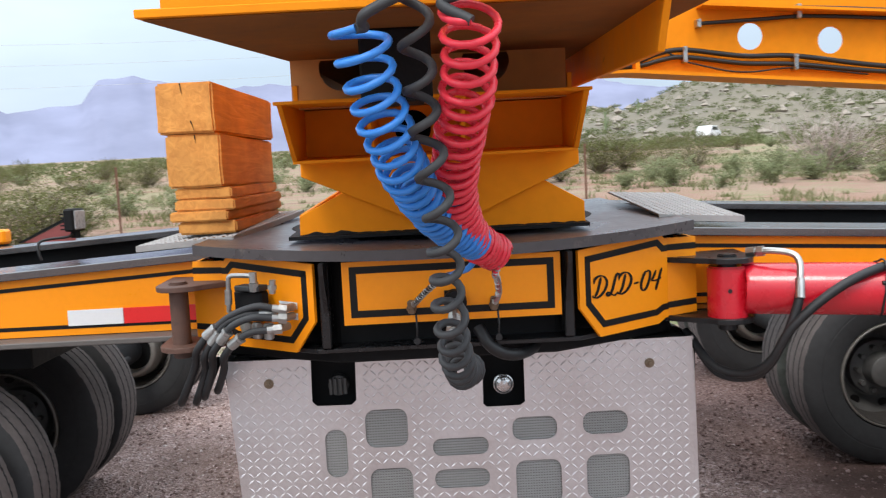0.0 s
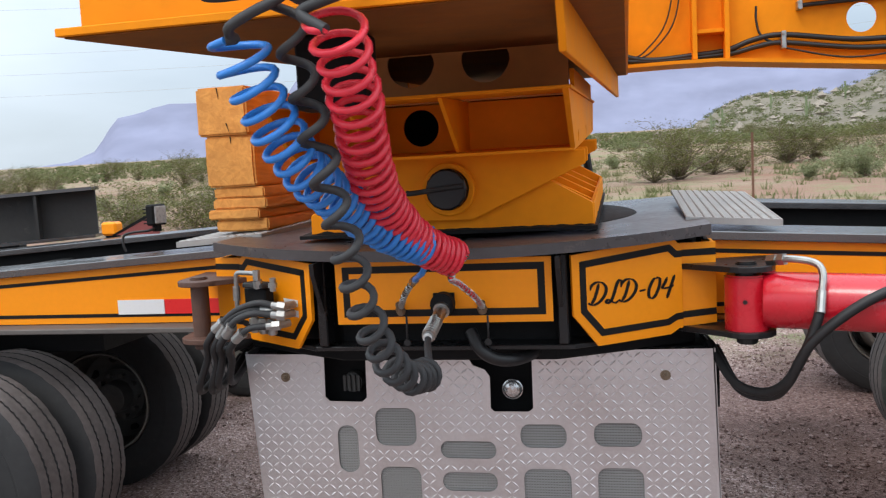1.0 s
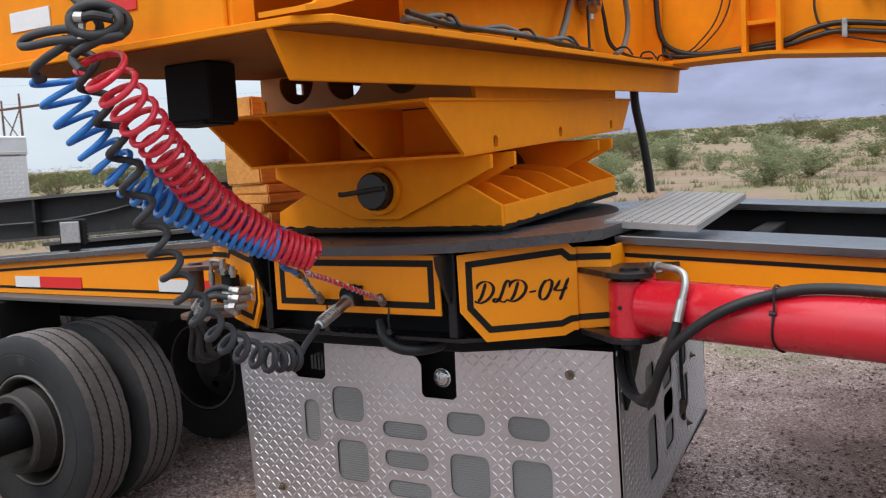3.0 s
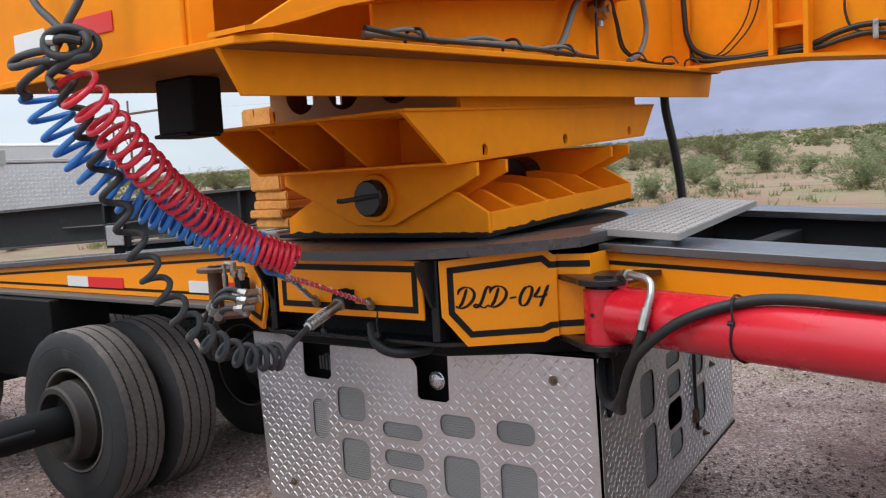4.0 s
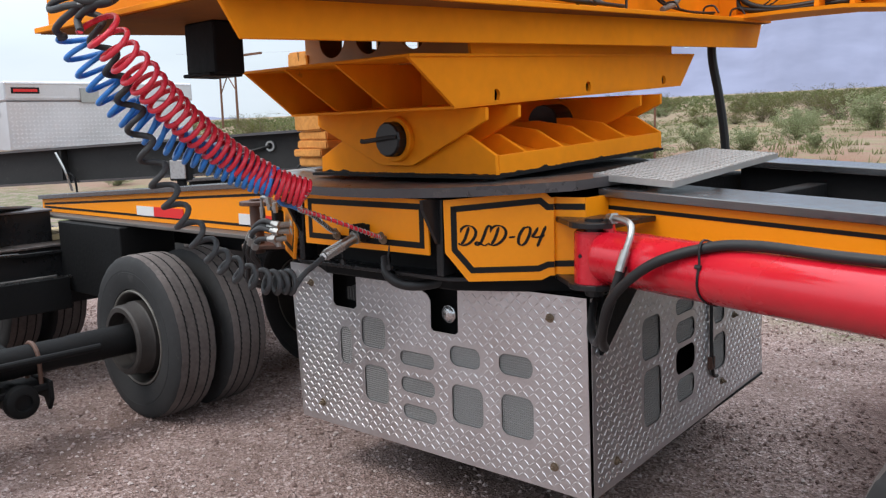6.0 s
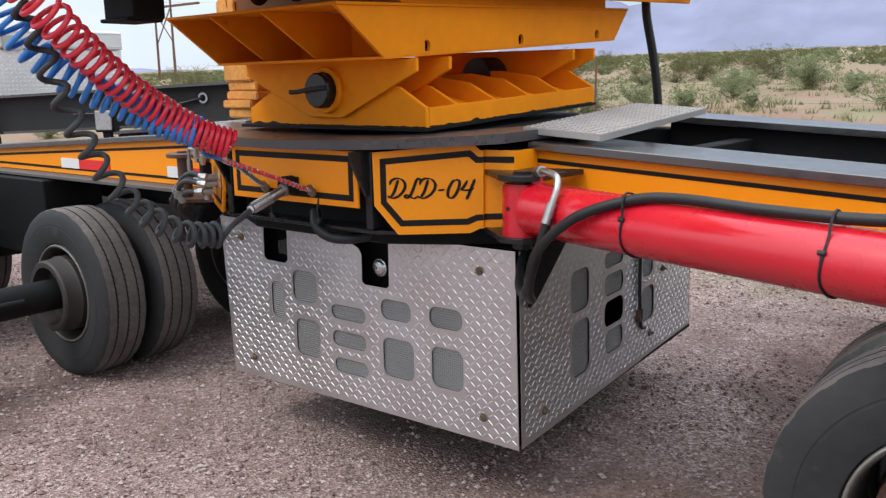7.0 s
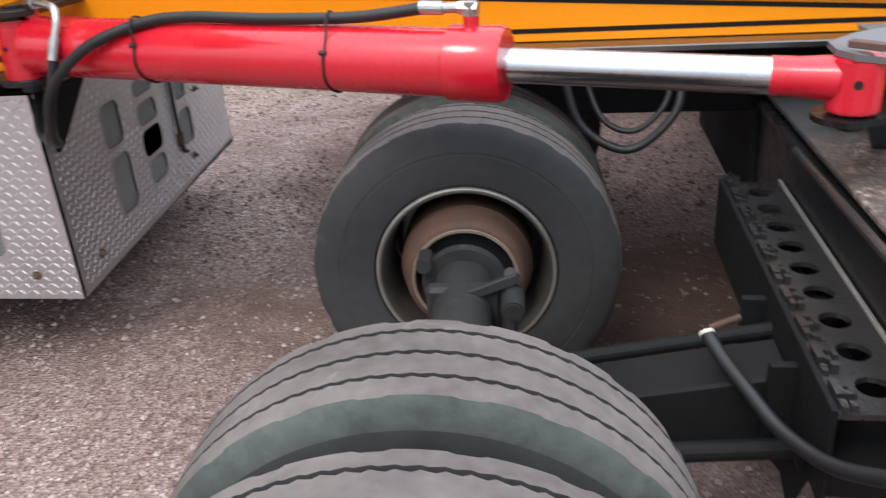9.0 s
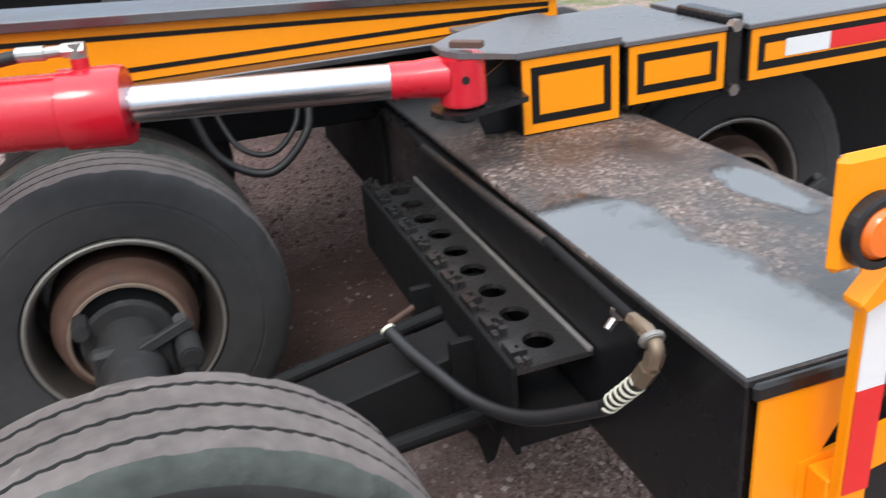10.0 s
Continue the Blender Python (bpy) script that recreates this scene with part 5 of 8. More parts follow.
def axle_group(x, mirror_y, parent, lead=1, near_end=-1.345, steer=0.0):
    """One axle along y with dual wheels at both ends. mirror_y maps a near-side y to its side of the dolly."""
    my = mirror_y
    sgn = 1 if my(1) > my(0) else -1
    made = set(bpy.data.objects)
    yi, yo = my(-0.165 if x < 0 or sgn < 0 else -0.215), my(near_end)
    dm = RIMLIP if sgn < 0 else DRUMGREY if x < 0 else None
    dual_wheel(x, yi, sgn, parent, dm)
    dual_wheel(x, yo, -sgn, parent, dm)
    smooth(part("axle_tube", lathe([(0, 0), (0, 0.085), (0.12, 0.085), (0.16, 0.080), (0.80, 0.080), (0.84, 0.085), (1.18, 0.085), (1.18, 0)], (x, my(-1.345), RT), (0, sgn, 0), 28), AXLE if x > 0 else MATTE, parent, "black greasy axle tube"), 40)
    for y in (-0.72, -0.98):
        bm = bmesh.new()
        pts = [(x - 0.085, my(y), RT - 0.14)] + [(x + 0.085 * math.cos(a), my(y), RT + 0.085 * math.sin(a)) for a in [math.pi - math.pi * k / 10 for k in range(11)]] + [(x + 0.085, my(y), RT - 0.14)]
        add_tube(bm, pts, 0.012, 8)
        part("u_bolt", bm, RUSTY if x < 0 else MATTE, parent, "rusty u-bolt" if x < 0 else "")
    part("spring_seat", box((x - 0.11, min(my(-0.68), my(-1.02)), RT - 0.15), (x + 0.11, max(my(-0.68), my(-1.02)), RT - 0.115), 0.005), MATTE, parent)
    hub_ = part("shock_mount", lathe([(0.0, 0.0), (0.0, 0.040), (-0.02, 0.044), (-0.02, 0.062), (-0.01, 0.080), (0.02, 0.088), (0.05, 0.082), (0.06, 0.070), (0.24, 0.070), (0.24, 0.0)], (x + 0.14, my(-0.84), RT - 0.175), (-1, 0, 0), 28, closed=False), MATTE, parent, "black spring trunnion")
    smooth(hub_, 40)
    for q in (-0.70, -0.99):
        part("spring_clip", prism([(x - 0.10, my(q), RT - 0.10), (x + 0.13, my(q), RT - 0.10), (x + 0.13, my(q), RT - 0.20), (x + 0.09, my(q), RT - 0.26), (x + 0.05, my(q), RT - 0.20), (x - 0.10, my(q), RT - 0.20)], (0, sgn * 0.022, 0), 0.004), MATTE, parent)
    # brake chamber, slack adjuster and lever beside the drum
    if x > 0:
        part("brake_lever", prism([(x + 0.02, my(-0.50), RT + 0.085), (x + 0.15, my(-0.46), RT + 0.115), (x + 0.17, my(-0.46), RT + 0.09), (x + 0.04, my(-0.50), RT + 0.062)], (0, sgn * 0.02, 0), 0.003), AXLE, parent)
        part("slack_adjuster", rod((x + 0.14, my(-0.56), RT + 0.05), (x + 0.14, my(-0.44), RT + 0.05), 0.032, 16, 0.005), AXLE, parent)
        part("cam_spline", rod((x + 0.135, my(-0.40), RT + 0.06), (x + 0.135, my(-0.45), RT + 0.115), 0.018, 12, 0.004), AXLE, parent)
        part("brake_spider", lathe([(0.0, 0.085), (0.0, 0.118), (0.022, 0.125), (0.022, 0.085)], (x, my(-0.30), RT), (0, sgn, 0), 28, closed=True), AXLE, parent)
        for px, pz in ((0.10, -0.09), (-0.11, 0.08), (-0.09, -0.10)):
            part("brake_anchor", rod((x + px, my(-0.335), RT + pz), (x + px, my(-0.25), RT + pz), 0.024, 8, 0.003), AXLE, parent)
        part("axle_clamp", box((x - 0.095, min(my(-0.42), my(-0.47)), RT - 0.09), (x + 0.110, max(my(-0.42), my(-0.47)), RT + 0.080), 0.012), AXLE, parent)
    part("cam_tube", rod((x + 0.13, my(-0.42), RT + 0.02), (x + 0.13, my(-0.95), RT + 0.02), 0.02, 12), MATTE, parent)
    part("brake_chamber", rod((x + 0.22 * lead, my(-0.98), RT - 0.03), (x + 0.22 * lead, my(-0.82), RT - 0.03), 0.085, 24, 0.012), MATTE, parent)
    if steer:
        # the axle stands slightly turned about its inner wheel
        c = Vector((x, my(-0.1), 0)) - parent.location
        turn = Matrix.Translation(c) @ Matrix.Rotation(radians(steer), 4, 'Z') @ Matrix.Translation(-c)
        for ob in bpy.data.objects:
            if ob not in made and ob.type == 'MESH':
                ob.data.transform(turn)


near = lambda y: y
far = lambda y: 2 * YC - y


def bogie(s, my, label, group):
    """A wheel bogie at one end of the dolly: a flat-topped box beam across, with an axle before and behind it."""
    X = (lambda v: v) if s > 0 else (lambda v: -0.12 - v)
    b = thing("wheel_bogie", (X(3.38), my(-0.75), 0.0), label, "bogie", group)

    def bx(lo, hi, *a):
        p, q = (X(lo[0]), my(lo[1]), lo[2]), (X(hi[0]), my(hi[1]), hi[2])
        return box([min(i, j) for i, j in zip(p, q)], [max(i, j) for i, j in zip(p, q)], *a)

    def pr(pts, off, *a):
        o = Vector(off)
        o.x *= s
        o.y *= 1 if my(1) > my(0) else -1
        return prism([(X(x), my(y), z) for x, y, z in pts], o, *a)

    def P(x, y, z):
        return (X(x), my(y), z)

    axle_group(2.205 if s > 0 else -2.08, my, b, s, -1.285 if s > 0 else -1.345, 3.3 if s > 0 else 0.0)
    axle_group(4.20 if s > 0 else -4.30, my, b, -s)
    part("box_beam", bx((3.130, -1.654, 0.50), (3.655, 0.30, 0.888), 0.004), BLACK, b, "black box beam")
    if s > 0 and my(1) > my(0):
        part("cross_beam", bx((3.115, 0.30, 0.45), (3.655, 1.39, 0.86), 0.004), MATTE, b, "black cross beam below the deck")
        part("under_frame", bx((2.36, 0.36, 0.79), (3.60, 1.20, 1.058), 0.006), MATTE, b, "black frame under the beam")
    part("deck_plate", bx((3.113, -1.672, 0.888), (3.675, 0.32, 0.904), 0.003), WETDECK, b, "wet glossy black deck plate")
    part("side_rail", bx((3.098, -1.10, 0.845), (3.130, 0.28, 0.868), 0.003), BLACK, b)
    # slotted bracket along the inner side
    holes = []
    for k in range(9):
        cy = -1.12 + 0.122 * k
        holes.append([(3.050 + 0.033 * math.cos(2 * math.pi * j / 16), cy + 0.034 * math.sin(2 * math.pi * j / 16)) for j in range(16)])
    br = part("slotted_bracket", plate_with_holes([(2.962, -1.205), (3.128, -1.205), (3.128, -0.06), (2.962, -0.06)], holes, lambda u, v, h: P(u, v, 0.682 + h), 0.0, 0.012), BRACKET, b, "wet black bracket with a row of holes")
    part("bracket_face", bx((2.952, -1.21, 0.50), (2.964, -0.05, 0.705), 0.002), MATTE, br)
    part("bracket_back", bx((2.964, -1.19, 0.50), (3.126, -0.07, 0.56), 0.002), MATTE, br)
    part("bracket_bar", bx((3.116, -1.21, 0.694), (3.126, -0.06, 0.704), 0.002), BARE, br)
    # a broken weld bead runs along the front edge in pairs of short hooks
    rw = random.Random(8)
    for k in range(10):
        y = -1.17 + 0.122 * k
        bm = bmesh.new()
        for dx, dy, w, h in ((0.006, 0.0, 0.016, 0.050), (0.022, 0.004, 0.012, 0.014), (0.022, 0.036, 0.013, 0.014), (0.036, 0.006, 0.010, 0.022), (0.008, -0.034, 0.012, 0.024), (0.024, -0.030, 0.014, 0.016)):
            j = rw.uniform(-0.004, 0.004)
            p, q = P(2.962 + dx, y + dy + j, 0.694), P(2.962 + dx + w, y + dy + j + h, 0.703 + rw.uniform(0, 0.011))
            add_box(bm, [min(i, j) for i, j in zip(p, q)], [max(i, j) for i, j in zip(p, q)])
        bmesh.ops.recalc_face_normals(bm, faces=bm.faces)
        part("weld_bead", bm, BRACKET, br)
    # trailing arms and hangers
    part("trailing_arm", pr([(2.38, -0.93, 0.38), (2.38, -0.93, 0.485), (2.95, -0.98, 0.625), (2.95, -0.98, 0.46)], (0, 0.15, 0), 0.006), MATTE, b, "black trailing arm")
    part("arm_tube", rod(P(2.34, -0.99, 0.40), P(2.98, -1.03, 0.49), 0.022, 14), MATTE, b)
    part("arm_tube", rod(P(2.30, -0.72, 0.45), P(2.98, -0.78, 0.62), 0.018, 14), MATTE, b)
    for y in (-1.00, -0.72):
        part("hanger", pr([(2.90, y, 0.66), (3.12, y, 0.66), (3.12, y, 0.50), (3.03, y, 0.47), (3.01, y, 0.40), (2.985, y, 0.33), (2.965, y, 0.32), (2.945, y, 0.40), (2.90, y, 0.46)], (0, 0.02, 0), 0.003), MATTE, b)
    part("hanger_bolt", rod(P(2.97, -1.13, 0.52), P(2.97, -1.07, 0.52), 0.035, 12, 0.004), MATTE, b)
    # air line
    smooth(part("air_hose", tube([P(2.80, -0.875, 0.655), P(2.825, -0.94, 0.632), P(2.855, -1.02, 0.617), P(2.90, -1.135, 0.600), P(2.955, -1.270, 0.630), P(3.03, -1.402, 0.711), P(3.036, -1.43, 0.736)], 0.0150, 12, 8), HOSE, b, "black air hose"), 60)
    part("hose_end", rod(P(2.80, -0.875, 0.655), P(2.798, -0.869, 0.659), 0.0165, 14), SPRING, b)
    part("bleed_pipe", rod(P(2.805, -0.862, 0.664), P(2.870, -0.842, 0.680), 0.0075, 10), DRUM, b, "short rusty pipe")
    bm = bmesh.new()
    helix = [Vector(P(3.036, -1.43, 0.736)).lerp(Vector(P(3.053, -1.497, 0.818)), t / 84) for t in range(85)]
    hd, hu, hv = axes(helix[-1] - helix[0])
    add_tube(bm, [p + 0.0150 * (math.cos(i * 0.45) * hu + math.sin(i * 0.45) * hv) for i, p in enumerate(helix)], 0.0024, 6)
    part("hose_spring", bm, SPRING, b, "bright spring hose guard")
    smooth(part("air_hose", tube([P(3.036, -1.43, 0.736), P(3.045, -1.465, 0.778), P(3.053, -1.497, 0.818)], 0.0138, 12, 4), HOSE, b), 60)
    bm = bmesh.new()
    add_tube(bm, spline([P(3.052, -1.494, 0.812), P(3.062, -1.518, 0.862), P(3.066, -1.520, 0.888), P(3.068, -1.492, 0.900), P(3.070, -1.462, 0.899)], 6), 0.0130, 12)
    for p, q, r in ((P(3.053, -1.497, 0.818), P(3.060, -1.513, 0.850), 0.0175), (P(3.062, -1.517, 0.856), P(3.065, -1.520, 0.878), 0.0160), (P(3.067, -1.505, 0.897), P(3.069, -1.488, 0.899), 0.0150), (P(3.069, -1.484, 0.899), P(3.070, -1.470, 0.899), 0.0125), (P(3.070, -1.462, 0.899), P(3.071, -1.44, 0.897), 0.0125)):
        add_rod(bm, p, q, r, 6)
    bmesh.ops.recalc_face_normals(bm, faces=bm.faces)
    smooth(part("brass_elbow", bm, BRASS, b, "tarnished brass elbow"), 50)
    part("elbow_ring", rod(P(3.066, -1.512, 0.893), P(3.067, -1.503, 0.898), 0.021, 16, 0.002), BARE, b, "dark steel ring")
    part("air_pipe", rod(P(3.071, -1.445, 0.897), P(3.085, -1.098, 0.896), 0.0105, 12), MATTE, b)
    part("air_pipe", rod(P(3.085, -1.11, 0.894), P(3.09, -0.30, 0.868), 0.011, 12), BRACKET, b)
    bm = bmesh.new()
    add_rod(bm, P(3.074, -1.392, 0.888), P(3.073, -1.405, 0.889), 0.0145, 12)
    add_rod(bm, P(3.060, -1.405, 0.880), P(3.045, -1.41, 0.868), 0.008, 8)
    part("pipe_clip", bm, STEEL, b)
    # pivot box with striped orange faces
    for x0, x1, z0, z1 in ((3.316, 3.606, 0.905, 1.120), (3.630, 3.940, 0.934, 1.110), (4.020, 5.6, 0.942, 1.104)):
        part("link_box", bx((x0, -0.470, z0), (x1, 0.02, z1 - 0.012), 0.003), BLACK, b)
        part("link_top", bx((x0 - 0.012, -0.484, z1 - 0.012), (x1, 0.03, z1 + 0.004), 0.003), RIMTOP, b, "worn black top plate")
        place = lambda u, v, h: P(u, -0.472 - h, v)
        face = part("link_face", plate_on([(x0 + 0.004, z0 + 0.004), (x1 - 0.004, z0 + 0.004), (x1 - 0.004, z1 - 0.014), (x0 + 0.004, z1 - 0.014)], place, 0.0, 0.006), PANEL, b, "orange panel with a black pinstripe frame")
        part("pinstripe", band([(x0 + 0.028, z0 + 0.03), (x1 - 0.028 if x1 < 5 else x1, z0 + 0.03), (x1 - 0.028 if x1 < 5 else x1, z1 - 0.036), (x0 + 0.028, z1 - 0.036)][:: s], 0.022, place, 0.006), DECAL, face)
        if x1 > 5:
            for a, w, red in ((4.14, 0.155, False), (4.297, 0.27, True)):
                part("reflective_tape", bx((a, -0.4805, z0 + 0.058), (a + w, -0.4785, z0 + 0.108)), REDTAPE if red else WHITE, face, "red reflective tape" if red else "white reflective tape")
    part("hinge_post", bx((3.955, -0.455, 0.915), (4.012, -0.20, 1.135), 0.006), BLACK, b)
    for z in (0.93, 1.11):
        part("hinge_bolt", rod(P(3.965, -0.462, z), P(3.965, -0.49, z), 0.018, 6), STEEL, b, "zinc bolt")
    # worn top plate that reaches from the link boxes over the rod eye, and the lower ear
    bm = bmesh.new()
    top = [P(*p) for p in ((3.30, -0.486, 1.1285), (3.606, -0.486, 1.1285), (3.606, -0.185, 1.1285), (3.606, 0.03, 1.1285), (3.461, -0.06, 1.145), (3.179, -0.357, 1.176), (3.084, -0.475, 1.180), (3.079, -0.557, 1.180), (3.105, -0.605, 1.178), (3.165, -0.61, 1.17))]
    va = [bm.verts.new(p) for p in top]
    vb = [bm.verts.new(Vector(p) - Z * 0.014) for p in top]
    for k in range(1, len(top) - 1):
        bm.faces.new((va[0], va[k], va[k + 1]))
        bm.faces.new((vb[0], vb[k + 1], vb[k]))
    for k in range(len(top)):
        bm.faces.new((va[k], vb[k], vb[(k + 1) % len(top)], va[(k + 1) % len(top)]))
    bmesh.ops.recalc_face_normals(bm, faces=bm.faces)
    part("eye_plate", bm, RIMTOP, b, "worn grey pin plate")
    ear = [P(E_.x + 0.085 * math.cos(radians(100 + 150 * k / 8)), E_.y + 0.085 * math.sin(radians(100 + 150 * k / 8)), 1.022) for k in range(9)] + [P(3.30, -0.56, 1.022), P(3.312, -0.47, 1.022), P(3.312, -0.30, 1.022), P(3.25, -0.36, 1.022)]
    part("eye_plate", prism(ear, (0, 0, 0.014)), BLACK, b)
    part("eye_pin", rod(P(E_.x, E_.y, 1.0), P(E_.x, E_.y, 1.168), 0.030, 20, 0.003), BLACK, b)
    part("pin_keeper", prism([P(3.105, -0.540, 1.179), P(3.165, -0.600, 1.179), P(3.182, -0.580, 1.179), P(3.122, -0.520, 1.179)], (0, 0, 0.016), 0.002), RUSTY, b, "rusty pin keeper")
    part("eye_gusset", pr([(3.24, -0.40, 0.905), (3.318, -0.40, 0.905), (3.318, -0.40, 1.10), (3.20, -0.40, 1.03)], (0, 0.016, 0), 0.002), BLACK, b)
    # orange end plate with cut-out, lamp post and tape
    ep = lambda u, v, h: P(u, -1.673 - h, v)
    part("end_plate", plate_on([(3.134, 0.869), (3.128, 0.30), (3.214, 0.30), (3.218, 0.69), (3.322, 0.866)], ep, 0.0, 0.006), PANEL, b, "orange end plate")
    part("deck_lip", bx((3.118, -1.688, 0.872), (3.670, -1.673, 0.900), 0.005), BLACK, b, "rounded black deck lip")
    part("end_plate", plate_on([(3.21, 0.655), (3.21, 0.735), (3.46, 0.775), (3.46, 0.695)], ep, 0.0, 0.008), PANEL, b, "orange bolted strip")
    part("strip_bolt", rod(P(3.255, -1.676, 0.70), P(3.255, -1.699, 0.70), 0.014, 6), STEEL, b)
    part("strip_bolt", rod(P(3.42, -1.676, 0.735), P(3.42, -1.699, 0.735), 0.014, 6), STEEL, b)
    part("lamp_post", pr([(3.228, -1.722, 0.655), (3.276, -1.722, 0.655), (3.280, -1.722, 1.13), (3.232, -1.722, 1.13)], (0, -0.023, 0), 0.003), PANEL, b)
    part("post_foot", bx((3.225, -1.724, 0.66), (3.282, -1.680, 0.73), 0.003), PANEL, b)
    part("post_tape", pr([(3.230, -1.7475, 0.720), (3.275, -1.7475, 0.720), (3.277, -1.7475, 0.895), (3.231, -1.7475, 0.895)], (0, 0.002, 0)), REDTAPE, b, "red reflective tape")
    part("post_tape", pr([(3.231, -1.7475, 0.896), (3.277, -1.7475, 0.896), (3.278, -1.7475, 1.04), (3.232, -1.7475, 1.04)], (0, 0.002, 0)), WHITE, b, "white reflective tape")
    part("post_clip", pr([(3.178, -1.750, 1.056), (3.190, -1.750, 1.040), (3.262, -1.750, 1.072), (3.240, -1.750, 1.125)], (0, -0.034, 0), 0.004), PANEL, b)
    part("lamp_box", bx((3.113, -1.80, 1.118), (3.32, -1.780, 1.262), 0.009), PANEL, b, "orange lamp housing")
    out_ = Vector((0, my(-2) - my(-1), 0))
    part("lamp_bezel", lathe([(0, 0.047), (0.014, 0.045), (0.016, 0.041), (0.016, 0.034), (0, 0.034)], P(3.166, -1.80, 1.168), out_, 32, closed=True), HOSE, b, "black rubber bezel")
    smooth(part("lamp_lens", lathe([(0, 0.035), (0.012, 0.034), (0.022, 0.026), (0.025, 0.0)], P(3.166, -1.80, 1.168), out_, 28), AMBER, b, "round amber marker lens"), 40)
    if s > 0 and my(1) > my(0):
        side = part("chassis_side", bx((4.30, 0.16, 0.36), (5.80, 0.20, 0.96), 0.004), MATTE, b, "black bolted chassis side")
        for bx_, bz_ in ((4.80, 0.84), (4.93, 0.83), (5.15, 0.80), (5.30, 0.62)):
            part("bolt", rod(P(bx_, 0.16, bz_), P(bx_, 0.14, bz_), 0.013, 6), STEEL, side)
    if s < 0:
        part("suspension_frame", bx((2.30, -0.02, 0.60), (3.12, 0.34, 1.055), 0.006), MATTE, b, "black suspension frame under the beam")
    # hanging hoses under the beam
    for k, (x0, x1, dz) in enumerate(() if s < 0 else ((2.50, 2.78, 0.18), (2.56, 2.75, 0.12))):
        smooth(part("brake_hose", tube([P(x0, 0.10 + 0.04 * k, 0.985), P(x0 + 0.06, 0.08, 0.90 - dz * 0.4), P((x0 + x1) / 2 + 0.06, 0.06, 0.94 - dz), P(x1 + 0.05, 0.08, 0.95 - dz * 0.5), P(x1 + 0.08, 0.14, 0.985)], 0.014 - 0.005 * k, 8, 8), HOSE, b), 60)
    return b


SIDEDUST = surface("dusty_green_grey_sidewall", (0.078, 0.086, 0.080), 0.85, tint=0.6, grain=30, wear=0.55, wear_color=(0.045, 0.048, 0.045), bump=0.006, spec=0.15)


def deck_material():
    """Black paint under a film of wet brown grit, scattered with small pale stones."""
    m = bpy.data.materials.new("wet_gritty_deck")
    m.use_nodes = True
    n, l = m.node_tree.nodes, m.node_tree.links
    bs = n["Principled BSDF"]
    co = n.new("ShaderNodeTexCoord")
    vo = n.new("ShaderNodeTexVoronoi")
    vo.inputs["Scale"].default_value = 105
    big = n.new("ShaderNodeTexNoise")
    big.inputs["Scale"].default_value, big.inputs["Detail"].default_value = 5, 6
    for q in (vo, big):
        l.new(co.outputs["Object"], q.inputs["Vector"])
    cr = n.new("ShaderNodeValToRGB")
    e = cr.color_ramp.elements
    e.new(0.5), e.new(0.5)
    for el, (p, c) in zip(e, ((0.0, (0.035, 0.030, 0.030)), (0.45, (0.10, 0.070, 0.058)), (0.75, (0.19, 0.14, 0.12)), (1.0, (0.34, 0.29, 0.26)))):
        el.position, el.color = p, (*c, 1)
    l.new(vo.outputs["Color"], cr.inputs["Fac"])
    mr = n.new("ShaderNodeMapRange")
    l.new(big.outputs["Fac"], mr.inputs["Value"])
    mr.inputs["From Min"].default_value, mr.inputs["From Max"].default_value = 0.35, 0.62
    lie = n.new("ShaderNodeMapping")
    lie.vector_type = "TEXTURE"
    lie.inputs["Location"].default_value, lie.inputs["Scale"].default_value = (0.10, -0.15, 0.9), (0.62, 1.15, 1)
    l.new(co.outputs["Object"], lie.inputs["Vector"])
    heap = n.new("ShaderNodeTexGradient")
    heap.gradient_type = "SPHERICAL"
    l.new(lie.outputs["Vector"], heap.inputs["Vector"])
    grit = n.new("ShaderNodeMath")
    grit.operation = "MULTIPLY"
    heap2 = n.new("ShaderNodeMapRange")
    heap2.inputs["From Min"].default_value, heap2.inputs["From Max"].default_value = 0.08, 0.40
    l.new(heap.outputs["Fac"], heap2.inputs["Value"])
    l.new(mr.outputs[0], grit.inputs[0])
    l.new(heap2.outputs[0], grit.inputs[1])
    mx = n.new("ShaderNodeMix")
    mx.data_type = "RGBA"
    mx.inputs["A"].default_value = (0.03, 0.03, 0.032, 1)
    l.new(cr.outputs["Color"], mx.inputs["B"])
    l.new(grit.outputs[0], mx.inputs["Factor"])
    l.new(mx.outputs["Result"], bs.inputs["Base Color"])
    rr = n.new("ShaderNodeMapRange")
    l.new(big.outputs["Fac"], rr.inputs["Value"])
    rr.inputs["From Min"].default_value, rr.inputs["From Max"].default_value = 0.3, 0.7
    rr.inputs["To Min"].default_value, rr.inputs["To Max"].default_value = 0.30, 0.55
    l.new(rr.outputs[0], bs.inputs["Roughness"])
    bp = n.new("ShaderNodeBump")
    bp.inputs["Strength"].default_value, bp.inputs["Distance"].default_value = 0.25, 0.002
    l.new(vo.outputs["Distance"], bp.inputs["Height"])
    l.new(bp.outputs["Normal"], bs.inputs["Normal"])
    bs.inputs["Specular IOR Level"].default_value = 0.5
    return m


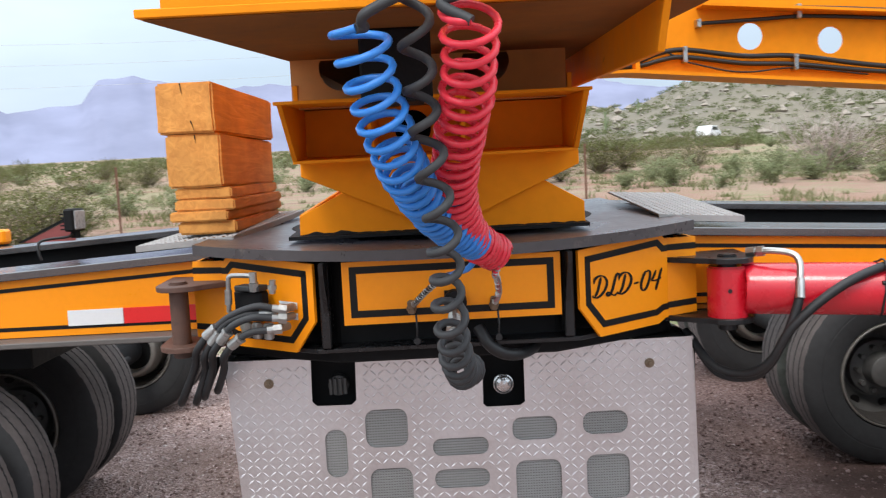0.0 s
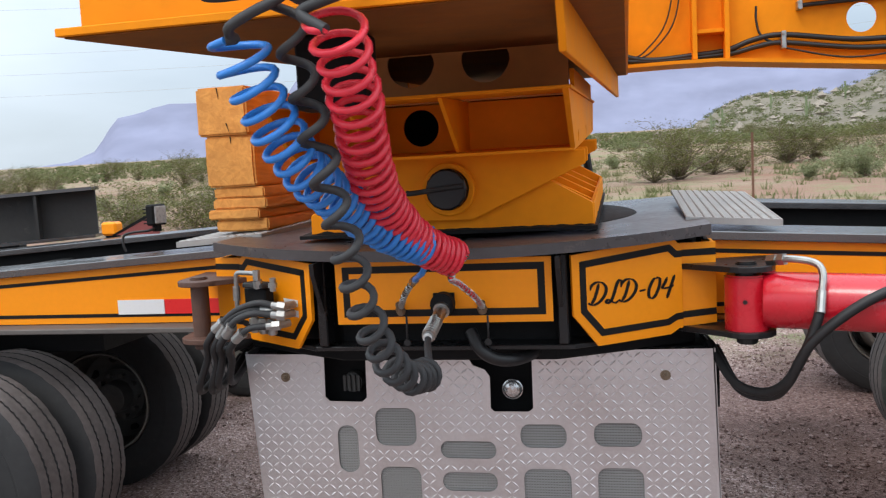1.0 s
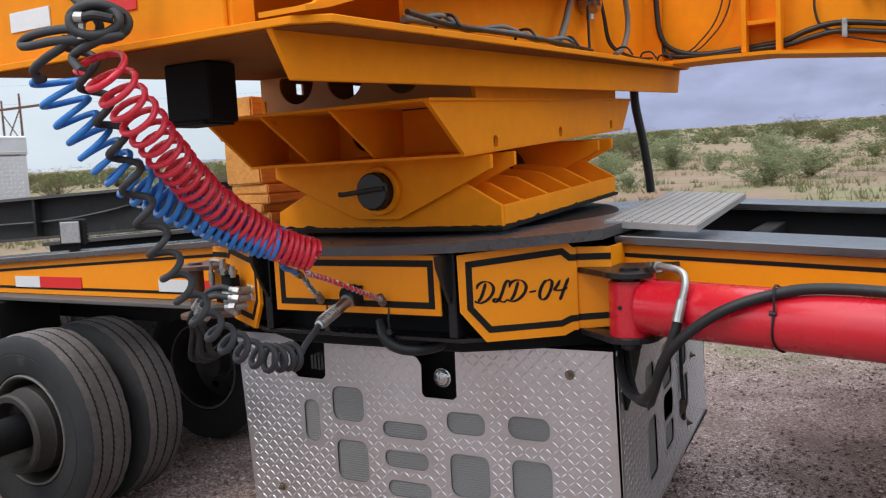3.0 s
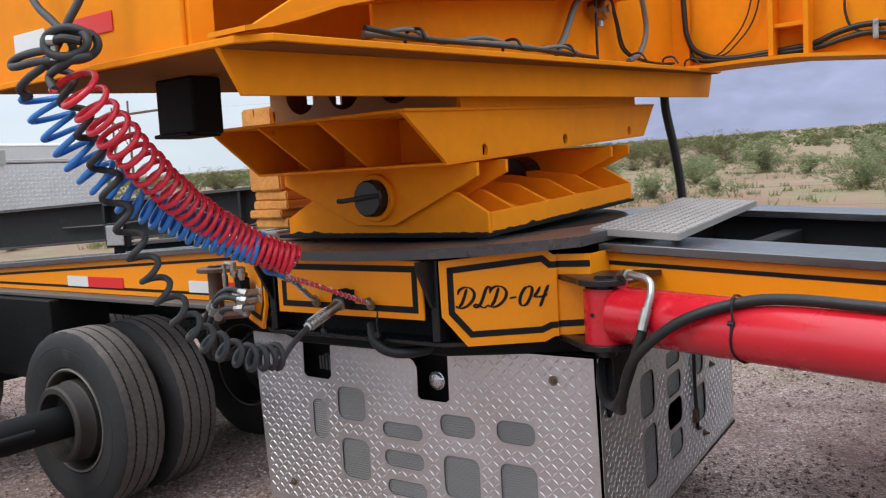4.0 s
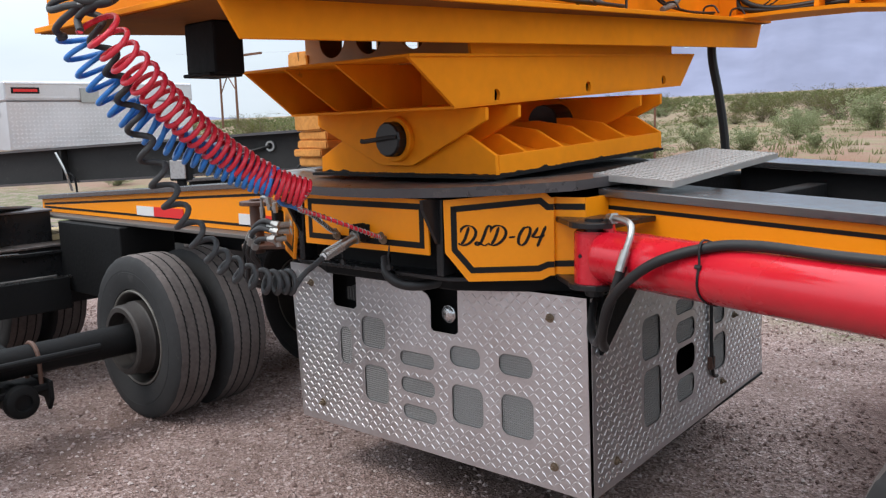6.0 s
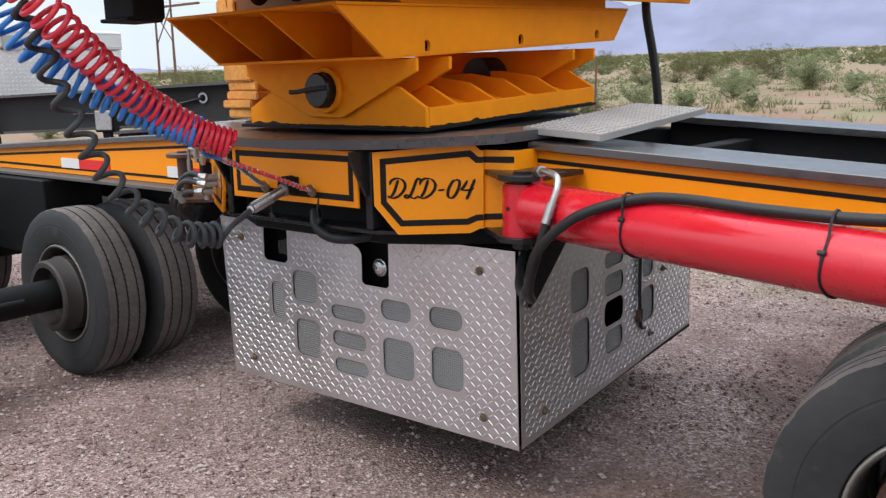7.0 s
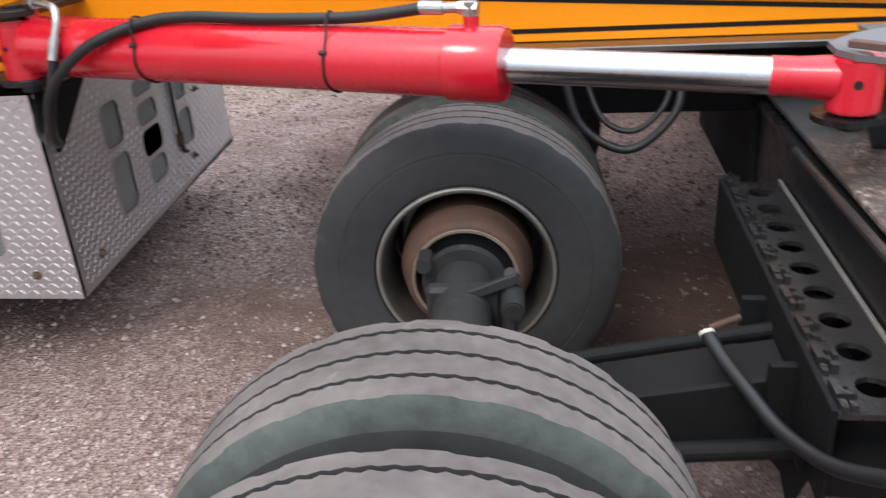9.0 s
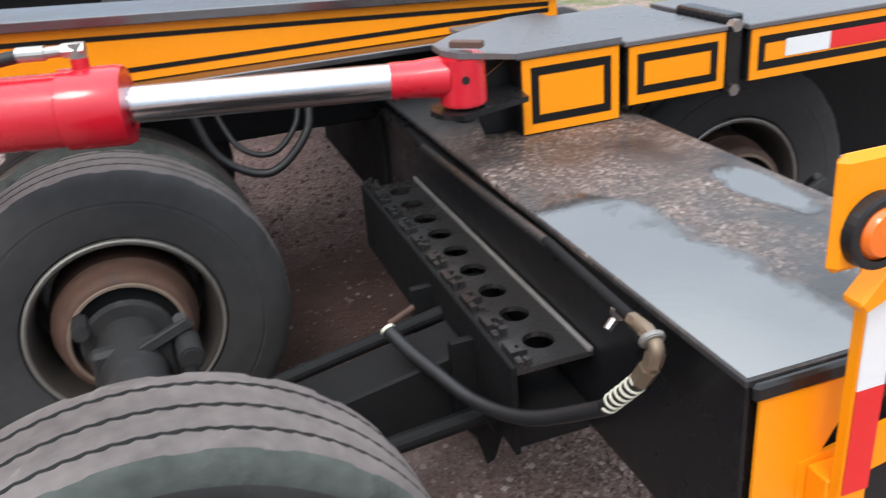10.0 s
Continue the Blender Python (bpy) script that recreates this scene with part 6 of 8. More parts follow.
BRACKET = surface("wet_speckled_black_steel", (0.022, 0.021, 0.021), 0.30, tint=0.4, grain=90, wear=0.34, wear_color=(0.11, 0.10, 0.095), bump=0.003, rough_var=0.15, spec=0.7)
WETDECK = deck_material()
WATER = surface("still_rain_water", (0.040, 0.036, 0.034), 0.07, tint=0.4, grain=60, bump=0.00015, rough_var=0.04, spec=1.0)
WATER.node_tree.nodes["Principled BSDF"].inputs["IOR"].default_value = 2.15
RIMTOP = surface("worn_grey_steel_plate", (0.135, 0.130, 0.136), 0.34, 0.2, tint=0.25, grain=30, wear=0.2, wear_color=(0.10, 0.08, 0.07), bump=0.001)
GB = "wheel bogies of the dolly"
bogie(1, near, "black wheel bogie with orange striped link boxes and an amber lamp", GB)
bogie(-1, near, "black wheel bogie with dual tyres beside a rust brown pin", GB)
for s in (1, -1):
    X_ = 3.38 if s > 0 else -3.50
    b = thing("wheel_bogie", (X_, 2.4, 0), "black wheel bogie with dual tyres beyond the dolly", "bogie", GB)
    axle_group(2.205 if s > 0 else -2.23, far if s > 0 else (lambda y: 2 * YC - 0.115 - y), b, s)
    if s < 0:
        # added box between the beams, there to shade the far left wheels
        part("under_frame", box((-3.70, 0.44, 0.90), (-1.70, 1.16, 1.055), 0.006), MATTE, b, "black frame under the beam")
    axle_group(4.20 if s > 0 else -4.30, far, b, -s)
    part("box_beam", box((X_ - 0.27, 1.40, 0.50), (X_ + 0.27, 3.33, 0.89), 0.004), BLACK, b, "black box beam")


def puddle(cx, cy, rx, ry, z, seed, label):
    """A shallow pool of rain water: its depth thins out unevenly towards the shore."""
    step = 0.008
    bm = bmesh.new()
    depth = bm.verts.layers.float.new("depth")
    rows = []
    for i in range(70):
        row = []
        for j in range(120):
            x, y = 3.117 + step * i, -1.668 + step * j
            e = 1 - ((x - cx) / rx) ** 2 - ((y - cy) / ry) ** 2
            e += 0.38 * noise.noise(Vector((x * 5, y * 5, seed))) + 0.22 * noise.noise(Vector((x * 18, y * 18, seed))) + 0.12 * noise.noise(Vector((x * 55, y * 55, seed)))
            row.append((x, y, e))
        rows.append(row)
    made = {}

    def vert(i, j):
        if (i, j) not in made:
            x, y, e = rows[i][j]
            made[i, j] = bm.verts.new((x, y, z))
            made[i, j][depth] = e
        return made[i, j]

    for i in range(69):
        for j in range(119):
            cells = ((i, j), (i + 1, j), (i + 1, j + 1), (i, j + 1))
            if max(rows[a][b][2] for a, b in cells) > 0:
                bm.faces.new([vert(a, b) for a, b in cells])
    ob = single("puddle", bm, WATER, label, "puddle", "puddles on the bogie deck")
    ob.data.shade_smooth()
    return ob


# the film of water thins to nothing at its shore
wt, wtl = WATER.node_tree.nodes, WATER.node_tree.links
w_depth = wt.new("ShaderNodeAttribute")
w_depth.attribute_name = "depth"
w_thin = wt.new("ShaderNodeMapRange")
w_thin.interpolation_type = "SMOOTHSTEP"
w_thin.inputs["From Min"].default_value, w_thin.inputs["From Max"].default_value = 0.0, 0.46
wtl.new(w_depth.outputs["Fac"], w_thin.inputs["Value"])
wtl.new(w_thin.outputs[0], wt["Principled BSDF"].inputs["Alpha"])
puddle(3.19, -1.43, 0.205, 0.56, 0.9046, 2, "shallow rain puddle mirroring the sky on the deck")
puddle(3.59, -1.08, 0.07, 0.17, 0.9050, 5, "thin rain puddle near the edge of the deck")

# ---- coiled air and electric lines ----
def helix_on(ctrl, turns, r0, r1, bias=1.0, n=14, sag=0.0):
    """Points of a coil that follows a curve; bias packs the turns towards its end."""
    path = spline(ctrl, 40)
    m = len(path) - 1
    total = int(turns * n)
    out = []
    ref = None
    for i in range(total + 1):
        t = i / total
        s = (0.75 * (1 - (1 - t) ** bias) + 0.25 * t) * m
        k = min(int(s), m - 1)
        p = path[k].lerp(path[k + 1], s - k)
        d = (path[min(k + 3, m)] - path[max(k - 3, 0)]).normalized()
        u = d.cross(Vector((1, 0, 0))).normalized() if ref is None else (ref - d * ref.dot(d)).normalized()
        ref = u
        v = d.cross(u)
        a = 2 * math.pi * turns * t
        r = r0 + (r1 - r0) * t
        wob = 1 + 0.05 * math.sin(a * 0.37)
        out.append(p + r * wob * (math.cos(a) * u + math.sin(a) * v) - Z * sag * abs(math.sin(a)))
    return out


def even_coil(ctrl, p0, p1, r0, r1, n=16):
    """Points of a coil along a curve whose pitch closes from p0 to p1."""
    path = spline(ctrl, 40)
    run = [0.0]
    for p, q in zip(path, path[1:]):
        run.append(run[-1] + (q - p).length)
    out, s, a, k, u = [], 0.0, 0.0, 0, None
    while s < run[-1]:
        while run[k + 1] < s:
            k += 1
        p = path[k].lerp(path[k + 1], (s - run[k]) / (run[k + 1] - run[k]))
        d = (path[min(k + 4, len(path) - 1)] - path[max(k - 3, 0)]).normalized()
        u = d.cross(Vector((1, 0, 0))).normalized() if u is None else (u - d * u.dot(d)).normalized()
        t = s / run[-1]
        r = (r0 + (r1 - r0) * t) * (1 + 0.035 * math.sin(a * 0.29))
        out.append(p + r * (math.cos(a) * u + math.sin(a) * d.cross(u)))
        a += 2 * math.pi / n
        s += (p0 + (p1 - p0) * t ** 0.85) / n
    return out


def coil(name, pts, r, material, label, category, n=8):
    bm = bmesh.new()
    add_tube(bm, pts, r, n)
    ob = thing(name, pts[0], label, category, "coiled lines between frame and dolly")
    return ob, smooth(part("coil", bm, material, ob), 60)


red_pts = even_coil([(0.024, -1.285, 1.915), (0.022, -1.213, 1.829), (0.015, -1.14, 1.755), (-0.004, -1.04, 1.665), (-0.014, -0.915, 1.564), (0.007, -0.783, 1.472), (0.045, -0.705, 1.418), (0.098, -0.625, 1.380)], 0.050, 0.0172, 0.053, 0.044)
red_coil, _ = coil("air_hose_coil", red_pts, 0.0083, REDCOIL, "glossy red coiled air hose hanging from the frame", "air hose")
blue_pts = even_coil([(-0.192, -1.238, 1.900), (-0.186, -1.222, 1.85), (-0.175, -1.195, 1.79), (-0.147, -1.126, 1.683), (-0.120, -1.045, 1.607), (-0.067, -0.890, 1.515), (-0.010, -0.79, 1.458), (0.040, -0.715, 1.424)], 0.056, 0.0172, 0.053, 0.046)
blue_coil, _ = coil("air_hose_coil", blue_pts, 0.0083, BLUE, "glossy blue coiled air hose hanging from the frame", "air hose")
dark_pts = helix_on([(-0.085, -1.255, 1.98), (-0.080, -1.205, 1.84), (-0.076, -1.155, 1.72), (-0.060, -1.122, 1.58), (-0.045, -1.076, 1.449), (-0.043, -1.017, 1.336), (-0.035, -0.936, 1.224), (-0.026, -0.85, 1.145), (-0.012, -0.735, 1.085), (0.005, -0.640, 1.070)], 17, 0.029, 0.038, 1.45)
dark_coil, _ = coil("electric_coil", dark_pts, 0.0096, GREYHOSE, "dark grey coiled electric cable sagging below the deck", "electric cable")
part("lead", tube([dark_pts[-1], (0.0, -0.58, 1.085), (-0.02, -0.50, 1.115), (-0.028, -0.45, 1.137)], 0.0105, 10, 8), GREYHOSE, dark_coil)
bm = bmesh.new()
pa, pb = Vector((-0.028, -0.455, 1.135)), Vector((-0.015, -0.318, 1.186))
add_rod(bm, pa, pb, 0.019, 18)
add_rod(bm, pb, pb + (pb - pa).normalized() * 0.045, 0.026, 20)
pd, pu_, pv = axes(pb - pa)
add_tube(bm, [pa + pd * (0.004 + 0.0011 * k) + 0.0195 * (math.cos(k * 0.62) * pu_ + math.sin(k * 0.62) * pv) for k in range(80)], 0.0026, 6)
bmesh.ops.recalc_face_normals(bm, faces=bm.faces)
part("plug", bm, STEEL, dark_coil, "silver plug with a spring strain relief")
part("band", rod(pa - pd * 0.012, pa - pd * 0.002, 0.0135, 12), WHITE, dark_coil)


def sprung_hose(ctrl, r, parent, c1, c2):
    core = part("spring_guarded_hose", tube(ctrl, r * 0.82, 10, 10), c2, parent, "hose in a spiral guard")
    smooth(core, 60)
    path = spline(ctrl, 40)
    bm = bmesh.new()
    pts = []
    ref = None
    for i, p in enumerate(path):
        d = (path[min(i + 1, len(path) - 1)] - path[max(i - 1, 0)]).normalized()
        ref = d.cross(Z).normalized() if ref is None else (ref - d * ref.dot(d)).normalized()
        a = i * 0.95
        pts.append(p + r * (math.cos(a) * ref + math.sin(a) * d.cross(ref)))
    add_tube(bm, pts, r * 0.25, 5)
    part("spiral_guard", bm, c1, core)


sprung_hose([red_pts[-1], (0.092, -0.655, 1.335), (0.100, -0.578, 1.302), (0.112, -0.44, 1.247), (0.110, -0.33, 1.205), (0.106, -0.275, 1.188)], 0.0085, red_coil, STEEL, REDCOIL)
smooth(part("tail_hose", tube([blue_pts[-1], (0.028, -0.69, 1.362), (-0.012, -0.60, 1.330), (-0.04, -0.538, 1.310)], 0.0085, 10, 8), BLUE, blue_coil), 60)
sprung_hose([(-0.035, -0.548, 1.313), (-0.065, -0.48, 1.290), (-0.105, -0.40, 1.250), (-0.135, -0.33, 1.212), (-0.150, -0.285, 1.195)], 0.0085, blue_coil, STEEL, GREYHOSE)
part("ferrule", rod((-0.03, -0.558, 1.317), (-0.052, -0.508, 1.301), 0.012, 10, 0.002), STEEL, blue_coil)
for x, m, par, nm in ((0.106, REDTAPE, red_coil, "red glad hand"), (-0.152, BLUE, blue_coil, "blue glad hand")):
    bm = rod((x, -0.262, 1.185), (x, -0.225, 1.185), 0.024, 18, 0.004)
    add_box(bm, (x - 0.018, -0.255, 1.180), (x + 0.018, -0.235, 1.225))
    bmesh.ops.recalc_face_normals(bm, faces=bm.faces)
    part("glad_hand", bm, m if x > 0 else MATTE, par, nm if x > 0 else "dark glad hand with a blue seal")
    st = bmesh.new()
    add_tube(st, [(x + 0.012, -0.262, 1.17), (x + 0.014, -0.275, 1.12), (x + 0.012, -0.268, 1.085)], 0.0035, 6)
    add_rod(st, (x + 0.012, -0.274, 1.078), (x + 0.012, -0.262, 1.078), 0.011, 12)
    part("tether", st, HOSE, par)
    cup = rod((x, -0.300, 1.208), (x, -0.277, 1.172), 0.0125, 14, 0.002)
    add_rod(cup, (x, -0.288, 1.190), (x, -0.283, 1.180), 0.0160, 6)
    bmesh.ops.recalc_face_normals(cup, faces=cup.faces)
    part("hose_coupling", cup, BRASS, par, "tarnished brass hose coupling")
sock = rod((-0.015, -0.268, 1.203), (-0.015, -0.315, 1.203), 0.036, 24, 0.004)
add_box(sock, (-0.048, -0.276, 1.172), (0.018, -0.266, 1.234))
bmesh.ops.recalc_face_normals(sock, faces=sock.faces)
part("socket", sock, MATTE, dolly, "black cast trailer socket")

smooth(part("socket_loom", tube([(0.055, -0.225, 1.105), (0.085, -0.250, 1.055), (0.125, -0.245, 1.022), (0.180, -0.215, 1.008), (0.235, -0.150, 1.012), (0.27, -0.09, 1.04)], 0.020, 12, 6), HOSE, dolly, "black rubber loom looped under the ledge"), 60)

# knotted black leads above the coils
lead = thing("hose_bundle", (0.03, -1.26, 2.0), "black rubber leads looped, knotted and clamped over the frame edge", "hose bundle")
r_ = red_pts[0]
b_ = blue_pts[0]
d_ = dark_pts[0]
for pts in ([(-0.33, -1.17, 2.75), (-0.285, -1.20, 2.30), (-0.20, -1.23, 2.15), (-0.06, -1.262, 2.065), (-0.005, -1.272, 2.03), (0.03, -1.27, 1.985), (-0.03, -1.262, 1.95), d_.lerp(Vector((-0.03, -1.262, 1.95)), 0.4), d_],
            [(0.10, -1.16, 2.75), (0.075, -1.19, 2.30), (0.03, -1.225, 2.14), (0.012, -1.262, 2.06), (-0.012, -1.278, 2.01), (-0.05, -1.282, 1.975), (-0.082, -1.29, 1.950), (-0.130, -1.302, 1.928), (-0.172, -1.305, 1.906), (-0.180, -1.29, 1.893), b_.lerp(Vector((-0.16, -1.27, 1.89)), 0.5), b_],
            [(-0.015, -1.29, 1.985), (-0.09, -1.288, 1.992), (-0.17, -1.287, 1.992), (-0.218, -1.289, 1.984), (-0.226, -1.293, 1.970), (-0.19, -1.298, 1.964), (-0.11, -1.295, 1.966), (-0.03, -1.29, 1.962), (0.05, -1.285, 1.955), (0.10, -1.275, 1.956), (0.075, -1.296, 1.952), (0.013, -1.305, 1.936), (-0.03, -1.305, 1.918), r_]):
    smooth(part("lead", tube(pts, 0.0105, 10, 10), GREYHOSE, lead), 60)
loop_c = Vector((0.045, -1.285, 1.992))
lu, lv = Vector((0.88, 0.47, 0.0)), Vector((0.05, -0.10, 0.99))
for ru, rv, out, a0 in ((0.060, 0.038, 0.004, 0.4), (0.054, 0.033, -0.012, 2.2)):
    bm = bmesh.new()
    add_tube(bm, [loop_c + ru * math.cos(a0 + k * 0.165) * lu + rv * math.sin(a0 + k * 0.165) * lv + Vector((0.45, -0.88, 0)) * (0.02 * math.sin(k * 0.12) - out) for k in range(42)], 0.0110, 10)
    smooth(part("loop", bm, GREYHOSE, lead), 60)
clamp = rod(loop_c - lu * 0.040 + Vector((0.014, -0.028, 0.008)), loop_c - lu * 0.018 + Vector((0.014, -0.028, 0.006)), 0.013, 12, 0.002)
add_rod(clamp, loop_c - lu * 0.030 + Vector((0.012, -0.02, 0.0)), loop_c - lu * 0.034 + Vector((0.012, -0.02, -0.04)), 0.009, 10)
bmesh.ops.recalc_face_normals(clamp, faces=clamp.faces)
part("clamp", clamp, STEEL, lead, "steel hose clamp")
part("strap", tube([loop_c - lu * 0.02 + Vector((0.014, -0.028, 0.006)), loop_c + lu * 0.01 + Vector((0.016, -0.036, 0.008)), loop_c + lu * 0.045 + Vector((0.014, -0.026, 0.0))], 0.011, 10, 6), HOSE, lead)

# ---- hydraulic manifold on the corner panel ----
man = thing("hydraulic_manifold", (-0.69, -0.13, 1.17), "grey steel valve manifold with a cluster of zinc hose fittings", "valve manifold")
part("block", prism([(-0.735, -0.160, 1.155), (-0.632, -0.219, 1.155), (-0.612, -0.185, 1.155), (-0.715, -0.126, 1.155)], (0, 0, 0.098), 0.006), MATTE, man)
part("cover", prism([(-0.725, -0.19, 1.255), (-0.635, -0.24, 1.255), (-0.61, -0.195, 1.255), (-0.70, -0.145, 1.255)], (0, 0, 0.018), 0.004), GREYHOSE, man)
nf = Vector((-0.503, -0.864, 0))
tf = Vector((-0.864, 0.503, 0))
# three rows of stub nuts on the block, each with a sleeved hose swept back to a bright collar
rows = (((-0.556, -0.262, 1.200), (-0.640, -0.268, 1.214), (-0.725, -0.255, 1.186), (-0.806, -0.236, 1.126), (-0.862, -0.205, 1.02), (-0.925, -0.165, 0.90)),
        ((-0.558, -0.266, 1.172), (-0.650, -0.284, 1.182), (-0.715, -0.280, 1.158), (-0.756, -0.262, 1.112), (-0.800, -0.225, 1.02), (-0.842, -0.185, 0.92)),
        ((-0.575, -0.270, 1.140), (-0.655, -0.285, 1.136), (-0.690, -0.280, 1.120), (-0.720, -0.268, 1.098), (-0.765, -0.225, 1.01), (-0.800, -0.18, 0.935)),
        ((-0.600, -0.250, 1.190), (-0.670, -0.262, 1.190), (-0.745, -0.250, 1.160), (-0.790, -0.240, 1.105), (-0.830, -0.205, 1.00), (-0.875, -0.17, 0.90)))
for k, (p, q, m_, c, g, e) in enumerate(rows):
    p, q, m_, c, g, e = (Vector(w) for w in (p, q, m_, c, g, e))
    nut = rod(p + (p - q).normalized() * 0.012, p - (p - q).normalized() * 0.014, 0.0175, 6)
    add_rod(nut, p - (p - q).normalized() * 0.014, p - (p - q).normalized() * 0.034, 0.0125, 12)
    add_rod(nut, p + nf * 0.002, p - nf * 0.05, 0.013, 8)
    bmesh.ops.recalc_face_normals(nut, faces=nut.faces)
    part("stub_nut", nut, ZINC, man, "zinc plated hex stub")
    smooth(part("hose", tube([p.lerp(q, 0.35), q, m_, c], 0.0112, 10, 8), GREYHOSE, man, "grey sleeved hose"), 60)
    dc = (c - m_).normalized()
    col = rod(c - dc * 0.030, c + dc * 0.012, 0.0165, 14, 0.002)
    add_rod(col, c - dc * 0.040, c - dc * 0.030, 0.0190, 6)
    bmesh.ops.recalc_face_normals(col, faces=col.faces)
    part("collar", col, ZINC, man, "bright crimped collar")
    smooth(part("hose", tube([c, c.lerp(g, 0.5) + Vector((-0.012, -0.012, 0)), g, e, e + Vector((-0.03, 0.12, -0.02)), e + Vector((-0.03, 0.30, 0.05))], 0.0125, 10, 8), HOSE, man, "black rubber hose"), 60)
for k in range(3):
    p = Vector((-0.615, -0.215, 1.150)) + tf * 0.048 * k
    st = rod(p, p - Z * 0.052, 0.0165, 14, 0.003)
    add_rod(st, p - Z * 0.004, p - Z * 0.020, 0.020, 6)
    bmesh.ops.recalc_face_normals(st, faces=st.faces)
    part("port_fitting", st, ZINC, man, "zinc plated port fitting")
# squared steel pipe over the block, and a short spout beside it
bm = bmesh.new()
add_tube(bm, spline([(-0.650, -0.225, 1.262), (-0.650, -0.232, 1.290), (-0.652, -0.234, 1.303), (-0.664, -0.232, 1.308), (-0.715, -0.214, 1.309), (-0.729, -0.210, 1.306), (-0.735, -0.208, 1.295), (-0.738, -0.205, 1.25), (-0.742, -0.20, 1.19)], 6), 0.0078, 10)
add_rod(bm, (-0.650, -0.225, 1.258), (-0.650, -0.230, 1.285), 0.0155, 6)
add_rod(bm, (-0.650, -0.233, 1.285), (-0.650, -0.233, 1.318), 0.0125, 8)
add_rod(bm, (-0.738, -0.205, 1.262), (-0.741, -0.202, 1.215), 0.0120, 12)
add_rod(bm, (-0.590, -0.245, 1.250), (-0.586, -0.250, 1.292), 0.0105, 10)
add_rod(bm, (-0.589, -0.247, 1.262), (-0.588, -0.248, 1.276), 0.0150, 6)
bmesh.ops.recalc_face_normals(bm, faces=bm.faces)
part("elbow_pipe", bm, ZINC, man, "bent zinc plated pipe")

# ---- work lamps on the dolly ----
LENS = surface("frosted_lamp_lens", (0.36, 0.36, 0.365), 0.3, tint=0.25, grain=60, bump=0.002)


def work_lamp(x, y, z, turn, label, size=0.86):
    w = thing("work_lamp", (x, y, z), label, "lamp", "work lamps on the dolly")
    m = Matrix.Translation((x, y, z)) @ Matrix.Rotation(radians(turn), 4, "Z") @ Matrix.Scale(size, 4)
    part("housing", box((-0.055, -0.02, 0.035), (0.055, 0.04, 0.155), 0.008, m), MATTE, w, "black finned housing")
    part("lens", box((-0.045, -0.026, 0.045), (0.045, -0.019, 0.145), 0.004, m), LENS, w, "pale square lens")
    bm = bmesh.new()
    for k in range(5):
        add_box(bm, (-0.05, 0.04, 0.045 + 0.02 * k), (0.05, 0.06, 0.052 + 0.02 * k), m)
    add_box(bm, (-0.02, -0.005, 0.0), (0.02, 0.025, 0.04), m)
    bmesh.ops.recalc_face_normals(bm, faces=bm.faces)
    part("bracket", bm, MATTE, w)


work_lamp(-1.70, 0.97, 1.385, 78, "black square work lamp aimed along the deck")
work_lamp(-2.10, 0.22, 1.288, 28, "square work lamp standing on the near flange", 1.10)

lampcord = single("lamp_lead", tube([(-1.71, 0.955, 1.40), (-1.735, 0.93, 1.392), (-1.80, 0.90, 1.388), (-1.835, 0.88, 1.375), (-1.835, 0.87, 1.330), (-1.825, 0.87, 1.30)], 0.006, 8, 6), HOSE, "thin black lead hanging from the work lamp", "cable")
smooth(lampcord, 60)
sign = thing("sloped_panel", (-1.85, 1.05, 1.37), "dark red sloped panel with a black upper edge", "panel")
part("sheet", prism([(-1.99, 1.05, 1.368), (-1.745, 1.05, 1.368), (-1.738, 1.05, 1.478)], (0, 0.008, 0)), surface("faded_dark_red_paint", (0.26, 0.060, 0.055), 0.6, tint=0.2, grain=30, bump=0.001), sign)
part("edge", prism([(-1.995, 1.046, 1.368), (-1.738, 1.046, 1.482), (-1.738, 1.046, 1.496), (-2.01, 1.046, 1.370)], (0, 0.016, 0)), MATTE, sign, "black edge strip")

# ---- ground ----
def rise(x, y):
    """Height of the land: flat yard, a step up to the fence line, then a plain that climbs gently to the hills."""
    t = min(1.0, max(0.0, (y - 7.0) / 14.0))
    return 0.50 * t * t * (3 - 2 * t) + 0.031 * max(0.0, min(y, 1800.0) - 15.0)


def darker_zone(n, l, vector):
    """Mask of the darker gravel: a broad ragged patch beyond the equipment box."""
    put = n.new("ShaderNodeMapping")
    put.vector_type = "TEXTURE"
    put.inputs["Location"].default_value, put.inputs["Scale"].default_value = (3.35, 2.5, 0), (2.9, 3.6, 50)
    l.new(vector, put.inputs["Vector"])
    g = n.new("ShaderNodeTexGradient")
    g.gradient_type = "SPHERICAL"
    l.new(put.outputs["Vector"], g.inputs["Vector"])
    t = n.new("ShaderNodeTexNoise")
    t.inputs["Scale"].default_value, t.inputs["Detail"].default_value = 1.3, 6
    l.new(vector, t.inputs["Vector"])
    ad = n.new("ShaderNodeMath")
    ad.operation = "MULTIPLY_ADD"
    l.new(t.outputs["Fac"], ad.inputs[0])
    ad.inputs[1].default_value = 0.5
    l.new(g.outputs["Fac"], ad.inputs[2])
    r = n.new("ShaderNodeMapRange")
    r.interpolation_type = "SMOOTHSTEP"
    l.new(ad.outputs[0], r.inputs["Value"])
    r.inputs["From Min"].default_value, r.inputs["From Max"].default_value = 0.36, 0.58
    return r.outputs[0]


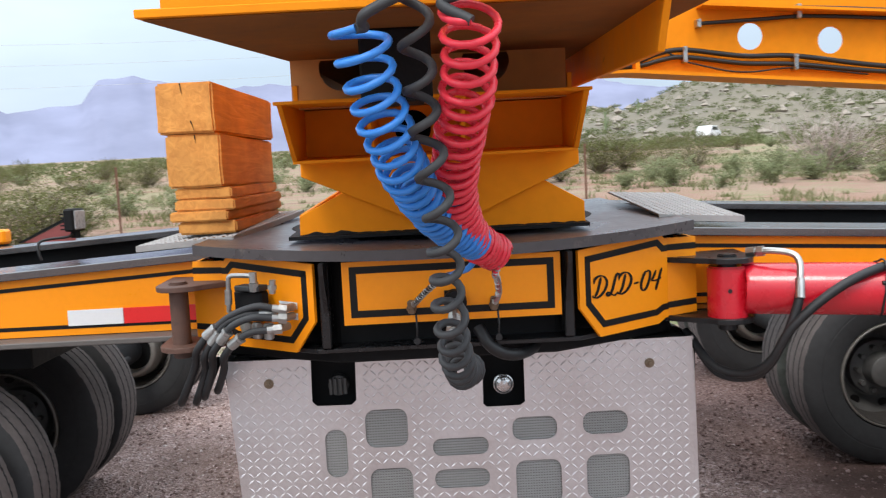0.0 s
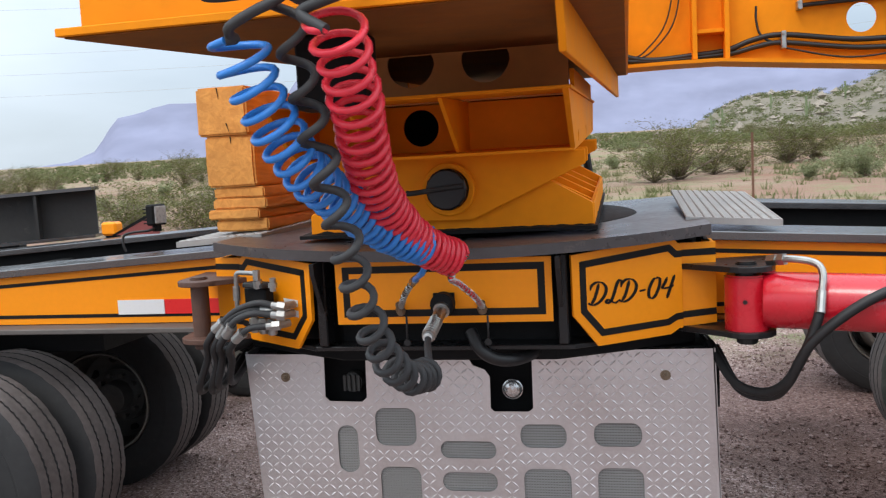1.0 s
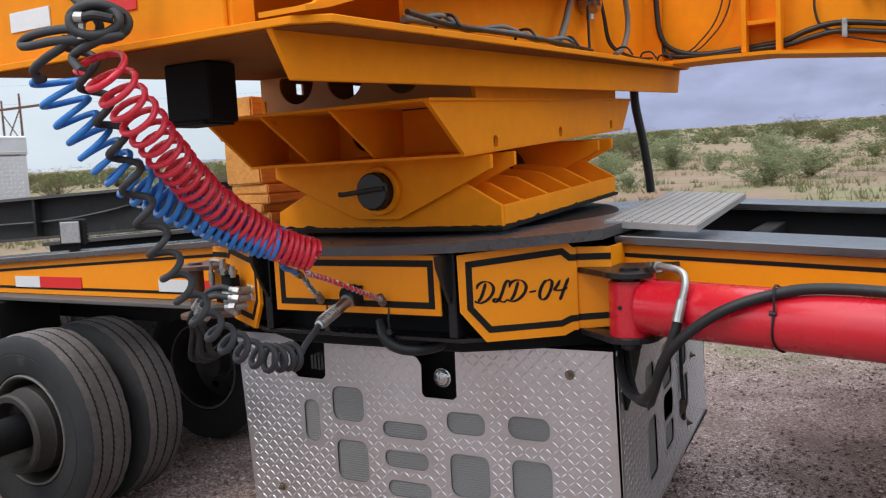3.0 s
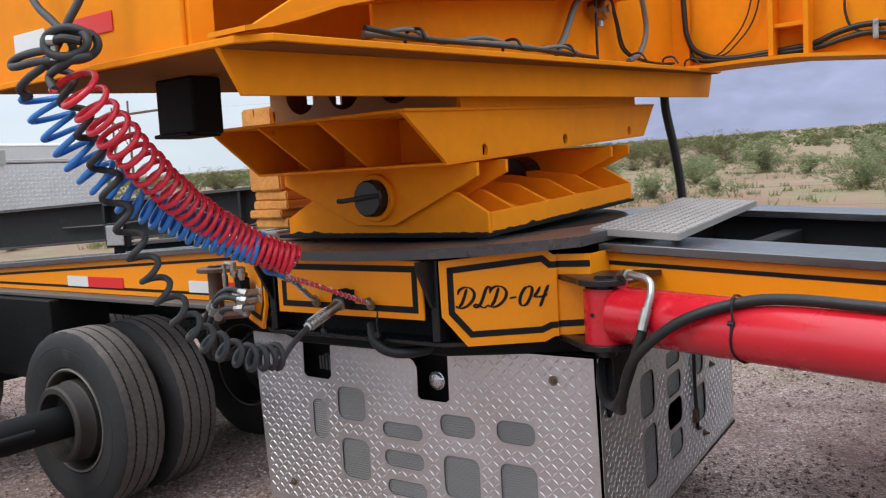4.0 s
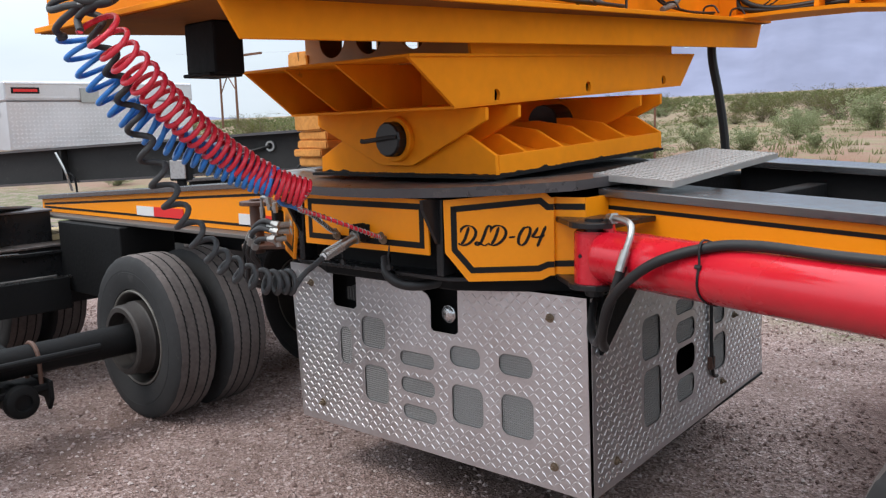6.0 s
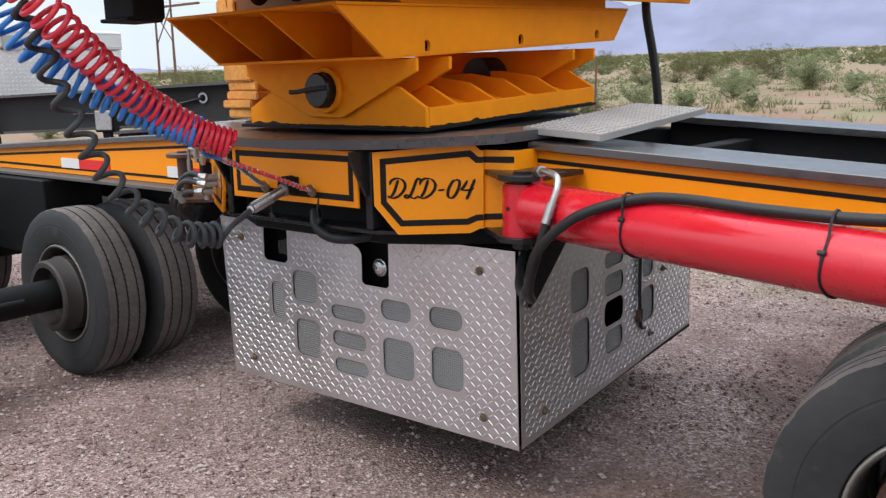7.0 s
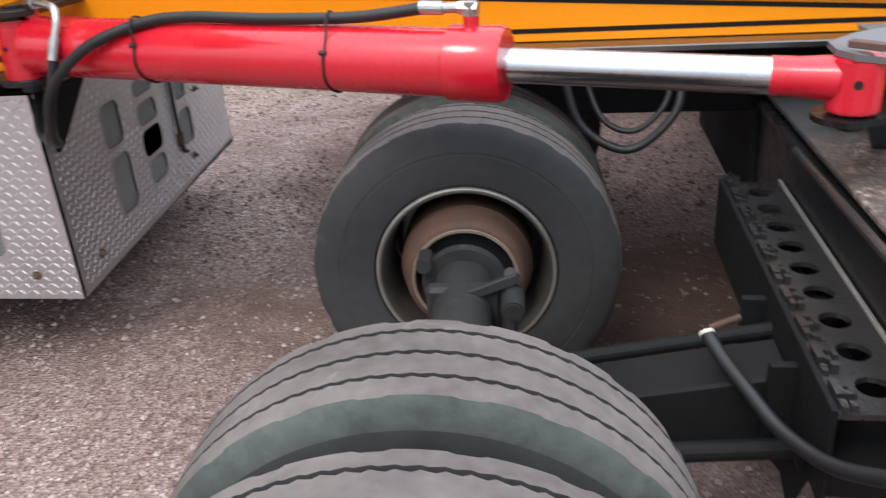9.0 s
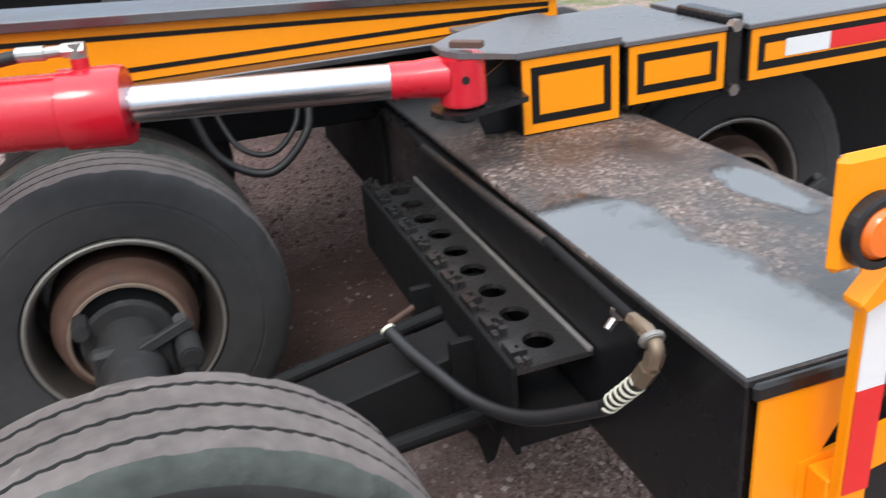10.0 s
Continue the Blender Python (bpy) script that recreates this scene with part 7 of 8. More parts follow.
def darkened(n, l, color, wet):
    """Multiply stone and soil darker and a little redder by the given mask."""
    q = n.new("ShaderNodeMix")
    q.data_type, q.blend_type = "RGBA", "MULTIPLY"
    q.inputs["B"].default_value = (0.53, 0.475, 0.47, 1)
    l.new(color, q.inputs["A"])
    l.new(wet, q.inputs["Factor"])
    return q.outputs["Result"]


def ground_material():
    m = bpy.data.materials.new("gravel_and_desert_soil")
    m.use_nodes = True
    n, l = m.node_tree.nodes, m.node_tree.links
    b = n["Principled BSDF"]
    co = n.new("ShaderNodeTexCoord")
    sep = n.new("ShaderNodeSeparateXYZ")
    l.new(co.outputs["Object"], sep.inputs[0])

    def nz(scale, detail, rough=0.6):
        t = n.new("ShaderNodeTexNoise")
        t.inputs["Scale"].default_value, t.inputs["Detail"].default_value, t.inputs["Roughness"].default_value = scale, detail, rough
        l.new(co.outputs["Object"], t.inputs["Vector"])
        return t

    def ramp(src, stops):
        r = n.new("ShaderNodeValToRGB")
        e = r.color_ramp.elements
        while len(e) < len(stops):
            e.new(0.5)
        for el, (p, c) in zip(e, stops):
            el.position, el.color = p, (*c, 1)
        l.new(src, r.inputs["Fac"])
        return r.outputs["Color"]

    def mix(a, b_, f, mode="MIX"):
        q = n.new("ShaderNodeMix")
        q.data_type, q.blend_type = "RGBA", mode
        l.new(a, q.inputs["A"])
        l.new(b_, q.inputs["B"])
        if isinstance(f, float):
            q.inputs["Factor"].default_value = f
        else:
            l.new(f, q.inputs["Factor"])
        return q.outputs["Result"]

    vor = n.new("ShaderNodeTexVoronoi")
    vor.inputs["Scale"].default_value = 80
    l.new(co.outputs["Object"], vor.inputs["Vector"])
    stone = ramp(vor.outputs["Color"], [(0.1, (0.169, 0.113, 0.097)), (0.45, (0.300, 0.208, 0.183)), (0.75, (0.413, 0.304, 0.280)), (0.97, (0.633, 0.514, 0.492))])
    soil = ramp(nz(2.2, 8).outputs["Fac"], [(0.35, (0.121, 0.077, 0.063)), (0.65, (0.210, 0.141, 0.118))])
    patch = n.new("ShaderNodeMapRange")
    l.new(nz(0.75, 6).outputs["Fac"], patch.inputs["Value"])
    patch.inputs["From Min"].default_value, patch.inputs["From Max"].default_value = 0.33, 0.50
    # a damp bare patch of soil beside the box, where the gravel is worn away
    spot = n.new("ShaderNodeMapping")
    spot.vector_type = "TEXTURE"
    spot.inputs["Location"].default_value, spot.inputs["Scale"].default_value = (2.45, 0.35, 0), (1.5, 1.5, 1)
    l.new(co.outputs["Object"], spot.inputs["Vector"])
    wet = n.new("ShaderNodeTexGradient")
    wet.gradient_type = "SPHERICAL"
    l.new(spot.outputs["Vector"], wet.inputs["Vector"])
    less = n.new("ShaderNodeMath")
    less.operation = "MULTIPLY_ADD"
    l.new(wet.outputs["Fac"], less.inputs[0])
    less.inputs[1].default_value = -1.5
    l.new(patch.outputs[0], less.inputs[2])
    less.use_clamp = True
    yard = mix(soil, stone, less.outputs[0])
    sand = ramp(nz(0.25, 8).outputs["Fac"], [(0.34, (0.27, 0.150, 0.105)), (0.52, (0.295, 0.192, 0.140)), (0.70, (0.325, 0.240, 0.178))])
    grass = ramp(nz(1.4, 8, 0.7).outputs["Fac"], [(0.3, (0.17, 0.180, 0.080)), (0.7, (0.28, 0.275, 0.15))])
    gp = n.new("ShaderNodeMapRange")
    l.new(nz(0.085, 6, 0.65).outputs["Fac"], gp.inputs["Value"])
    gp.inputs["From Min"].default_value, gp.inputs["From Max"].default_value = 0.49, 0.66
    desert = mix(sand, grass, gp.outputs[0])
    gp2 = n.new("ShaderNodeMapRange")
    l.new(nz(2.6, 7, 0.7).outputs["Fac"], gp2.inputs["Value"])
    gp2.inputs["From Min"].default_value, gp2.inputs["From Max"].default_value = 0.40, 0.58
    yr = n.new("ShaderNodeMapRange")
    wob = n.new("ShaderNodeMath")
    wob.operation = "MULTIPLY_ADD"
    l.new(nz(0.35, 5).outputs["Fac"], wob.inputs[0])
    wob.inputs[1].default_value = 5.0
    l.new(sep.outputs["Y"], wob.inputs[2])
    l.new(wob.outputs[0], yr.inputs["Value"])
    yr.inputs["From Min"].default_value, yr.inputs["From Max"].default_value = 10.0, 13.0
    yard = darkened(n, l, yard, darker_zone(n, l, co.outputs["Object"]))
    # thin green grass along the far edge of the yard
    verge = n.new("ShaderNodeMapRange")
    l.new(wob.outputs[0], verge.inputs["Value"])
    verge.inputs["From Min"].default_value, verge.inputs["From Max"].default_value = 6.2, 7.6
    tuft = n.new("ShaderNodeMath")
    tuft.operation = "MULTIPLY"
    l.new(verge.outputs[0], tuft.inputs[0])
    l.new(gp2.outputs[0], tuft.inputs[1])
    lawn = ramp(nz(9, 6, 0.7).outputs["Fac"], [(0.3, (0.10, 0.125, 0.045)), (0.7, (0.19, 0.205, 0.09))])
    # dry tufts and bare patches a step or two across
    tufts = n.new("ShaderNodeMapRange")
    l.new(nz(0.9, 9, 0.75).outputs["Fac"], tufts.inputs["Value"])
    tufts.inputs["From Min"].default_value, tufts.inputs["From Max"].default_value = 0.50, 0.60
    tufts.inputs["To Max"].default_value = 0.75
    desert = mix(desert, grass, tufts.outputs[0])
    base = mix(mix(yard, lawn, tuft.outputs[0]), desert, yr.outputs[0])
    l.new(base, b.inputs["Base Color"])
    b.inputs["Roughness"].default_value = 0.92
    b.inputs["Specular IOR Level"].default_value = 0.25
    bp = n.new("ShaderNodeBump")
    bp.inputs["Strength"].default_value, bp.inputs["Distance"].default_value = 0.9, 0.012
    l.new(vor.outputs["Distance"], bp.inputs["Height"])
    l.new(bp.outputs["Normal"], b.inputs["Normal"])
    return m


GROUND = ground_material()
cuts = [-4000, -900, -200, -60, -25, -12]
steps = sorted(cuts + [-10 + 0.5 * k for k in range(80)] + [32, 36, 42, 50, 60, 75, 95, 120, 160, 220, 320, 500, 900, 2000, 4500])
xs_ = sorted([-4500, -2000, -900, -400, -200, -100, -60, -40] + [-30 + 1.0 * k for k in range(61)] + [40, 60, 100, 200, 400, 900, 2000, 4500])
verts = [(x, y, rise(x, y) + (0.012 * noise.noise(Vector((x * 0.9, y * 0.9, 3))) if abs(x) < 25 and abs(y) < 25 else 0)) for y in steps for x in xs_]
W_ = len(xs_)
faces = [(j * W_ + i, j * W_ + i + 1, (j + 1) * W_ + i + 1, (j + 1) * W_ + i) for j in range(len(steps) - 1) for i in range(W_ - 1)]
gm = bpy.data.meshes.new("ground")
gm.from_pydata(verts, [], faces)
gm.materials.append(GROUND)
gm.shade_smooth()
tagged(new("ground", gm), "grey brown gravel yard running into sandy desert with green patches", "ground", kind="structure")


def stone_material():
    m = bpy.data.materials.new("loose_gravel_stone")
    m.use_nodes = True
    n, l = m.node_tree.nodes, m.node_tree.links
    geo = n.new("ShaderNodeNewGeometry")
    r = n.new("ShaderNodeValToRGB")
    e = r.color_ramp.elements
    stops = [(0.0, (0.165, 0.107, 0.093)), (0.35, (0.290, 0.198, 0.176)), (0.6, (0.385, 0.280, 0.256)), (0.85, (0.475, 0.375, 0.350)), (1.0, (0.58, 0.49, 0.465))]
    while len(e) < len(stops):
        e.new(0.5)
    for el, (p, c) in zip(e, stops):
        el.position, el.color = p, (*c, 1)
    l.new(geo.outputs["Random Per Island"], r.inputs["Fac"])
    l.new(darkened(n, l, r.outputs["Color"], darker_zone(n, l, geo.outputs["Position"])), n["Principled BSDF"].inputs["Base Color"])
    n["Principled BSDF"].inputs["Roughness"].default_value = 0.8
    n["Principled BSDF"].inputs["Specular IOR Level"].default_value = 0.25
    return m


STONE = stone_material()
rs = np.random.RandomState(7)
NS = 165000
sx = rs.uniform(-5.5, 6.0, NS)
sy = -3.2 + 12.0 * rs.uniform(0, 1, NS) ** 1.5
dens = np.array([noise.noise(Vector((float(a) * 0.8, float(b) * 0.8, 0.5))) for a, b in zip(sx[::10], sy[::10])]).repeat(10)[:NS]
bare = np.clip(1 - np.hypot((sx - 2.45) / 1.5, (sy - 0.35) / 1.5), 0, 1)
keep = rs.uniform(0, 1, NS) < np.clip(0.78 + 0.8 * dens - 1.1 * bare, 0.18, 1.0)
sx, sy = sx[keep], sy[keep]
NS = len(sx)
size = 0.0045 + 0.0105 * rs.uniform(0, 1, NS) ** 2.6
base6 = np.array([(1, 0, 0), (0, 1, 0), (-1, 0, 0), (0, -1, 0), (0, 0, 0.75), (0, 0, -0.75)], float)
jit = 1 + 0.45 * rs.uniform(-1, 1, (NS, 6, 3))
ang = rs.uniform(0, 2 * np.pi, NS)
loc = base6[None] * jit * size[:, None, None]
cx_, sn_ = np.cos(ang)[:, None], np.sin(ang)[:, None]
px_, py_ = loc[..., 0] * cx_ - loc[..., 1] * sn_, loc[..., 0] * sn_ + loc[..., 1] * cx_
gz = np.array([rise(0, float(b)) for b in sy])
pts_ = np.stack([px_ + sx[:, None], py_ + sy[:, None], loc[..., 2] + (size * 0.35 + gz)[:, None]], -1).reshape(-1, 3)
tri = np.array([(0, 1, 4), (1, 2, 4), (2, 3, 4), (3, 0, 4), (1, 0, 5), (2, 1, 5), (3, 2, 5), (0, 3, 5)])
fcs = (tri[None] + 6 * np.arange(NS)[:, None, None]).reshape(-1, 3)
sm = bpy.data.meshes.new("gravel")
sm.from_pydata(pts_.tolist(), [], fcs.tolist())
sm.materials.append(STONE)
tagged(new("gravel", sm), "loose grey and pinkish crushed gravel on the yard", "gravel", kind="stuff")

# ---- desert plants ----
def leaf_material(name, stops, rough=0.7):
    m = bpy.data.materials.new(name)
    m.use_nodes = True
    n, l = m.node_tree.nodes, m.node_tree.links
    geo = n.new("ShaderNodeNewGeometry")
    oi = n.new("ShaderNodeObjectInfo")
    ad = n.new("ShaderNodeMath")
    ad.operation = "MULTIPLY_ADD"
    l.new(geo.outputs["Random Per Island"], ad.inputs[0])
    ad.inputs[1].default_value = 0.7
    mm = n.new("ShaderNodeMath")
    mm.operation = "MULTIPLY"
    l.new(oi.outputs["Random"], mm.inputs[0])
    mm.inputs[1].default_value = 0.3
    l.new(mm.outputs[0], ad.inputs[2])
    r = n.new("ShaderNodeValToRGB")
    e = r.color_ramp.elements
    while len(e) < len(stops):
        e.new(0.5)
    for el, (p, c) in zip(e, stops):
        el.position, el.color = p, (*c, 1)
    l.new(ad.outputs[0], r.inputs["Fac"])
    b = n["Principled BSDF"]
    l.new(r.outputs["Color"], b.inputs["Base Color"])
    b.inputs["Roughness"].default_value = rough
    b.inputs["Specular IOR Level"].default_value = 0.15
    tl = n.new("ShaderNodeBsdfTranslucent")
    l.new(r.outputs["Color"], tl.inputs["Color"])
    both = n.new("ShaderNodeMixShader")
    both.inputs[0].default_value = 0.45
    l.new(b.outputs[0], both.inputs[1])
    l.new(tl.outputs[0], both.inputs[2])
    l.new(both.outputs[0], n["Material Output"].inputs["Surface"])
    return m


CREOSOTE = leaf_material("creosote_leaf", [(0.0, (0.074, 0.080, 0.020)), (0.5, (0.116, 0.119, 0.036)), (1.0, (0.175, 0.168, 0.064))])
SAGE = leaf_material("grey_green_brush", [(0.0, (0.205, 0.235, 0.115)), (0.5, (0.280, 0.305, 0.165)), (1.0, (0.345, 0.362, 0.215))])
STEM = surface("dry_brown_stem", (0.17, 0.135, 0.10), 0.85, tint=0.3, grain=30, bump=0.002)


def bush(name, height, spread, stems, leaves, leaf, material, seed, label, bare=0.25):
    """A desert shrub: thin stems fanning from the root, small leaf blades in loose tufts along their upper part."""
    r = random.Random(seed)
    th = thing(name, (0, 0, 0), label, "shrub", "desert shrubs")
    sb = bmesh.new()
    tips = []
    for _ in range(stems):
        a, tilt = r.uniform(0, 2 * math.pi), abs(r.gauss(0.0, 0.42)) + 0.06
        L = height * r.uniform(0.65, 1.05)
        d = Vector((math.cos(a) * math.sin(tilt) * spread, math.sin(a) * math.sin(tilt) * spread, math.cos(tilt)))
        mid_ = d * L * 0.5 + Vector((r.uniform(-1, 1), r.uniform(-1, 1), 0)) * 0.07 * height
        end = d * L + Vector((r.uniform(-1, 1), r.uniform(-1, 1), -abs(r.gauss(0, 0.3)))) * 0.12 * height
        pts = spline([(r.uniform(-0.05, 0.05), r.uniform(-0.05, 0.05), -0.02), mid_, end], 3)
        add_tube(sb, pts, lambda t: 0.012 * (1 - 0.8 * t) * height / 1.5, 3)
        tips += pts[1:]
        for _k in range(3):
            p = pts[r.randrange(2, len(pts))]
            q = p + Vector((r.uniform(-1, 1), r.uniform(-1, 1), r.uniform(-0.1, 1))) * 0.22 * height
            add_tube(sb, [p, p.lerp(q, 0.5) + Vector((0, 0, 0.01)), q], 0.004 * height / 1.5, 3)
            tips += [p.lerp(q, 0.6), q]
    part("branchwork", sb, STEM if material else DEADSTEM, th)
    if not leaves:
        return th
    vs, fs = [], []
    for _ in range(leaves):
        t = tips[r.randrange(len(tips))]
        if t.z < bare * height and r.random() < 0.7:
            continue
        c = t + Vector((r.gauss(0, 1), r.gauss(0, 1), r.gauss(0, 1))) * 0.036 * height
        u = Vector((r.uniform(-1, 1), r.uniform(-1, 1), r.uniform(-0.4, 1))).normalized() * leaf * r.uniform(0.6, 1.4)
        w = u.cross(Vector((r.uniform(-1, 1), r.uniform(-1, 1), r.uniform(-1, 1)))).normalized() * leaf * 0.35
        k = len(vs)
        vs += [c - u, c + w, c + u, c - w]
        fs.append((k, k + 1, k + 2, k + 3))
    me = bpy.data.meshes.new("foliage")
    me.from_pydata(vs, [], fs)
    me.materials.append(material)
    fo = new("foliage", me)
    fo.parent = th
    return th


DEADSTEM = surface("bleached_dead_stem", (0.36, 0.29, 0.26), 0.85, tint=0.25, grain=30, bump=0.002)
kinds = [bush("creosote_bush", 1.9, 1.5, 30, 5200, 0.030, CREOSOTE, 11, "olive green airy creosote bush", 0.10), bush("creosote_bush", 2.3, 1.35, 34, 5600, 0.032, CREOSOTE, 12, "tall olive green creosote bush", 0.10),
         bush("creosote_bush", 1.5, 1.8, 28, 4800, 0.029, CREOSOTE, 13, "spreading olive green creosote bush", 0.06),
         bush("brush_clump", 0.62, 1.9, 26, 4500, 0.024, SAGE, 14, "low grey green brush clump", 0.05), bush("brush_clump", 0.8, 1.7, 28, 5000, 0.026, SAGE, 15, "grey green brush clump", 0.05),
         bush("dead_bush", 1.7, 1.7, 70, 0, 0.02, None, 16, "bleached leafless dead bush")]
for k_, b_ in enumerate(kinds):
    b_.location = (-30 - 4 * k_, 60, rise(0, 60))


def plant(kind, az, dist, scale, seed):
    a = radians(az)
    x, y = 1.0 + dist * math.sin(a), -2.6 + dist * math.cos(a)
    ob = copy_thing(kinds[kind], Matrix.Translation((x, y, rise(x, y))) @ Matrix.Rotation(seed * 1.7, 4, "Z"))
    ob.scale = (scale * 1.2, scale * 1.2, scale * (0.72 if kind < 3 else 0.95))
    return ob


# the shrubs that stand out, by bearing and distance
for k_, az, d, s in ((1, 2.6, 28, 1.15), (0, 4.8, 30, 1.0), (2, 6.5, 31, 0.9), (2, 1.0, 27, 1.0), (0, 13.5, 34, 0.9), (1, 15.5, 36, 0.9), (2, 9.6, 38, 1.0),
                     (4, -13.0, 36, 1.9), (4, -7.2, 36, 1.75), (3, -10.5, 33, 1.2), (4, -17.5, 35, 1.3), (0, -20.0, 48, 1.0), (1, -17.0, 52, 1.0), (2, -23.5, 44, 1.0),
                     (1, -27.8, 20, 1.0), (0, -30.0, 19.5, 0.95), (2, -26.0, 21, 0.8), (0, -33.5, 22, 1.0), (4, -22.5, 26, 1.0), (3, -19.2, 24, 1.1), (4, -17.0, 30, 1.1), (3, -25.2, 23, 1.0), (0, -19.5, 52, 0.95),
                     (4, 20.0, 30, 1.3), (4, 24.0, 31, 1.5), (3, 17.5, 29, 1.2), (3, 22.3, 27, 1.3), (0, 26.5, 33, 1.0), (3, 12.5, 29, 1.0), (5, 22.9, 31, 1.3), (5, 24.6, 32, 1.1), (0, 11.0, 37, 1.2), (1, 9.3, 36, 1.1)):
    plant(k_, az, d, s, az + d)
rp = random.Random(21)
for i_ in range(170):
    az = rp.uniform(-75, 48)
    small = rp.random() < 0.55
    d = (24 if small else 46) + 130 * rp.random() ** 1.4
    plant(rp.choice((3, 4)) if small else rp.choice((0, 1, 2)), az, d, rp.uniform(0.75, 1.3), rp.uniform(0, 6))

# far scrub as one mass of small tufts, on the plain and on the hill
def hill_z(x, y):
    """A stony hill to the right and a lower shoulder before it."""
    a = math.degrees(math.atan2(x - 1.0, y + 2.6))
    d = math.hypot(x - 1.0, y + 2.6)
    crest = 4.7 * math.exp(-(((a - 19) / 9.0) ** 2)) + 3.3 * math.exp(-(((a - 34) / 9.0) ** 2)) + 2.5 * math.exp(-(((a - 7.5) / 4.5) ** 2)) * (1 if a < 12 else 0.6)
    crest = min(crest, 4.9)
    ramp_ = min(1.0, max(0.0, (d - 75) / 185.0))
    ramp_ = ramp_ * ramp_ * (3 - 2 * ramp_)
    fall = 1.0 if d < 260 else max(0.0, 1 - (d - 260) / 200.0)
    h = math.tan(radians(crest)) * 260 * ramp_ * fall
    return max(rise(x, y), 0.5 + h * (1 + 0.10 * noise.noise(Vector((x * 0.02, y * 0.02, 1)))) + (1.6 * noise.noise(Vector((x * 0.06, y * 0.06, 2))) + 0.6 * noise.noise(Vector((x * 0.2, y * 0.2, 5)))) * ramp_)


HILL = surface("stony_hill_soil", (0.158, 0.134, 0.095), 0.95, tint=0.35, grain=1.2, wear=0.5, wear_color=(0.100, 0.106, 0.052), bump=0.05, blotch=0.05)
hn, hm_ = 90, 60
hv = []
for j in range(hm_ + 1):
    d = 60 + 400 * (j / hm_) ** 1.2
    for i in range(hn + 1):
        a = radians(-6 + 66 * i / hn)
        x, y = 1.0 + d * math.sin(a), -2.6 + d * math.cos(a)
        hv.append((x, y, hill_z(x, y) - (1.2 if j == 0 or j == hm_ else 0.15)))
hf = [(j * (hn + 1) + i, j * (hn + 1) + i + 1, (j + 1) * (hn + 1) + i + 1, (j + 1) * (hn + 1) + i) for j in range(hm_) for i in range(hn)]
me = bpy.data.meshes.new("hill")
me.from_pydata(hv, [], hf)
me.materials.append(HILL)
me.shade_smooth()
tagged(new("hill", me), "stony tan desert hill dotted with scrub", "hill", kind="structure")

r8 = np.random.RandomState(5)
NT, NL = 5200, 66
half_ = np.arange(NT) < 3400
az_ = np.radians(np.where(half_, r8.uniform(-85, 50, NT), r8.uniform(0, 46, NT)))
d_ = 75 + np.where(half_, 420, 200) * r8.uniform(0, 1, NT) ** 1.1
tx, ty = 1.0 + d_ * np.sin(az_), -2.6 + d_ * np.cos(az_)
tz = np.array([hill_z(float(x), float(y)) if a > -0.087 else rise(0, float(y)) for x, y, a in zip(tx, ty, az_)])
ts = r8.uniform(0.7, 1.6, NT) * np.where(az_ > 0, 0.8, 1.0)
spread_ = r8.normal(0, 0.50, (NT, NL, 3)) * ts[:, None, None]
spread_[..., 2] = np.minimum(0.62 * np.abs(spread_[..., 2]), 0.75 * ts[:, None])
c_ = np.stack([tx, ty, tz], -1)[:, None, :] + spread_
u_ = r8.uniform(-1, 1, (NT, NL, 3)) * (0.15 * ts)[:, None, None]
w_ = r8.uniform(-1, 1, (NT, NL, 3)) * (0.10 * ts)[:, None, None]
vs = np.stack([c_ - u_, c_ + w_, c_ + u_, c_ - w_], 2).reshape(-1, 3).tolist()
fs = np.arange(NT * NL * 4).reshape(-1, 4).tolist()
me = bpy.data.meshes.new("far_scrub")
me.from_pydata(vs, [], fs)
FARLEAF = leaf_material("far_scrub_leaf", [(0.0, (0.085, 0.10, 0.042)), (0.5, (0.155, 0.17, 0.075)), (1.0, (0.27, 0.275, 0.145))])
me.materials.append(FARLEAF)
tagged(new("far_scrub", me), "distant olive green desert scrub", "scrub", kind="stuff")

# low tufts of grass and forbs on the near plain
NG, NB = 5200, 16
gx, gy = r8.uniform(-26, 30, NG), 11.0 + 38 * r8.uniform(0, 1, NG) ** 1.3
gd = np.array([noise.noise(Vector((float(a) * 0.22, float(b) * 0.22, 8.0))) for a, b in zip(gx, gy)])
gk = r8.uniform(0, 1, NG) < np.clip(0.45 + 1.6 * gd, 0.06, 1.0)
gx, gy = gx[gk], gy[gk]
NG = len(gx)
gs = r8.uniform(0.10, 0.30, NG)
gc = np.stack([gx, gy, np.array([rise(0, float(b)) for b in gy])], -1)[:, None, :] + r8.normal(0, 0.55, (NG, NB, 3)) * gs[:, None, None] * np.array([1, 1, 0])
gtip = gc + r8.normal(0, 0.35, (NG, NB, 3)) * gs[:, None, None] * np.array([1, 1, 0]) + np.array([0, 0, 1]) * (gs[:, None, None] * r8.uniform(0.5, 1.1, (NG, NB, 1)))
gw = r8.normal(0, 1, (NG, NB, 3)) * np.array([1, 1, 0]) * 0.012
me = bpy.data.meshes.new("grass_tufts")
me.from_pydata(np.stack([gc - gw, gc + gw, gtip], 2).reshape(-1, 3).tolist(), [], np.arange(NG * NB * 3).reshape(-1, 3).tolist())
me.materials.append(leaf_material("desert_grass", [(0.0, (0.13, 0.150, 0.055)), (0.5, (0.20, 0.205, 0.095)), (1.0, (0.30, 0.255, 0.165))]))
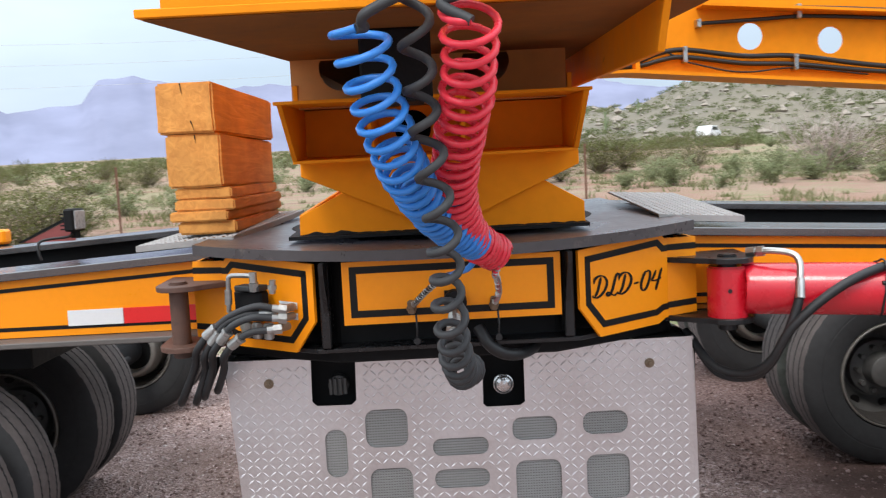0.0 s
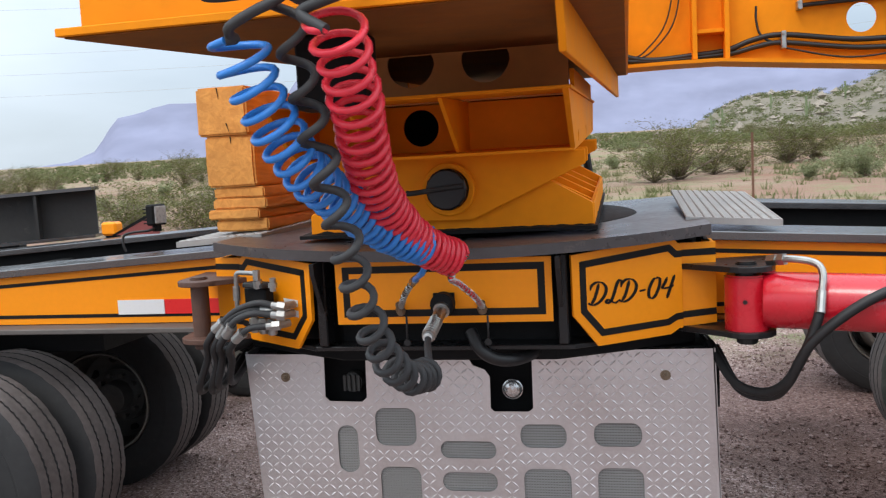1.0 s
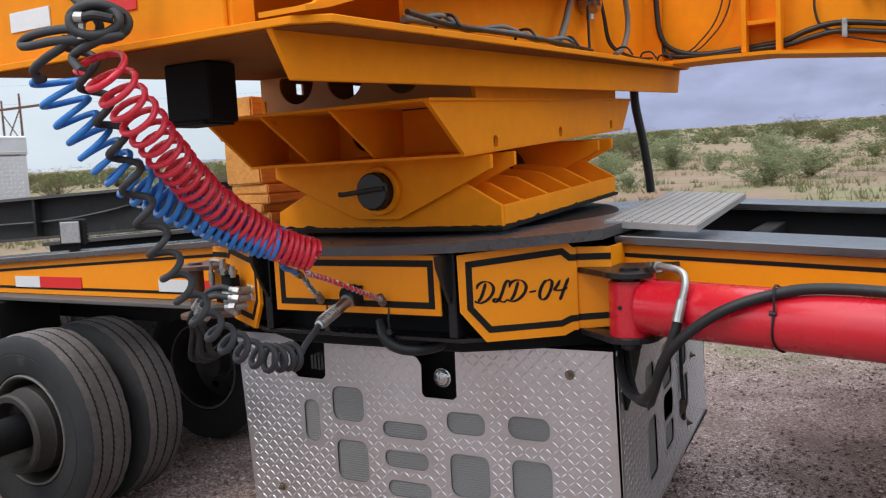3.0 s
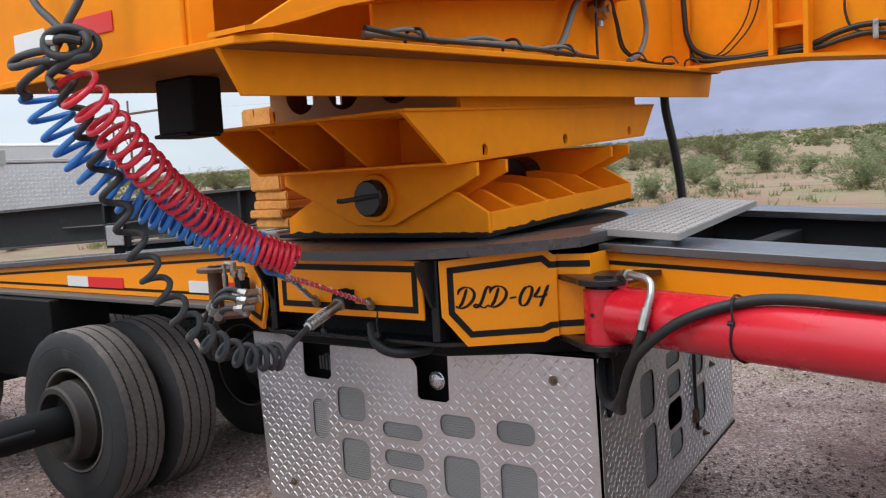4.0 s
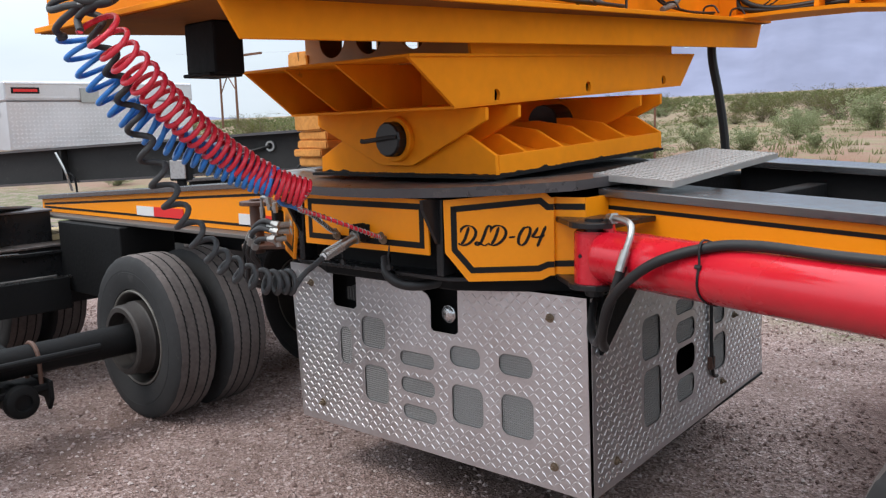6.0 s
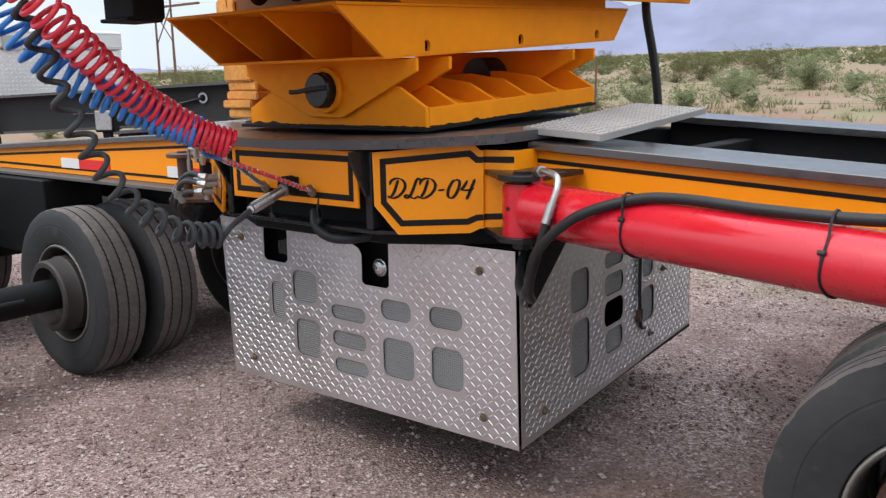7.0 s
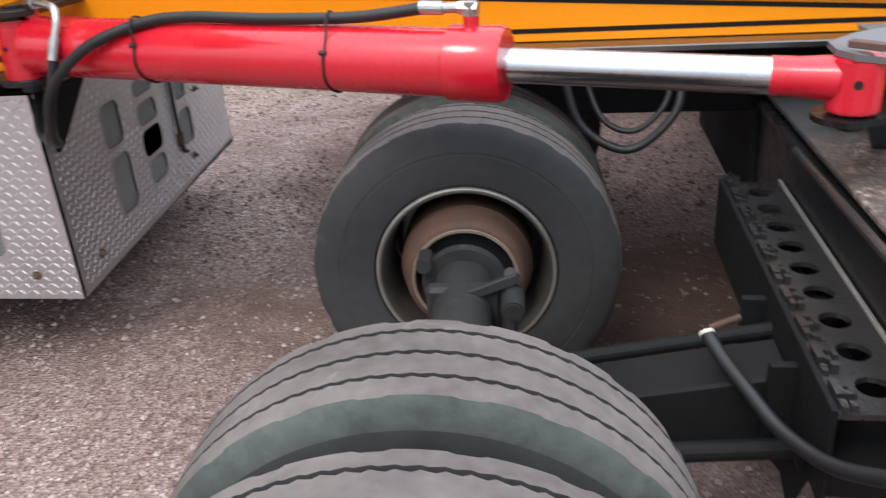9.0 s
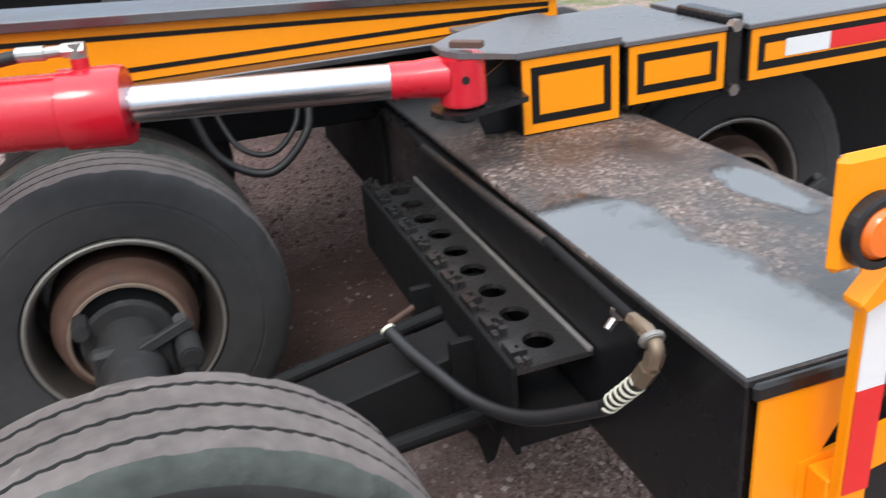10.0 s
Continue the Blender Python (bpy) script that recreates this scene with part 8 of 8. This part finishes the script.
tagged(new("grass_tufts", me), "low green and straw coloured grass tufts", "grass", kind="stuff")

# boulders on the hill, one mass
vs, fs = [], []
for i_ in range(900):
    az, d = math.radians(r8.uniform(2, 48)), r8.uniform(110, 300)
    x, y = 1.0 + d * math.sin(az), -2.6 + d * math.cos(az)
    z = hill_z(x, y)
    s = 0.35 + 1.1 * r8.uniform() ** 3
    k = len(vs)
    vs += [Vector((x, y, z)) + Vector(p * (1 + 0.4 * r8.uniform(-1, 1, 3))) * s for p in base6]
    fs += [tuple(int(q) + k for q in t) for t in tri]
me = bpy.data.meshes.new("boulders")
me.from_pydata(vs, [], fs)
me.materials.append(surface("pale_boulder", (0.29, 0.25, 0.205), 0.9, tint=0.3, grain=2, bump=0.02))
tagged(new("boulders", me), "pale boulders scattered on the hillside", "boulders", kind="stuff")

# saguaro cacti on the shoulder of the hill
CACTUS = surface("saguaro_skin", (0.16, 0.20, 0.10), 0.8, tint=0.3, grain=4, bump=0.01)
for i_, (az, d, hgt) in enumerate(((5.4, 150, 3.4), (6.1, 160, 3.0), (11.0, 150, 3.6), (13.2, 190, 3.5), (9.0, 175, 2.8))):
    x, y = 1.0 + d * math.sin(radians(az)), -2.6 + d * math.cos(radians(az))
    z = hill_z(x, y) - 0.2
    cac = thing("saguaro", (x, y, z), "tall green saguaro cactus on the hillside", "cactus", "saguaros on the hill")
    smooth(part("trunk", tube([(x, y, z), (x + 0.05, y, z + hgt * 0.5), (x, y, z + hgt * 0.97), (x, y, z + hgt)], lambda t: 0.20 * (1 - max(0.0, t - 0.9) * 8), 12, 8), CACTUS, cac), 60)
    for sd, hh in ((1, 0.45), (-1, 0.55))[: 1 + i_ % 2]:
        smooth(part("arm", tube([(x, y, z + hgt * hh), (x + sd * 0.4, y, z + hgt * hh + 0.1), (x + sd * 0.5, y, z + hgt * hh + 0.6), (x + sd * 0.5, y, z + hgt * (hh + 0.32))], 0.12, 10, 5), CACTUS, cac), 60)

# ---- mountains: two ridges far off, with their haze painted on ----
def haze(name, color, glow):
    # distance haze is put into the bluish base colour and a faint glow
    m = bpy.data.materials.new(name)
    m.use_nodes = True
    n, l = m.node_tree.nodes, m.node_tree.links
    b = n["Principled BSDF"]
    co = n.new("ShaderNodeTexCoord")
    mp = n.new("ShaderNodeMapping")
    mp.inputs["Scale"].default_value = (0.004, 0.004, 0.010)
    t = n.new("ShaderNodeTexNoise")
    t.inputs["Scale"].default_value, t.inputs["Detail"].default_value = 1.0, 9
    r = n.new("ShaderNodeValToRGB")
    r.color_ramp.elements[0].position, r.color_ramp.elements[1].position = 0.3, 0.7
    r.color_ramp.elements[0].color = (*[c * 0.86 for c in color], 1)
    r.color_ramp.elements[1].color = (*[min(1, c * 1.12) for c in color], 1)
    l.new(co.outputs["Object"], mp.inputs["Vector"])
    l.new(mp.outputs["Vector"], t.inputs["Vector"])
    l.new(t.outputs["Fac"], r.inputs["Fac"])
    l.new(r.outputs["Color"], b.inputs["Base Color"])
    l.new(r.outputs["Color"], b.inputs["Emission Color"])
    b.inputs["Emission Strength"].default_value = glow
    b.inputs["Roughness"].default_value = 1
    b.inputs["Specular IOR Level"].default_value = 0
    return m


def skyline(az, knots):
    for (a0, e0), (a1, e1) in zip(knots, knots[1:]):
        if a0 <= az <= a1:
            t = (az - a0) / (a1 - a0)
            return e0 + (e1 - e0) * t
    return 0.2


def ridge(name, knots, dist, material, label, rough):
    az0, az1 = knots[0][0], knots[-1][0]
    n = 260
    rows_ = 10
    vs = []
    for i in range(n + 1):
        az = az0 + (az1 - az0) * i / n
        e = max(0.05, skyline(az, knots) + rough * (noise.noise(Vector((az * 0.9, 3.1, 0))) + 0.5 * noise.noise(Vector((az * 2.6, 1.7, 0))) + 0.25 * noise.noise(Vector((az * 7, 0.3, 0)))))
        for j in range(rows_ + 1):
            f = j / rows_
            d = dist * (1 - 0.18 * (1 - f)) * (1 + 0.012 * noise.noise(Vector((az * 1.6, f * 4, 9))))
            z = dist * math.tan(radians(e)) * f ** 0.9
            vs.append((1.0 + d * math.sin(radians(az)), -2.6 + d * math.cos(radians(az)), z - (8 if j == 0 else 0)))
    fs = [(i * (rows_ + 1) + j, (i + 1) * (rows_ + 1) + j, (i + 1) * (rows_ + 1) + j + 1, i * (rows_ + 1) + j + 1) for i in range(n) for j in range(rows_)]
    me = bpy.data.meshes.new(name)
    me.from_pydata(vs, [], fs)
    me.materials.append(material)
    me.shade_smooth()
    return tagged(new(name, me), label, "mountains", kind="structure")


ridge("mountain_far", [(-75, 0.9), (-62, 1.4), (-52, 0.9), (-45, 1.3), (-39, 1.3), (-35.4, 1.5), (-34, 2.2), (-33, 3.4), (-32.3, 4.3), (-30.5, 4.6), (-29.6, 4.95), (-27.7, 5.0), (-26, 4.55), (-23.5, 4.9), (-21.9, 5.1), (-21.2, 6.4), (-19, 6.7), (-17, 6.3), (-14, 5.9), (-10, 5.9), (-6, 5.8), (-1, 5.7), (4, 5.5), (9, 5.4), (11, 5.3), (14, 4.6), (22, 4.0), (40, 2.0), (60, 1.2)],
      3600, haze("mountain_painted_haze", (0.218, 0.230, 0.315), 0.13), "desert mountain with cliffs, haze painted on in violet grey", 0.16)

# ---- fence, power line, far vehicle and house ----
FENCE = surface("rusty_fence_post", (0.14, 0.065, 0.04), 0.85, tint=0.3, grain=40, bump=0.002)
fence = thing("wire_fence", (0, 20, 0.4), "rusty steel post and wire fence along the yard", "fence")
fx = [2.85 + 9.04 * k for k in range(-5, 4)]
for x in fx:
    y = 13.6
    z = rise(x, y)
    bm = bmesh.new()
    add_box(bm, (x - 0.02, y - 0.02, z - 0.05), (x + 0.02, y + 0.003, z + 1.72))
    add_box(bm, (x - 0.004, y + 0.003, z - 0.05), (x + 0.004, y + 0.03, z + 1.72))
    part("post", bm, FENCE, fence)
for h in (0.5, 0.85, 1.2, 1.55):
    bm = bmesh.new()
    add_tube(bm, [(x, 13.6, rise(x, 13.6) + h + 0.01 * math.sin(x)) for x in fx], 0.0014, 4)
    part("wire", bm, FENCE, fence)

pl = thing("power_line", (-90, 100, 0.5), "wooden pole power line with thin sagging wires", "power line")
for x, y in ((-118, 78), (-108, 74)):
    part("pole", rod((x, y, 0), (x, y, 15), 0.22, 8, 0, 0.14), FENCE, pl)
part("crossarm", box((-122, 75.8, 13.2), (-104, 76.2, 13.5)), FENCE, pl)
part("brace", rod((-118, 78, 8), (-108, 74, 13), 0.10, 6), FENCE, pl)
part("brace", rod((-108, 74, 8), (-118, 78, 13), 0.10, 6), FENCE, pl)
for k, (dx, dz) in enumerate(((-4, 0), (0, 2.4), (4, 4.6), (8, 9.5))):
    bm = bmesh.new()
    a, b = Vector((-120 + dx, 74, 14.6 + dz * 1.0)), Vector((40 + dx, 118, 17.5 + dz))
    pts = []
    for i in range(25):
        t = i / 24
        p = a.lerp(b, t)
        p.z -= 3.0 * 4 * t * (1 - t)
        pts.append(p)
    add_tube(bm, pts, 0.014, 4)
    part("wire", bm, STEEL, pl)

WHITEPAINT = surface("white_vehicle_paint", (0.78, 0.78, 0.78), 0.35, tint=0.04, bump=0.0)
WINDOW = surface("dark_vehicle_glass", (0.03, 0.035, 0.04), 0.1, tint=0.1, bump=0.0)


def far_car(az, dist, turn):
    a = radians(az)
    x, y = 1.0 + dist * math.sin(a), -2.6 + dist * math.cos(a)
    z = hill_z(x, y) + 0.25
    m = Matrix.Translation((x, y, z)) @ Matrix.Rotation(radians(turn), 4, "Z")
    c = thing("car", (x, y, z), "white car parked on the far desert track", "car")
    pts = [(-2.3, 0.35), (2.3, 0.35), (2.3, 0.95), (1.5, 1.05), (0.8, 1.62), (-1.5, 1.66), (-2.2, 1.05)]
    part("body", prism([m @ Vector((p, -0.9, q)) for p, q in pts], m.to_3x3() @ Vector((0, 1.8, 0)), 0.05), WHITEPAINT, c)
    part("window", prism([m @ Vector((p, -0.915, q)) for p, q in ((-1.4, 1.08), (1.0, 1.08), (0.7, 1.52), (-1.3, 1.55))], m.to_3x3() @ Vector((0, 1.83, 0))), WINDOW, c)
    for wx_ in (-1.45, 1.45):
        for wy_ in (-0.93, 0.75):
            part("wheel", rod(m @ Vector((wx_, wy_, 0.33)), m @ Vector((wx_, wy_ + 0.2, 0.33)), 0.34, 16), RUBBER, c)


far_car(17.4, 118, 54)


def far_house(az, dist, w):
    a = radians(az)
    x, y = 1.0 + dist * math.sin(a), -2.6 + dist * math.cos(a)
    h = thing("house", (x, y, 0.5), "low white house far off among the scrub", "house", "far houses")
    part("wall", box((x - w / 2, y, 0.4), (x + w / 2, y + 8, 4.2)), WHITEPAINT, h)
    part("roof", prism([(x - w / 2 - 0.6, y - 0.6, 4.2), (x + w / 2 + 0.6, y - 0.6, 4.2), (x + w / 2 - 2, y + 4, 6.0), (x - w / 2 + 2, y + 4, 6.0)], (0, 0, 0.2)), surface("pale_roof", (0.55, 0.53, 0.5), 0.8, tint=0.1, bump=0.0), h)
    for k in range(3):
        part("window", box((x - w * 0.35 + k * w * 0.3, y - 0.05, 1.6), (x - w * 0.35 + k * w * 0.3 + 1.4, y + 0.02, 2.9)), WINDOW, h)


far_house(3.0, 215, 12)
far_house(-24.5, 300, 6)

# ---- the second trailer beyond, with its tool chest ----
P0, P1 = Vector((-2.92, 2.28, 0)), Vector((-9.5, -0.24, 0))
bd = (P1 - P0).normalized()
bn = Vector((bd.y, -bd.x, 0))
if bn.y > 0:
    bn = -bn


def bz(s):
    return 1.625 - 0.038 * s


other = thing("flatbed_trailer", P0, "black steel trailer beam with dual wheels beyond the dolly", "trailer")
L_ = (P1 - P0).length
for off, t in ((0.0, 0.02),):
    part("beam_web", prism([P0 + Z * 1.30, P1 + Z * (bz(L_) - 0.33), P1 + Z * bz(L_), P0 + Z * 1.62], -bn * 0.02), AXLE, other)
for za, zb, w in ((1.60, bz(L_) - 0.02, 0.022), (1.285, bz(L_) - 0.345, 0.022)):
    part("beam_flange", prism([P0 + bn * 0.09 + Z * za, P1 + bn * 0.09 + Z * zb, P1 - bn * 0.12 + Z * zb, P0 - bn * 0.12 + Z * za], (0, 0, w)), FLANGE, other)
for s in (0.35, 1.6, 3.0, 4.4, 5.8):
    p = P0 + bd * s
    part("stiffener", prism([p + Z * (bz(s) - 0.31), p + bn * 0.08 + Z * (bz(s) - 0.31), p + bn * 0.08 + Z * (bz(s) - 0.03), p + Z * (bz(s) - 0.03)], bd * 0.02), AXLE, other)
p = P0 + bd * 0.75 + Z * 1.475
smooth(part("cable_eye", lathe([(0, 0.045), (0.02, 0.045), (0.02, 0.028), (0, 0.028)], p, bn, 20, closed=True), STEEL, other), 40)
part("cable", tube([p + bn * 0.02, p + bd * 0.3 + bn * 0.03 - Z * 0.06, p + bd * 0.7 + bn * 0.03 - Z * 0.11, p + bd * 1.3 + bn * 0.03 - Z * 0.13], 0.012, 6, 6), HOSE, other)
for s in (5.4, 6.2, 6.9):
    c = P0 + bd * s - bn * 0.55
    w = part("tyre", flatten(tyre_mesh(Vector((c.x, c.y, RT)), bn, 1), 0.0), RUBBER, other, "worn black rubber tyre")
    smooth(w, 28)
    part("rim", lathe([(0.10, 0.29), (0.11, 0.26), (0.02, 0.20), (0.02, 0.0), (-0.1, 0.0), (-0.1, 0.28)], (c.x, c.y, RT), bn, 32), RIM, w)
part("axle_beam", rod(P0 + bd * 5.2 - bn * 0.9 + Z * RT, P0 + bd * 7.1 - bn * 0.9 + Z * RT, 0.08, 12), MATTE, other)
part("support_post", prism([P0 + bd * 4.9 + Z * 0.0, P0 + bd * 5.05 + Z * 0.0, P0 + bd * 5.05 + Z * 1.15, P0 + bd * 4.9 + Z * 1.15], -bn * 0.15), MATTE, other)
part("support_post", prism([P0 + bd * 0.6 - bn * 0.3, P0 + bd * 0.75 - bn * 0.3, P0 + bd * 0.75 - bn * 0.3 + Z * 1.28, P0 + bd * 0.6 - bn * 0.3 + Z * 1.28], -bn * 0.15), MATTE, other)
q = P0 + bd * 3.05 + bn * 0.09
part("latch_handle", tube([q + Z * 1.46, q + bd * -0.12 + bn * 0.03 + Z * 1.30, q + bd * -0.16 + Z * 1.10], 0.012, 8, 5), STEEL, other, "bare steel latch handle")
part("latch_clip", tube([q + bd * -0.10 + Z * 1.28, q + bd * -0.22 + bn * 0.02 + Z * 1.22, q + bd * -0.20 + Z * 1.02, q + bd * -0.05 + Z * 1.05], 0.010, 8, 5), MATTE, other)

cf, cu_ = Vector((0.994, -0.11, 0)), Vector((0.11, 0.994, 0))
c0, zb, CL = Vector((-6.32, 0.93, 0)), 1.49, 1.9
chest = thing("tool_chest", c0 + Z * zb, "bright aluminium diamond plate tool chest on the trailer beam", "tool chest")


def chest_place(u, v, h):
    q = c0 + cu_ * u + cf * h
    return (q.x, q.y, v)


def chest_box(u0, u1, h0, h1, v0, v1, bev):
    return prism([chest_place(u0, v0, h0), chest_place(u1, v0, h0), chest_place(u1, v0, h1), chest_place(u0, v0, h1)], (0, 0, v1 - v0), bev)


part("body", chest_box(0, CL, -0.55, 0.0, zb, zb + 0.47, 0.006), ALU, chest)
part("lid", chest_box(-0.012, CL + 0.012, -0.565, 0.014, zb + 0.475, zb + 0.665, 0.012), ALU, chest, "ribbed aluminium lid")
for v in (zb + 0.50, zb + 0.635):
    part("lid_rib", chest_box(0.0, CL, 0.014, 0.022, v, v + 0.012, 0.002), ALU, chest)
tagged(part("tread_pattern", lugs([(0.02, zb + 0.02), (CL - 0.02, zb + 0.02), (CL - 0.02, zb + 0.455), (0.02, zb + 0.455)], [], chest_place, 0.0005, step=0.04, length=0.02, half=0.006), LUG, chest), kind="stuff")
plate = part("name_plate", plate_on([(0.05, zb + 0.545), (0.31, zb + 0.545), (0.31, zb + 0.605), (0.05, zb + 0.605)], chest_place, 0.0142, 0.004), DECAL, chest, "small dark red name plate")
part("name_bar", plate_on([(0.07, zb + 0.562), (0.29, zb + 0.562), (0.29, zb + 0.588), (0.07, zb + 0.588)], chest_place, 0.0186, 0.002), REDTAPE, plate)
part("latch", plate_on([(0.70, zb + 0.46), (0.88, zb + 0.46), (0.88, zb + 0.60), (0.70, zb + 0.60)], chest_place, 0.0145, 0.02), STEEL, chest)
part("lock", rod(c0 - cf * 0.3 - cu_ * 0.001 + Z * (zb + 0.36), c0 - cf * 0.3 - cu_ * 0.02 + Z * (zb + 0.36), 0.035, 14), STEEL, chest)

# pale planks lying on the far end of the bogie
for k in range(3):
    y = 0.02 + 0.13 * k
    single("plank", box((-3.95, y, 0.906), (-3.45, y + 0.115, 0.945), 0.004), wood("pale_plank_%d" % k, (0.62, 0.50, 0.28), (0.50, 0.36, 0.19)), "pale bare wooden plank lying on the black deck", "plank", "planks on the bogie")
mk = thing("marker_lamp", (-2.46, 1.675, 1.31), "orange box marker lamp on the dolly flange", "lamp")
part("housing", box((-2.465, 1.63, 1.33), (-2.365, 1.71, 1.408), 0.012), PANEL, mk)
part("foot", box((-2.45, 1.65, 1.27), (-2.38, 1.70, 1.335), 0.003), MATTE, mk)
